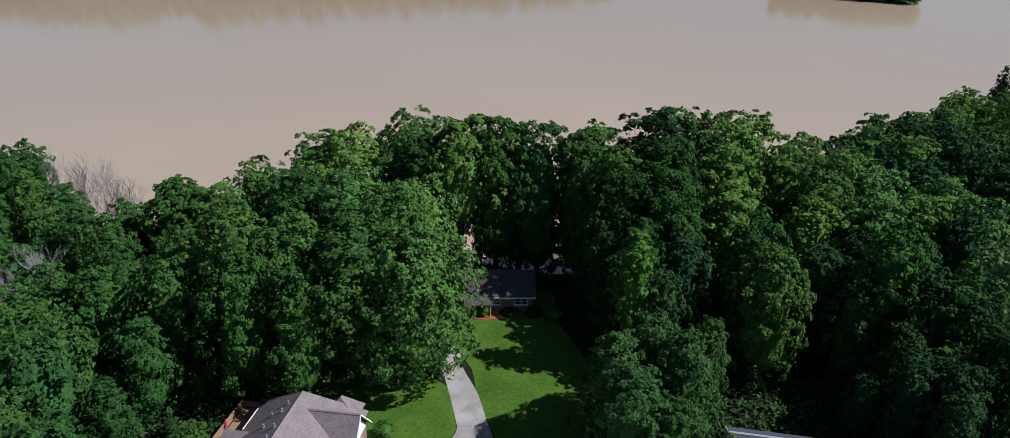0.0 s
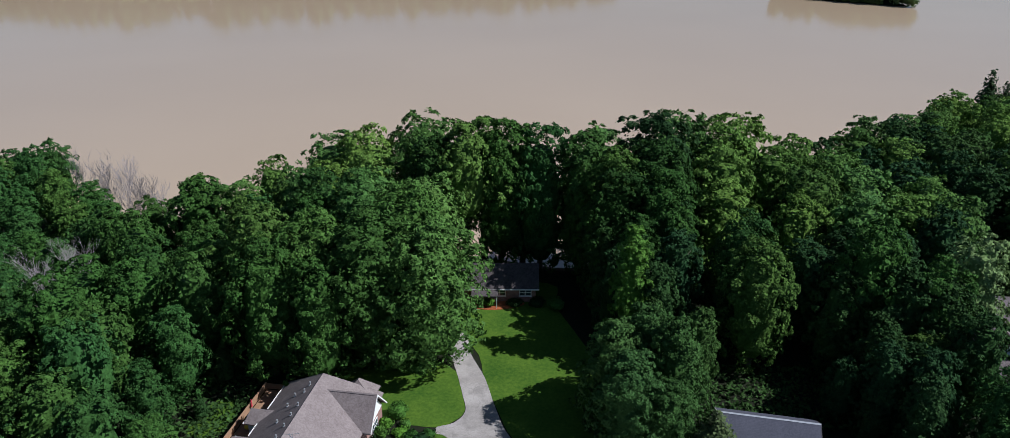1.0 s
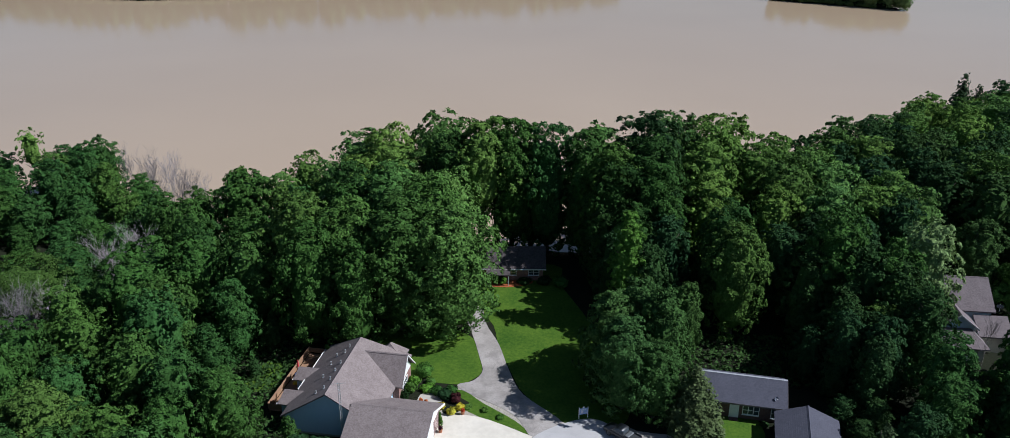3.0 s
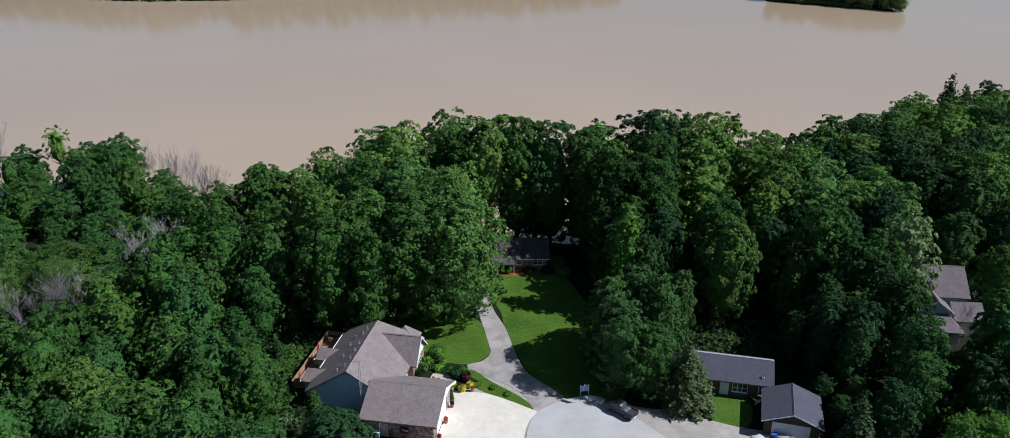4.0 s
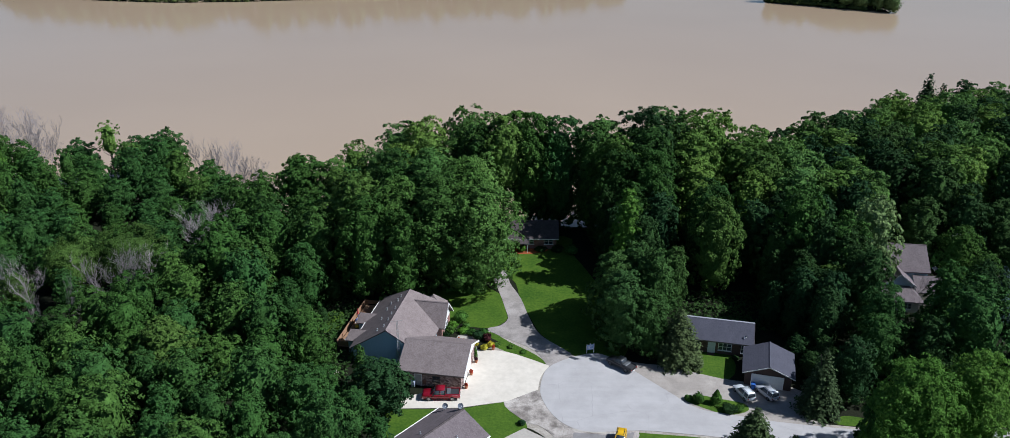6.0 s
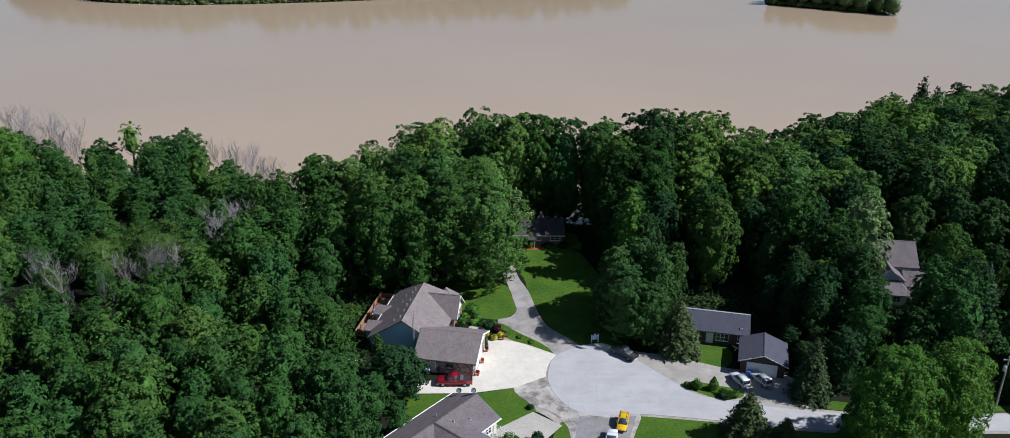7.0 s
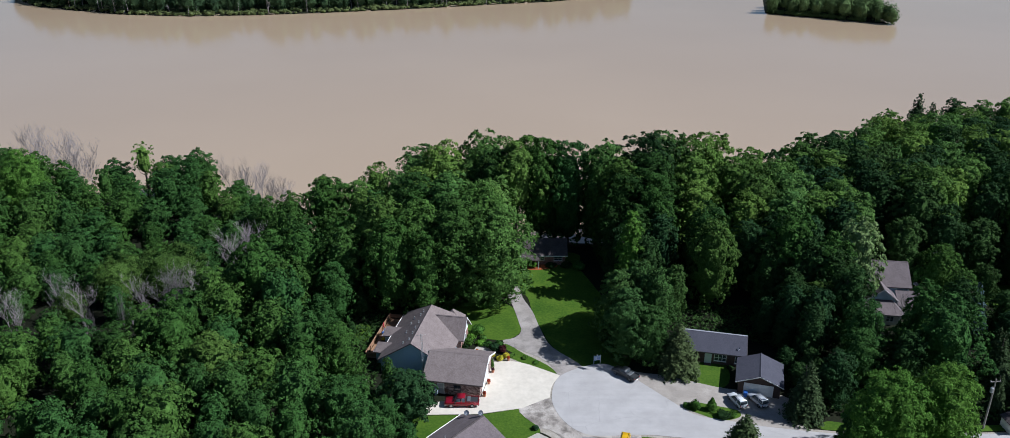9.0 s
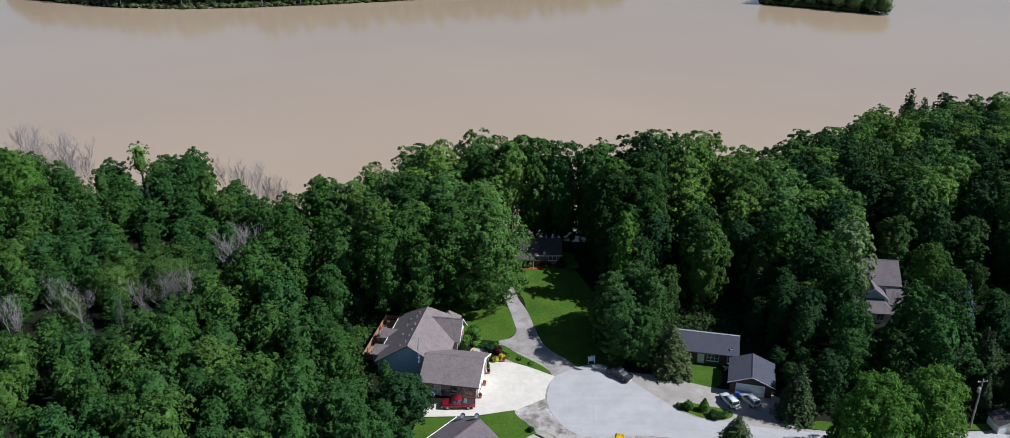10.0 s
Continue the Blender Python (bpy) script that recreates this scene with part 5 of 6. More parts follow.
def ball(name, label, category, x, y, z, r, col):
    bm = bmesh.new()
    bmesh.ops.create_uvsphere(bm, u_segments=14, v_segments=9, radius=r)
    for v in bm.verts:
        v.co.z *= 0.82
    b = thing(name, label, category, (x, y, z))
    part("shell", bm, plain(label.split()[0] + "_plastic", col, 0.4), b)
    part("rim", lathe([(r * 0.98, -0.03), (r * 1.03, 0), (r * 0.98, 0.03)], 14), plain(label.split()[0] + "_rim", tuple(c * 0.8 for c in col), 0.4), b)


ball("storage_tub", "yellow plastic tub on the deck", "tub", -32.0, 76.8, 0.5 + 0.3, 0.38, (0.7, 0.5, 0.03))
ball("storage_tub", "blue plastic tub on the deck", "tub", -32.3, 78.9, 0.5 + 0.3, 0.36, (0.06, 0.15, 0.45))
ball("storage_tub", "red plastic tub on the deck", "tub", -31.6, 79.6, 0.5 + 0.3, 0.34, (0.5, 0.05, 0.04))

# ---------------------------------------------------------------- grey-roofed house in front
near = thing("house", "grey shingle-roofed house with white trim", "house", (-11.5, 47.9, 0), -39)
part("wall", prism([(-4.4, -0.3), (4.4, -0.3), (4.4, 2.6), (0, 4.55), (-4.4, 2.6)], -15, -0.5), SIDING_CREAM, near)
part("wall", box(4.2, 9.5, -13.5, -5.0, -0.3, 2.6), SIDING_CREAM, near)
bm = slab([(-4.9, -15.5, 2.65), (0, -15.5, 4.85), (0, 0, 4.85), (-4.9, 0, 2.65)], 0.18)
slab([(4.9, 0, 2.65), (0, 0, 4.85), (0, -15.5, 4.85), (4.9, -15.5, 2.65)], 0.18, bm)
slab([(4.9, -4.4, 2.65), (10.0, -4.4, 2.65), (10.0, -9.2, 4.8), (0.1, -9.2, 4.8)], 0.18, bm)
slab([(10.0, -14.0, 2.65), (4.9, -14.0, 2.65), (0.1, -9.2, 4.8), (10.0, -9.2, 4.8)], 0.18, bm)
part("roof", bm, ROOF_GREY, near, "grey asphalt shingle gable roof")
cap(near, (0, -15.5, 4.86), (0, 0, 4.86), ROOF_DARK, 0.2)
cap(near, (0.1, -9.2, 4.81), (10, -9.2, 4.81), ROOF_DARK, 0.2)
gutter(near, (-4.97, 0, 2.6), (-4.97, -15.5, 2.6))
gutter(near, (4.97, -4.4, 2.6), (4.97, 0, 2.6))
gutter(near, (10, -4.33, 2.6), (4.9, -4.33, 2.6))
for x, y in ((1.6, -6.6), (2.6, -4.2), (-1.2, -7.4)):
    vent_pipe(near, x, y, 4.85 - 0.449 * abs(x), 0.32, 0.07, METAL)
window(near, "e", -2.4, 4.42, 0.9, 1.2, 1.2, 2)
window(near, "n", 0.0, -0.49, 0.9, 1.5, 1.2, 2)
dish("satellite_dish", "grey satellite dish on the roof edge", (-14.3, 49.6, 3.2), 10, 0.9, 0.42)
dish("satellite_dish", "grey satellite dish near the gable", (-12.0, 48.1, 4.3), 25, 0.9, 0.42)

trellis = thing("garden_trellis", "white slatted garden trellis beside the wall", "trellis", (-7.2, 43.2, 0), -39)
for k in range(5):
    part("upright", box(-1.6 + k * 0.8, -1.52 + k * 0.8, 0, 0.08, -0.2, 2.0), WHITE, trellis)
for z in (0.4, 1.0, 1.6, 1.92):
    part("crossrail", box(-1.7, 1.8, -0.03, 0.0, z, z + 0.08), WHITE, trellis)

# ---------------------------------------------------------------- brick bungalow and its garage
bung = thing("house", "low dark brick bungalow with slate-grey shingles", "house", (29.95, 73.6, 0), -12.2)
part("wall", prism([(-3.3, -0.3), (3.3, -0.3), (3.3, 2.6), (0, 4.5), (-3.3, 2.6)], -5.4, 5.4), BRICK_DARK, bung, "dark brown brick wall")
bung.children[-1].matrix_basis = pose(0, 0, 0, 0, 0, 90)
bm = slab([(-5.8, -3.8, 2.6), (5.8, -3.8, 2.6), (5.8, 0, 4.75), (-5.8, 0, 4.75)], 0.18)
slab([(5.8, 3.8, 2.6), (-5.8, 3.8, 2.6), (-5.8, 0, 4.75), (5.8, 0, 4.75)], 0.18, bm)
part("roof", bm, ROOF_SLATE, bung, "slate-grey shingle gable roof")
cap(bung, (-5.8, 0, 4.78), (5.8, 0, 4.78), plain("grey_ridge_cap", (0.4, 0.41, 0.44)), 0.15)
for y0, s in ((-3.8, 1), (3.8, -1)):
    for x in (-5.82, 5.82):
        bm = bmesh.new()
        w = 0.05 if x > 0 else -0.05
        vs = [bm.verts.new(p) for p in ((x, y0, 2.38), (x, 0, 4.52), (x, 0, 4.76), (x, y0, 2.62), (x + w, y0, 2.38), (x + w, 0, 4.52), (x + w, 0, 4.76), (x + w, y0, 2.62))]
        for f in ((0, 1, 2, 3), (7, 6, 5, 4), (0, 4, 5, 1), (3, 2, 6, 7), (0, 3, 7, 4), (1, 5, 6, 2)):
            bm.faces.new([vs[k] for k in f])
        bmesh.ops.recalc_face_normals(bm, faces=bm.faces)
        part("fascia", bm, plain("dark_fascia", (0.08, 0.07, 0.07)) if x > 0 else WHITE, bung)
gutter(bung, (5.8, -3.87, 2.55), (-5.8, -3.87, 2.55), plain("dark_gutter", (0.1, 0.09, 0.09)))
door(bung, "s", -0.9, -3.32, 1.0, 2.05, WHITE, "white front door with a storm panel")
window(bung, "s", 1.25, -3.32, 0.85, 2.0, 1.25, 3, label="white three-light window")
window(bung, "s", 4.2, -3.32, 0.75, 0.6, 1.35, 1)
window(bung, "s", -3.6, -3.32, 0.85, 1.4, 1.25, 2)
part("doorstep", box(-1.5, -0.3, -4.1, -3.3, -0.2, 0.12, 0.02), BRICK_DARK, bung)
dish("satellite_dish", "grey satellite dish on the bungalow roof", (33.6, 70.2, 3.0), 15, 0.3, 0.3)

shed = thing("garage", "detached brown garage with slate-grey roof and white door", "garage", (34.9, 60.1, 0), -15)
part("wall", prism([(-3.5, -0.3), (3.5, -0.3), (3.5, 2.55), (0, 4.0), (-3.5, 2.55)], 0.5, 7.2), plain("brown_siding", (0.075, 0.045, 0.035), 0.8), shed, "dark brown board wall")
bm = slab([(-4.0, 0, 2.55), (0, 0, 4.15), (0, 7.7, 4.15), (-4.0, 7.7, 2.55)], 0.16)
slab([(4.0, 7.7, 2.55), (0, 7.7, 4.15), (0, 0, 4.15), (4.0, 0, 2.55)], 0.16, bm)
part("roof", bm, ROOF_SLATE, shed, "slate-grey shingle roof")
cap(shed, (0, 0, 4.17), (0, 7.7, 4.17), ROOF_SLATE, 0.18)
for x0, s in ((-4.0, 1), (4.0, 1)):
    bm = bmesh.new()
    vs = [bm.verts.new(p) for p in ((x0, -0.01, 2.37), (0, -0.01, 3.97), (0, -0.01, 4.13), (x0, -0.01, 2.53), (x0, -0.06, 2.37), (0, -0.06, 3.97), (0, -0.06, 4.13), (x0, -0.06, 2.53))]
    for f in ((0, 1, 2, 3), (7, 6, 5, 4), (0, 4, 5, 1), (3, 2, 6, 7), (0, 3, 7, 4), (1, 5, 6, 2)):
        bm.faces.new([vs[k] for k in f])
    bmesh.ops.recalc_face_normals(bm, faces=bm.faces)
    part("fascia", bm, WHITE, shed)
garage_door(shed, "s", -0.1, 0.48, 4.6, 2.15)

# ---------------------------------------------------------------- house among the trees on the other side
tall_house = thing("house", "tall grey-roofed house half hidden by trees", "house", (67.7, 95.8, 0), -7)
part("wall", prism([(-4.6, -0.3), (4.6, -0.3), (4.6, 5.5), (0, 8.5), (-4.6, 5.5)], -5.2, 5.2), SIDING_BLUE, tall_house, "grey-blue sided wall")
tall_house.children[-1].matrix_basis = pose(0, 0, 0, 0, 0, 90)
bm = slab([(-5.6, -5.1, 5.3), (5.6, -5.1, 5.3), (5.6, 0, 8.7), (-5.6, 0, 8.7)], 0.2)
slab([(5.6, 5.1, 5.3), (-5.6, 5.1, 5.3), (-5.6, 0, 8.7), (5.6, 0, 8.7)], 0.2, bm)
part("roof", bm, ROOF_GREY, tall_house, "grey shingle main roof")
part("front_wall", prism([(-3.3, -0.3), (1.7, -0.3), (1.7, 4.3), (-0.8, 6.1), (-3.3, 4.3)], -8.2, -4.4), SIDING_BLUE, tall_house)
siding(tall_house, "s", -3.3, 1.7, -8.21, 2.6, 4.3, SIDING_BLUE, 0.2, 1.8)
bm = slab([(-3.8, -8.7, 4.1), (-0.8, -8.7, 6.4), (-0.8, -2.5, 6.4), (-3.8, -2.5, 4.1)], 0.18)
slab([(2.2, -2.5, 4.1), (-0.8, -2.5, 6.4), (-0.8, -8.7, 6.4), (2.2, -8.7, 4.1)], 0.18, bm)
part("front_roof", bm, ROOF_GREY, tall_house, "grey shingle front gable")
bm = slab([(-6.6, -11.6, 2.4), (3.0, -11.6, 2.4), (1.0, -8.0, 4.1), (-4.6, -8.0, 4.1)], 0.18)
slab([(-6.6, -7.6, 2.4), (-6.6, -11.6, 2.4), (-4.6, -8.0, 4.1)], 0.18, bm)
slab([(3.0, -11.6, 2.4), (3.0, -7.6, 2.4), (1.0, -8.0, 4.1)], 0.18, bm)
part("porch_roof", bm, ROOF_GREY, tall_house, "low hipped grey shingle porch roof")
part("porch_wall", box(-6.1, 2.5, -11.1, -8.2, -0.3, 2.25), SIDING_CREAM, tall_house, "pale stone porch wall")
bm = slab([(2.4, -8.6, 2.9), (7.4, -8.6, 2.9), (7.4, -5.0, 4.7), (2.4, -5.0, 4.7)], 0.18)
part("side_roof", bm, ROOF_GREY, tall_house)
part("side_wall", box(2.6, 7.0, -8.1, -4.7, -0.3, 2.75), SIDING_CREAM, tall_house)
cap(tall_house, (-5.6, 0, 8.72), (5.6, 0, 8.72), ROOF_GREY)
cap(tall_house, (-0.8, -8.7, 6.42), (-0.8, -2.5, 6.42), ROOF_GREY)
for a, b in (((-3.8, 4.1), (-0.8, 6.4)), ((2.2, 4.1), (-0.8, 6.4))):
    bm = bmesh.new()
    vs = [bm.verts.new((p[0], y, p[1] + dz)) for y in (-8.71, -8.78) for p, dz in ((a, -0.25), (b, -0.25), (b, 0.02), (a, 0.02))]
    for f in ((0, 1, 2, 3), (7, 6, 5, 4), (0, 4, 5, 1), (3, 2, 6, 7), (0, 3, 7, 4), (1, 5, 6, 2)):
        bm.faces.new([vs[k] for k in f])
    bmesh.ops.recalc_face_normals(bm, faces=bm.faces)
    part("fascia", bm, WHITE, tall_house)
for x in (-4.6, -2.2, 0.4):
    window(tall_house, "s", x, -11.12, 0.8, 1.3, 1.1, 2)
dish("satellite_dish", "pale satellite dish at the eaves", (73.4, 90.6, 5.2), 150, 0.7, 0.5)

# ---------------------------------------------------------------- brick house at the end of the drive
RZ = 2.0
rear = thing("house", "shaded low brick house with a dark shingle roof", "house", (0.2, 109.5, RZ), 0)
part("wall", prism([(-3.6, -0.6), (3.6, -0.6), (3.6, 2.65), (0, 4.7), (-3.6, 2.65)], -3.7, 8.4), BRICK, rear, "red-brown brick wall")
rear.children[-1].matrix_basis = pose(0, 0, 0, 0, 0, 90)
bm = slab([(-9.0, -4.2, 2.6), (4.2, -4.2, 2.6), (4.2, 0, 4.9), (-9.0, 0, 4.9)], 0.18)
slab([(4.2, 4.2, 2.6), (-9.0, 4.2, 2.6), (-9.0, 0, 4.9), (4.2, 0, 4.9)], 0.18, bm)
part("roof", bm, ROOF_DARK, rear, "dark brown shingle roof dappled by trees")
cap(rear, (-9, 0, 4.92), (4.2, 0, 4.92), ROOF_DARK)
gutter(rear, (4.2, -4.27, 2.55), (-9, -4.27, 2.55))
for x in (-1.8, 2.1):
    window(rear, "s", x, -3.62, 1.25, 1.7, 1.0, 2)
door(rear, "s", -3.4, -3.62, 1.0, 2.05, plain("brown_door", (0.12, 0.06, 0.04)), "brown front door")
bm = slab([(-6.0, -6.0, 2.35), (-2.0, -6.0, 2.35), (-2.0, -3.4, 2.75), (-6.0, -3.4, 2.75)], 0.14)
part("porch_roof", bm, ROOF_DARK, rear)
for x in (-5.8, -2.3):
    part("porch_post", box(x, x + 0.14, -5.8, -5.66, -0.3, 2.25), WHITE, rear)
part("porch_floor", box(-6.0, -2.0, -6.0, -3.6, -0.4, 0.15), CONCRETE_OLD, rear)
patch("mulch_bed", rounded([(-6, 104.0), (-2.4, 103.3), (1.4, 104.4), (1.6, 105.8), (-6, 105.8)], 3), 0.1, plain("red_mulch", (0.3, 0.09, 0.035), 0.95), "red-brown mulch bed along the wall", "garden bed")

# ---------------------------------------------------------------- planting near the houses
def bush_mesh(seed, high, wide, leaves, size, mat, lobes=9, cone=False):
    rg = np.random.default_rng(seed)
    if cone:
        t = rg.uniform(0, 1, leaves) ** 0.8
        a = rg.uniform(0, 6.283, leaves)
        r = wide * (1 - t) ** 0.75 * rg.uniform(0.86, 1.08, leaves)
        at = np.stack([np.cos(a) * r, np.sin(a) * r, t * high], 1)
        way = np.stack([np.cos(a), np.sin(a), 0.5 + 0 * a], 1)
        core = (BALL_V * [wide * 0.72, wide * 0.72, high * 0.42] + (0, 0, high * 0.4), BALL_F)
    else:
        c = ball_dirs(rg, lobes) * [wide * 0.55, wide * 0.55, high * 0.3] + (0, 0, high * 0.5)
        r = rg.uniform(0.35, 0.5, lobes) * wide
        pick = rg.integers(0, lobes, leaves)
        way = ball_dirs(rg, leaves) + (0, 0, 0.25)
        at = c[pick] + way * r[pick][:, None] * [1, 1, min(1.0, high / wide / 2)]
        at[:, 2] = np.maximum(at[:, 2], 0.03)
        core = (BALL_V * [wide * 0.85, wide * 0.85, high * 0.45] + (0, 0, high * 0.45), BALL_F)
    v, f = leaf_cards(rg, at, way, size)
    faces = [tuple(q) for q in f] + [tuple(q + len(v)) for q in core[1]]
    return mesh_of("foliage", np.vstack([v, core[0]]), faces, mat)


FOLIAGE = {"green": SHRUB, "dark": leaf_material("yew_leaves", (0.012, 0.03, 0.01), (0.02, 0.045, 0.014), (0.025, 0.05, 0.016)),
           "purple": leaf_material("barberry_leaves", (0.035, 0.012, 0.014), (0.05, 0.016, 0.018), (0.06, 0.02, 0.02)),
           "yellow": leaf_material("golden_leaves", (0.3, 0.27, 0.02), (0.42, 0.36, 0.03), (0.5, 0.42, 0.04)),
           "lime": leaf_material("lime_leaves", (0.07, 0.16, 0.02), (0.09, 0.2, 0.025), (0.1, 0.22, 0.03))}


def shrub(x, y, high, wide, tone, label, cone=False, name="shrub"):
    s = thing(name, label, "shrub", (x, y, gz(x, y)), 0)
    seed = int(abs(x) * 31 + abs(y) * 7)
    new("foliage", bush_mesh(seed, high, wide, int(260 + 420 * wide * wide), 0.2, FOLIAGE[tone], cone=cone)).parent = s
    st = new("stem", trunk_mesh(seed, high * 0.6, 0.05, 3))
    st.parent = s
    return s


for x, y, high, wide, tone, label in [
        (-14.0, 79.8, 2.1, 1.5, "green", "large rounded green shrub on the lawn edge"), (-15.2, 77.8, 1.4, 1.0, "lime", "clipped bright green round shrub"), (-15.6, 76.0, 1.5, 1.05, "green", "clipped green round shrub by the wall"),
        (-16.4, 74.3, 1.3, 1.05, "dark", "dark green clipped shrub by the wall"), (-10.6, 74.4, 1.5, 1.2, "dark", "dark green spreading shrub"), (-11.8, 75.6, 1.0, 1.2, "green", "low green shrub in the bed"),
        (-9.1, 73.6, 1.4, 0.9, "purple", "dark purple-leaved shrub in the bed"), (-9.6, 70.9, 1.0, 0.85, "yellow", "golden yellow shrub in the bed"), (-8.5, 71.9, 0.9, 0.8, "yellow", "golden yellow shrub in the bed"),
        (-11.2, 72.1, 0.8, 0.85, "yellow", "golden yellow shrub in the bed"), (-13.2, 76.4, 0.8, 1.3, "lime", "low spreading green groundcover"), (-7.4, 72.2, 0.6, 0.7, "green", "low green plant in the bed"),
        (-5.0, 71.6, 0.55, 0.6, "green", "low green plant in the bed"), (-3.0, 70.0, 0.5, 0.6, "green", "low green plant in the bed"), (-9.9, 76.0, 0.9, 1.0, "green", "green leafy shrub in the bed"), (-12.9, 78.0, 0.8, 0.9, "green", "green leafy shrub in the bed"),
        (23.6, 56.7, 1.7, 1.05, "green", "clipped round green shrub in the island bed"), (27.7, 54.3, 1.4, 1.35, "dark", "dark spreading shrub in the island bed"),
        (29.2, 54.7, 1.0, 0.9, "green", "low shrub in the island bed"), (22.2, 57.2, 0.8, 0.7, "green", "low shrub in the island bed"),
        (-3.2, 104.6, 1.3, 1.0, "lime", "round green shrub against the brick wall"), (0.6, 104.9, 1.0, 1.4, "dark", "dark shrub against the brick wall"), (4.0, 104.8, 1.2, 1.5, "dark", "dark shrub against the brick wall"), (7.0, 104.0, 1.6, 1.6, "green", "overgrown shrub by the brick house"),
        (32.0, 68.6, 0.8, 0.7, "dark", "small dark shrub by the bungalow"), (33.6, 68.2, 0.7, 0.6, "dark", "small dark shrub by the bungalow"),
        (-6.4, 43.0, 1.3, 1.0, "lime", "light green climber by the white trellis"), (-5.6, 42.0, 1.5, 0.9, "green", "leafy shrub by the white trellis"), (-2.4, 42.6, 1.6, 1.2, "dark", "round dark shrub by the concrete drive"),
        (-3.2, 50.9, 0.7, 0.7, "dark", "low dark shrub at the lawn corner")]:
    shrub(x, y, high, wide, tone, label)
shrub(26.2, 56.3, 2.6, 1.15, "green", "clipped conical green shrub in the island bed", True)
shrub(-10.9, 68.6, 2.0, 0.4, "green", "slim upright evergreen by the garage", True)
patch("island_bed", rounded([(21.6, 57.3), (24, 58.4), (26.8, 57.6), (30.4, 56.4), (30.6, 54.6), (27.4, 53.6), (23.8, 55.4)], 4), 0.09, GRASS, "grassy island bed between drive and street", "garden bed")
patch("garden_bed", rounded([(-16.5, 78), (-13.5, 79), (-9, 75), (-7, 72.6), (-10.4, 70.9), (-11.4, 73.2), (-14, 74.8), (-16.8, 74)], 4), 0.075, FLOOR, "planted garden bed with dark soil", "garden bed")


def pot(x, y, tone, label, r=0.28):
    p = thing("flower_pot", label, "flower pot", (x, y, gz(x, y) + 0.09), 0)
    part("pot", lathe([(r * 0.7, 0), (r, 0.42), (r * 1.1, 0.42), (r * 1.1, 0.5), (r * 0.92, 0.5), (r * 0.9, 0.44)], 12), plain("terracotta", (0.4, 0.16, 0.08), 0.8), p)
    f = new("flowers", bush_mesh(int(abs(x * 13 + y)), 0.6, 0.36, 170, 0.13, tone))
    f.parent, f.location = p, (0, 0, 0.42)


RED_FLOWERS = leaf_material("red_flowers", (0.3, 0.03, 0.02), (0.4, 0.06, 0.03), (0.4, 0.12, 0.04))
for x, y, tone, label in [(-11.3, 63.3, RED_FLOWERS, "terracotta pot of red flowers by the garage door"), (-11.9, 59.6, RED_FLOWERS, "terracotta pot of orange flowers at the garage corner"), (-10.7, 66.9, FOLIAGE["purple"], "terracotta pot of dark red foliage"),
                          (-13.9, 73.0, RED_FLOWERS, "pot of red flowers on the path"), (-8.0, 70.8, RED_FLOWERS, "pot of red flowers by the drive"), (-19.1, 74.0, FOLIAGE["yellow"], "pot of yellow flowers by the porch"), (-13.2, 72.6, RED_FLOWERS, "pot of pink flowers on the path")]:
    pot(x, y, tone, label)


def bin_can(name, label, x, y, col, tall=1.05, r=0.32, wheels=True):
    b = thing(name, label, "bin", (x, y, gz(x, y) + 0.09), -12)
    mat = plain(label.split()[0] + "_bin_plastic", col, 0.5)
    bm = bmesh.new()
    lo = [bm.verts.new((sx * r * 0.78, sy * r * 0.78, 0.05)) for sx, sy in ((-1, -1), (1, -1), (1, 1), (-1, 1))]
    hi = [bm.verts.new((sx * r, sy * r * 1.1, tall * 0.9)) for sx, sy in ((-1, -1), (1, -1), (1, 1), (-1, 1))]
    bm.faces.new(lo[::-1]), bm.faces.new(hi)
    for k in range(4):
        bm.faces.new((lo[k], lo[(k + 1) % 4], hi[(k + 1) % 4], hi[k]))
    bmesh.ops.bevel(bm, geom=list(bm.edges), offset=0.03, segments=1, affect="EDGES")
    part("body", bm, mat, b)
    part("lid", box(-r * 1.06, r * 1.06, -r * 1.2, r * 1.16, tall * 0.9, tall, 0.03), mat, b)
    if wheels:
        for s in (-1, 1):
            part("wheel", lathe([(0.11, -0.03), (0.12, 0), (0.11, 0.03)], 10, at=(s * r * 0.85, r * 0.8, 0.12), turn=Matrix.Rotation(radians(90), 4, "Y")), RUBBER, b)


bin_can("wheeled_bin", "blue wheeled bin beside the garage door", 32.7, 60.2, (0.03, 0.12, 0.42))
bin_can("wheeled_bin", "white and blue bin by the side door", -20.2, 60.0, (0.5, 0.56, 0.66))
bin_can("wheeled_bin", "brown bin by the side door", -18.4, 60.5, (0.2, 0.09, 0.06))
bin_can("wheeled_bin", "white bin at the garage corner", -21.2, 60.9, (0.6, 0.6, 0.58), 0.8, 0.28)

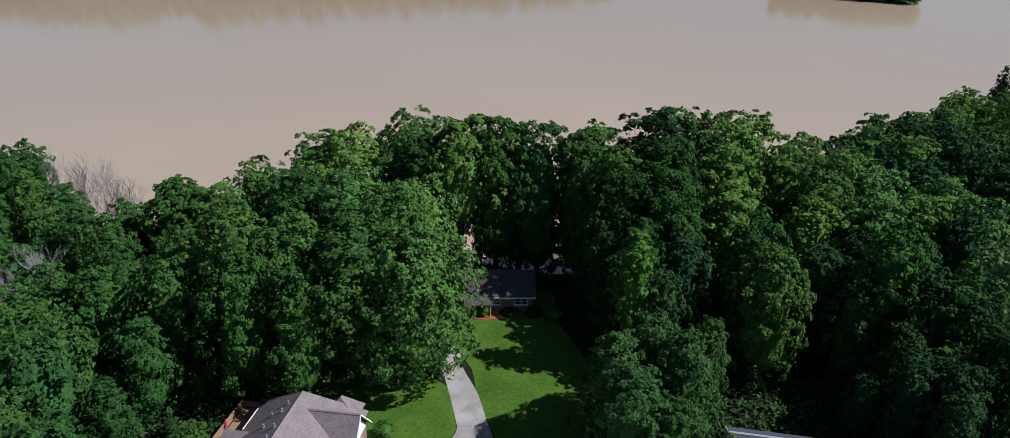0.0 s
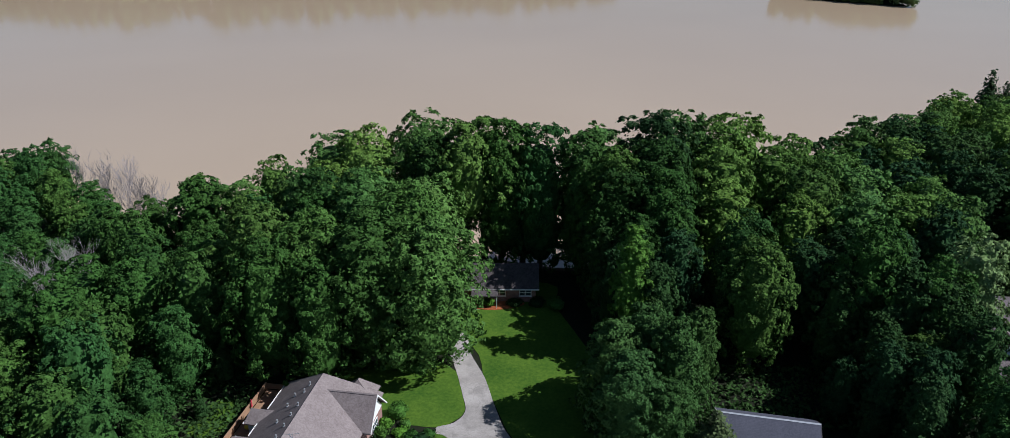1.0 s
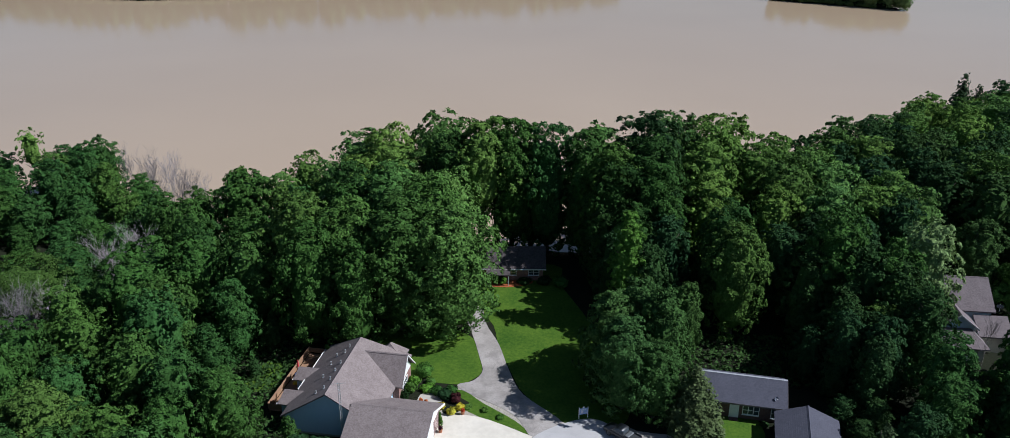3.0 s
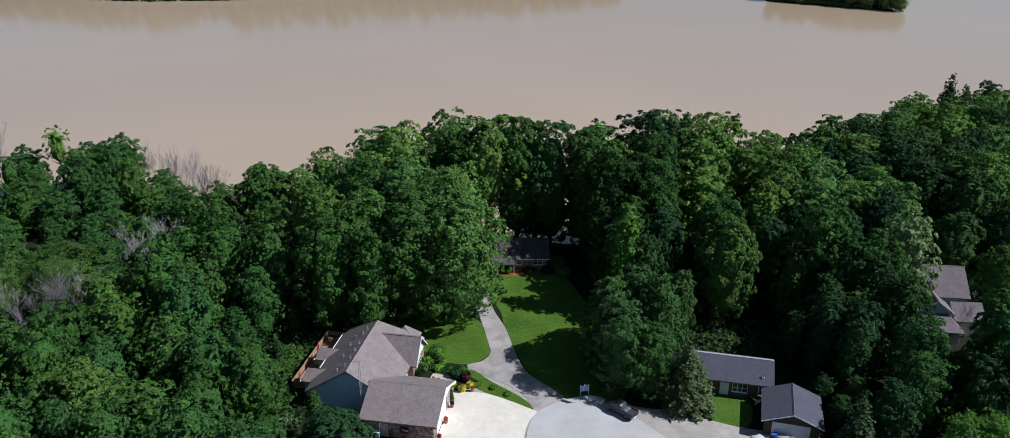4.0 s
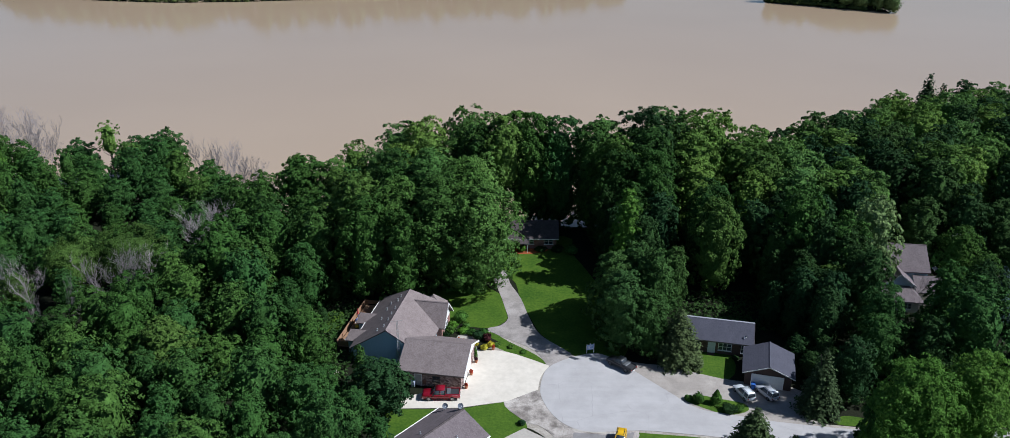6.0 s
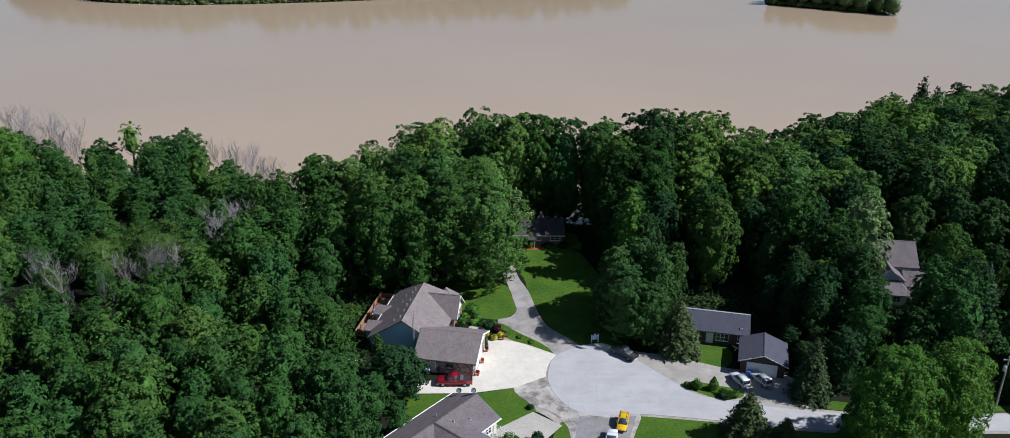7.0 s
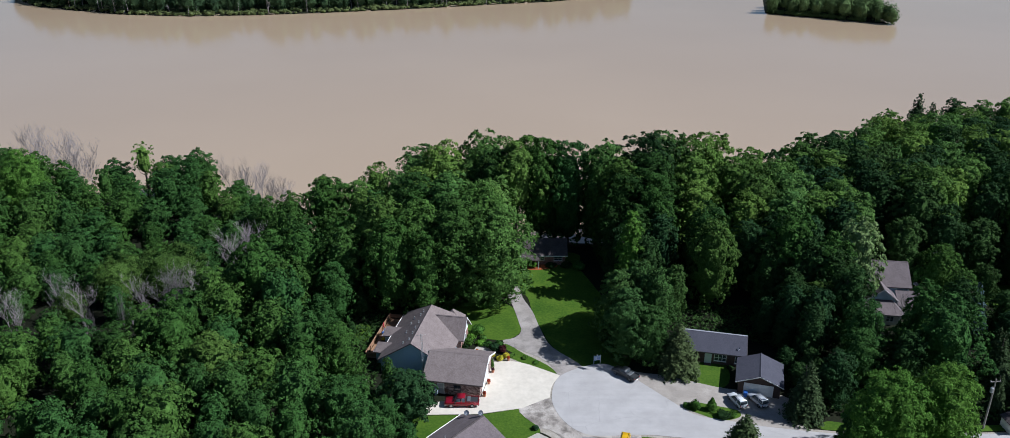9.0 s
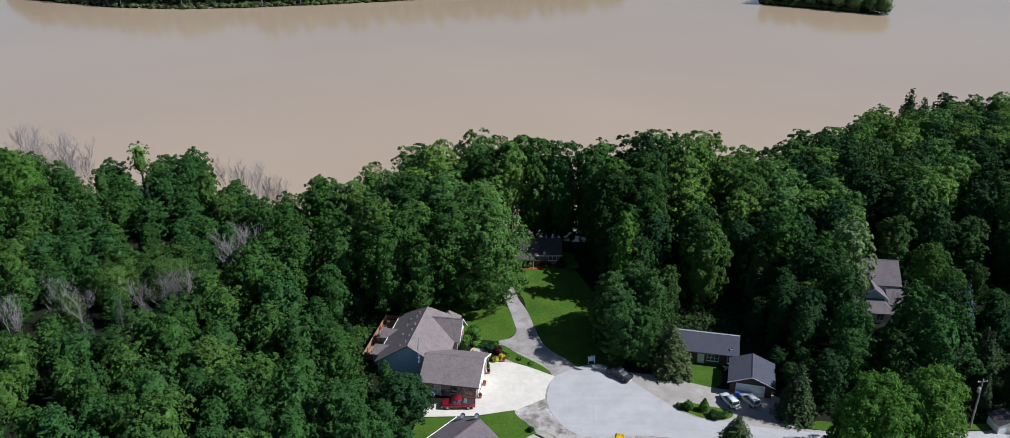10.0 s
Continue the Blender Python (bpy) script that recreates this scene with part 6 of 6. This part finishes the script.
# Sign board on two posts; its writing cannot be read.
sign = thing("sign_board", "blue and white sign board on two white posts", "sign", (8.2, 70.2, gz(8.2, 70.2)), 15)
for x in (-0.62, 0.62):
    part("post", box(x - 0.05, x + 0.05, -0.05, 0.05, -0.3, 1.75, 0.008), WHITE, sign)
part("board", box(-0.57, 0.57, -0.02, 0.02, 0.65, 1.6), plain("sign_blue", (0.32, 0.45, 0.68), 0.5), sign, "pale blue board")
for z, w in ((1.42, 0.44), (1.3, 0.36), (0.82, 0.46)):
    part("text_bar", box(-w, w, -0.028, -0.02, z - 0.035, z + 0.035), WHITE, sign)
part("emblem", lathe([(0.17, -0.006), (0.17, 0.006)], 14, at=(-0.2, -0.026, 1.06), turn=Matrix.Rotation(radians(90), 4, "X")), WHITE, sign)
part("topper", box(-0.12, 0.12, -0.02, 0.02, 1.62, 1.85), WHITE, sign)


def utility_pole(x, y, tall, lean=0.0):
    p = thing("utility_pole", "silvered wooden utility pole with a transformer can", "utility pole", (x, y, gz(x, y)), 8, "utility poles")
    part("pole", lathe([(0.17, -0.4), (0.15, tall * 0.5), (0.11, tall)], 10), GREY_WOOD, p)
    part("crossarm", box(-0.9, 0.9, -0.06, 0.06, tall - 0.55, tall - 0.42, 0.01), GREY_WOOD, p)
    t = part("transformer", lathe([(0.02, 0), (0.24, 0.02), (0.26, 0.1), (0.26, 0.8), (0.2, 0.88), (0.02, 0.9)], 14, at=(-0.4, -0.1, tall - 2.4)), METAL, p, "pale grey transformer can")
    part("bushing", lathe([(0.05, 0), (0.07, 0.06), (0.04, 0.12), (0.06, 0.18), (0.02, 0.24)], 8, at=(-0.4, -0.1, tall - 1.5)), CONCRETE_OLD, t)
    for s in (-0.8, 0.8):
        part("insulator", lathe([(0.03, 0), (0.06, 0.05), (0.04, 0.1), (0.05, 0.14)], 8, at=(s, 0, tall - 0.42)), WHITE, p)


utility_pole(69.0, 52.1, 9.6)
utility_pole(80.5, 98.6, 9.6)


# ---------------------------------------------------------------- vehicles
HEAD = plain("headlamp_glass", (0.7, 0.72, 0.75), 0.1)
TAIL = plain("tail_lamp_red", (0.35, 0.02, 0.02), 0.2)
TRIM = plain("black_trim", (0.025, 0.025, 0.027), 0.5)


def wheel(parent, x, y, r, wide=0.24):
    w = part("wheel", lathe([(r * 0.62, -wide / 2), (r * 0.94, -wide / 2), (r, -wide / 2 + 0.04), (r, wide / 2 - 0.04), (r * 0.94, wide / 2), (r * 0.62, wide / 2)], 18, turn=Matrix.Rotation(radians(90), 4, "X")), RUBBER, parent)
    w.location = (x, y, r)
    part("rim", lathe([(0.05, -wide / 2 - 0.01), (r * 0.6, -wide / 2 - 0.015), (r * 0.64, -wide / 2 + 0.03), (r * 0.64, wide / 2 - 0.03), (r * 0.6, wide / 2 + 0.015), (0.05, wide / 2 + 0.01)], 14, turn=Matrix.Rotation(radians(90), 4, "X")), STEEL_RIM, w)


def loft(stations):
    """A closed body from cross-sections (x, half width low, half width high, z low, z shoulder, z top, half width top)."""
    bm = bmesh.new()
    rings = []
    for x, wl, wh, z0, z1, z2, wt in stations:
        ring = [(-wl * 0.92, z0), (-wl, z0 + (z1 - z0) * 0.4), (-wh, z1), (-wt, z2), (wt, z2), (wh, z1), (wl, z0 + (z1 - z0) * 0.4), (wl * 0.92, z0)]
        rings.append([bm.verts.new((x, y, z)) for y, z in ring])
    for a, b in zip(rings, rings[1:]):
        for k in range(8):
            bm.faces.new((a[k], a[(k + 1) % 8], b[(k + 1) % 8], b[k]))
    bm.faces.new(rings[0])
    bm.faces.new(rings[-1][::-1])
    bmesh.ops.recalc_face_normals(bm, faces=bm.faces)
    sharp = [e for e in bm.edges if len(e.link_faces) == 2 and e.calc_face_angle(0) > 0.35]
    bmesh.ops.bevel(bm, geom=sharp, offset=0.07, segments=2, affect="EDGES", clamp_overlap=True)
    for f in bm.faces:
        f.smooth = True
    return bm


def vehicle(name, label, category, x, y, turn, long, wide, tall, paint, style):
    """Nose along local +x."""
    v = thing(name, label, category, (x, y, gz(x, y) + 0.105), turn)
    h, w, r = long / 2, wide / 2, 0.34 if style != "pickup" else 0.4
    belt = tall * 0.57
    hood = tall * 0.6
    if style == "pickup":
        cab0, cab1, bed = -0.12 * long, 0.26 * long, -h
        body = [(-h, w * 0.96, w * 0.97, 0.5, belt * 0.9, belt, w * 0.94), (cab0 - 0.02, w, w, 0.42, belt * 0.9, belt, w * 0.95), (cab0, w, w, 0.42, belt * 0.9, belt * 1.02, w * 0.94), (cab1 + 0.1, w, w, 0.42, belt * 0.92, hood, w * 0.92),
                (h * 0.9, w * 0.97, w * 0.97, 0.45, belt * 0.85, hood * 0.94, w * 0.86), (h, w * 0.88, w * 0.9, 0.5, belt * 0.75, hood * 0.82, w * 0.8)]
    else:
        rear_up = style in ("suv", "van")
        cab0, cab1 = (-h * 0.93 if rear_up else -h * 0.62), h * 0.42
        body = [(-h, w * 0.9, w * 0.9, 0.42, belt * 0.8, belt * 0.95, w * 0.84), (-h * 0.93, w * 0.97, w * 0.97, 0.34, belt * 0.85, belt * 1.02, w * 0.9), (0, w, w, 0.28, belt * 0.85, belt, w * 0.92), (h * 0.45, w, w, 0.28, belt * 0.85, belt * 0.98, w * 0.88),
                (h * 0.88, w * 0.95, w * 0.95, 0.32, belt * 0.72, belt * 0.85, w * 0.8), (h, w * 0.8, w * 0.82, 0.38, belt * 0.6, belt * 0.7, w * 0.7)]
    part("body", loft(body), paint, v)
    # The glasshouse and the roof over it.
    back, front = (cab0 + (0.12 if style in ("suv", "van", "pickup") else 0.75)), cab1 - (0.75 if style != "pickup" else 0.65)
    glass = [(cab0, w * 0.9, w * 0.9, belt * 0.95, belt, belt + 0.02, w * 0.88), (back, w * 0.9, w * 0.9, belt * 0.95, belt, tall - 0.05, w * 0.74), (front, w * 0.9, w * 0.9, belt * 0.95, belt, tall - 0.05, w * 0.74), (cab1, w * 0.88, w * 0.88, belt * 0.95, belt, belt + 0.02, w * 0.86)]
    part("windows", loft(glass), GLASS, v, "dark tinted car windows")
    roof = [(back - 0.02, w * 0.75, w * 0.76, tall - 0.07, tall - 0.03, tall - 0.02, w * 0.7), ((back + front) / 2, w * 0.76, w * 0.77, tall - 0.07, tall - 0.02, tall, w * 0.7), (front + 0.02, w * 0.75, w * 0.76, tall - 0.07, tall - 0.04, tall - 0.03, w * 0.68)]
    part("roof", loft(roof), paint, v)
    for s in (-1, 1):
        for a, b in ((cab0 + 0.02, back), (front, cab1 - 0.02), ((back + front) / 2 - 0.06, (back + front) / 2 + 0.06)):
            lo, hi = (a, b) if a == cab0 + 0.02 else (b, a)
            if abs(a - b) < 0.13:
                lo, hi = a, a
            p, q = Vector((lo, s * w * 0.9, belt)), Vector((hi, s * w * 0.75, tall - 0.06))
            bm = bmesh.new()
            bmesh.ops.create_cone(bm, segments=4, radius1=0.06, radius2=0.05, depth=(q - p).length, matrix=Matrix.Translation((p + q) / 2) @ (q - p).to_track_quat("Z", "Y").to_matrix().to_4x4())
            part("pillar", bm, paint, v)
        for wx in (-h * 0.6, h * 0.62):
            wheel(v, wx, s * (w - 0.13), r)
        part("headlight", box(h * 0.93, h * 0.985, s * w * 0.62 - 0.16, s * w * 0.62 + 0.16, belt * 0.6, belt * 0.74, 0.02), HEAD, v)
        part("tail_light", box(-h - 0.012, -h + 0.06, s * w * 0.78 - 0.1, s * w * 0.78 + 0.1, belt * 0.72, belt * 0.95, 0.02), TAIL, v)
        part("mirror", box(cab1 - 0.5, cab1 - 0.32, s * w * 1.0 - 0.02, s * w * 1.0 + 0.16 * s if s > 0 else s * w * 1.0 + 0.02, belt, belt + 0.16) if s > 0 else box(cab1 - 0.5, cab1 - 0.32, -w - 0.16, -w + 0.02, belt, belt + 0.16), paint if style != "pickup" else TRIM, v)
    part("front_bumper", box(h * 0.9, h + 0.03, -w * 0.84, w * 0.84, 0.3, 0.52, 0.04), TRIM if style != "pickup" else STEEL_RIM, v)
    part("rear_bumper", box(-h - 0.04, -h * 0.93, -w * 0.88, w * 0.88, 0.36, 0.56, 0.04), TRIM if style != "pickup" else STEEL_RIM, v)
    part("plate", box(-h - 0.055, -h - 0.04, -0.24, 0.24, 0.42, 0.54), WHITE, v)
    if style == "pickup":
        bm = box(-h + 0.1, cab0 - 0.12, -w * 0.8, w * 0.8, belt + 0.002, belt + 0.012)
        part("bed_liner", bm, plain("black_bed_liner", (0.03, 0.032, 0.035), 0.7), v, "black truck bed liner")
        for s in (-1, 1):
            part("bed_rail", box(-h + 0.02, cab0 - 0.02, s * w * 0.88 - 0.07, s * w * 0.88 + 0.07, belt, belt + 0.14, 0.02), paint, v)
        part("tailgate", box(-h, -h + 0.1, -w * 0.86, w * 0.86, belt - 0.4, belt + 0.13, 0.02), paint, v)
        part("bulkhead", box(cab0 - 0.12, cab0 - 0.03, -w * 0.84, w * 0.84, belt, belt + 0.16, 0.01), TRIM, v)
        part("toolbox", box(cab0 - 0.75, cab0 - 0.2, -w * 0.75, w * 0.75, belt + 0.01, belt + 0.2, 0.03), plain("grey_toolbox", (0.16, 0.17, 0.18), 0.5, 0.4), v)
    if style == "suv":
        for s in (-1, 1):
            part("roof_rack", box(back + 0.2, front - 0.2, s * w * 0.6 - 0.025, s * w * 0.6 + 0.025, tall + 0.01, tall + 0.05, 0.01), TRIM, v)
        part("rear_window", box(cab0 + 0.0, cab0 + 0.03, -w * 0.66, w * 0.66, belt * 1.08, tall - 0.28), GLASS, v)
    return v


vehicle("pickup_truck", "bright red crew-cab pickup truck parked by the garage", "pickup truck", -15.6, 57.1, 181, 5.8, 1.95, 1.85, car_paint("red_car_paint", (0.21, 0.004, 0.014)), "pickup")
vehicle("pickup_truck", "black pickup truck parked under trees on the street", "pickup truck", 12.9, 66.0, 137, 5.0, 1.8, 1.65, car_paint("black_car_paint", (0.012, 0.014, 0.018)), "pickup")
vehicle("car", "white sport utility car on the side driveway", "car", 30.9, 58.4, 109, 4.2, 1.66, 1.58, car_paint("white_car_paint", (0.62, 0.64, 0.66)), "suv")
vehicle("car", "silver sport utility car before the garage", "car", 34.4, 58.6, 114, 4.2, 1.66, 1.6, car_paint("silver_car_paint", (0.42, 0.44, 0.47)), "suv")
vehicle("car", "small yellow hatchback on the worn driveway", "car", 10.6, 46.7, -104, 3.8, 1.58, 1.45, car_paint("yellow_car_paint", (0.72, 0.42, 0.01)), "suv")
vehicle("car", "white saloon car on the worn driveway", "car", 8.5, 42.7, -98, 4.4, 1.8, 1.45, car_paint("bright_white_car_paint", (0.7, 0.71, 0.72)), "sedan")

vehicle("car", "white car half hidden under trees in a far yard", "car", 97.0, 120.6, 20, 4.4, 1.75, 1.5, car_paint("far_white_car_paint", (0.68, 0.7, 0.72)), "sedan")

# ---------------------------------------------------------------- far banks
FAR_LEAF = leaf_material("far_bank_leaves", (0.045, 0.085, 0.045), (0.065, 0.12, 0.05), (0.1, 0.15, 0.055))
SCRUB = leaf_material("bank_scrub", (0.075, 0.11, 0.03), (0.1, 0.145, 0.035), (0.14, 0.15, 0.06))
SAND = surface("driftwood_and_silt", (0.24, 0.18, 0.12), (0.46, 0.38, 0.28), 3, 0.4, 0.9, relief=0.05)


def clumps(name, seed, n, spot, low, high, broadness, cards, size, mat, label, stems=0):
    """Growth on the distant bank, joined: crowns of leaf clusters over a dark heart."""
    rg = np.random.default_rng(seed)
    verts, faces, count, made = [], [], 0, 0
    while made < n:
        x, y = spot(rg)
        g = gz(x, y)
        if g < WATER_Z + 0.1:
            continue
        h = rg.uniform(low, high)
        w = h * broadness * rg.uniform(0.75, 1.3)
        d = ball_dirs(rg, cards)
        lump = 1 + 0.25 * np.sin(d[:, 0] * 6 + made) * np.cos(d[:, 1] * 5 + d[:, 2] * 6 + made)
        at = d * np.stack([w * lump, w * lump, 0.5 * h * lump], 1) + (x, y, g + h * 0.5)
        v, f = leaf_cards(rg, at, d + (0, 0, 0.2), size)
        verts.append(v), faces.extend(tuple(q + count) for q in f)
        count += len(v)
        v = BALL_V * [w * 0.8, w * 0.8, h * 0.42] + (x, y, g + h * 0.45)
        verts.append(v), faces.extend(tuple(q + count) for q in BALL_F)
        count += len(v)
        made += 1
    ob = new(name, mesh_of(name, np.vstack(verts), faces, mat))
    return tagged(ob, label, "woodland", kind="stuff")


def bank_at(rg, a, b):
    x = rg.uniform(-370, 70)
    return x, float(table(FAR_BANK, x)) + a + (b - a) * rg.uniform(0, 1) ** 1.7


def spit_at(rg, inner):
    a = 73 * rg.uniform(0, 1)
    half = 26 * float(smooth(-4, 45, a))
    c = half + (rg.uniform(-0.88, 0.88) if inner else rg.choice([-1, -1, 1]) * rg.uniform(0.86, 1.04)) * half
    return 204 - 0.868 * a + 0.496 * c, 420 + 0.496 * a + 0.868 * c


clumps("far_wood", 3, 520, lambda r: bank_at(r, 6, 75), 10, 20, 0.26, 260, 0.9, FAR_LEAF, "dense green wood on the far river bank")
clumps("far_wood", 4, 170, lambda r: spit_at(r, True), 6, 13, 0.3, 240, 0.8, FAR_LEAF, "green wood on a low spit in the river")
clumps("bank_scrub", 5, 700, lambda r: bank_at(r, -2.5, 8), 0.7, 2.4, 0.8, 40, 0.6, SCRUB, "low grassy scrub along the far water's edge")
clumps("bank_scrub", 6, 200, lambda r: spit_at(r, False), 0.6, 2.2, 0.8, 40, 0.6, SCRUB, "low grassy scrub round the spit")

rgd = random.Random(8)
verts, faces = [], []
for k in range(230):
    x, y = bank_at(np.random.default_rng(900 + k), -3.0, 3.0)
    g = gz(x, y)
    if g < WATER_Z - 0.25:
        continue
    a, long = rgd.uniform(0, 3.14), rgd.uniform(2, 7)
    p = Vector((x, y, max(g, WATER_Z) + 0.2))
    q = p + Vector((math.cos(a) * long, math.sin(a) * long * 0.3, rgd.uniform(0, 0.8)))
    tube(verts, faces, [p, (p + q) / 2, q], [0.3, 0.24, 0.1], 5)
tagged(new("driftwood", mesh_of("driftwood", verts, faces, SAND)), "pale driftwood and silt along the far bank", "driftwood", kind="stuff")
verts, faces = [], []
for k in range(70):
    x, y = bank_at(np.random.default_rng(1500 + k), 2, 16)
    g = gz(x, y)
    p = Vector((x, y, g - 0.2))
    q = p + Vector((rgd.uniform(-1, 1), rgd.uniform(-1, 1), rgd.uniform(6, 12)))
    tube(verts, faces, [p, (p + q) / 2 + Vector((rgd.uniform(-0.4, 0.4), 0, 0)), q], [0.2, 0.15, 0.04], 4)
    for _ in range(5):
        s = p.lerp(q, rgd.uniform(0.4, 0.95))
        tube(verts, faces, [s, s + Vector((rgd.uniform(-1.6, 1.6), rgd.uniform(-1.6, 1.6), rgd.uniform(0.6, 2)))], [0.08, 0.03], 3)
tagged(new("dead_stems", mesh_of("dead_stems", verts, faces, BARE)), "bare grey tree stems on the far bank", "dead trees", kind="stuff")


# Stepping slabs past the deck, and a small shed at the street.
for k in range(5):
    slab_thing = thing("paving_slab", "pale concrete stepping slab in the shaded yard", "paving slab", (-35.4 + k * 0.62, 63.3 + k * 0.15, gz(-34, 63.5) + 0.02), 12, "stepping slabs")
    part("slab", box(-0.24, 0.24, -0.55, 0.55, -0.06, 0.05, 0.015), CONCRETE_OLD, slab_thing)
store = thing("garden_shed", "small pale garden shed with a dark roof", "shed", (74.6, 52.0, 0), 4)
part("wall", prism([(-2.2, -0.2), (2.2, -0.2), (2.2, 1.9), (0, 2.7), (-2.2, 1.9)], -1.5, 1.5), WHITE, store, "pale painted shed wall")
bm = slab([(-2.45, -1.75, 1.82), (0, -1.75, 2.82), (0, 1.75, 2.82), (-2.45, 1.75, 1.82)], 0.1)
slab([(0, -1.75, 2.82), (2.45, -1.75, 1.82), (2.45, 1.75, 1.82), (0, 1.75, 2.82)], 0.1, bm)
part("roof", bm, ROOF_DARK, store, "dark shingle roof")
part("door", box(-0.6, 0.6, -1.56, -1.5, 0.0, 1.75, 0.01), SIDING_CREAM, store)
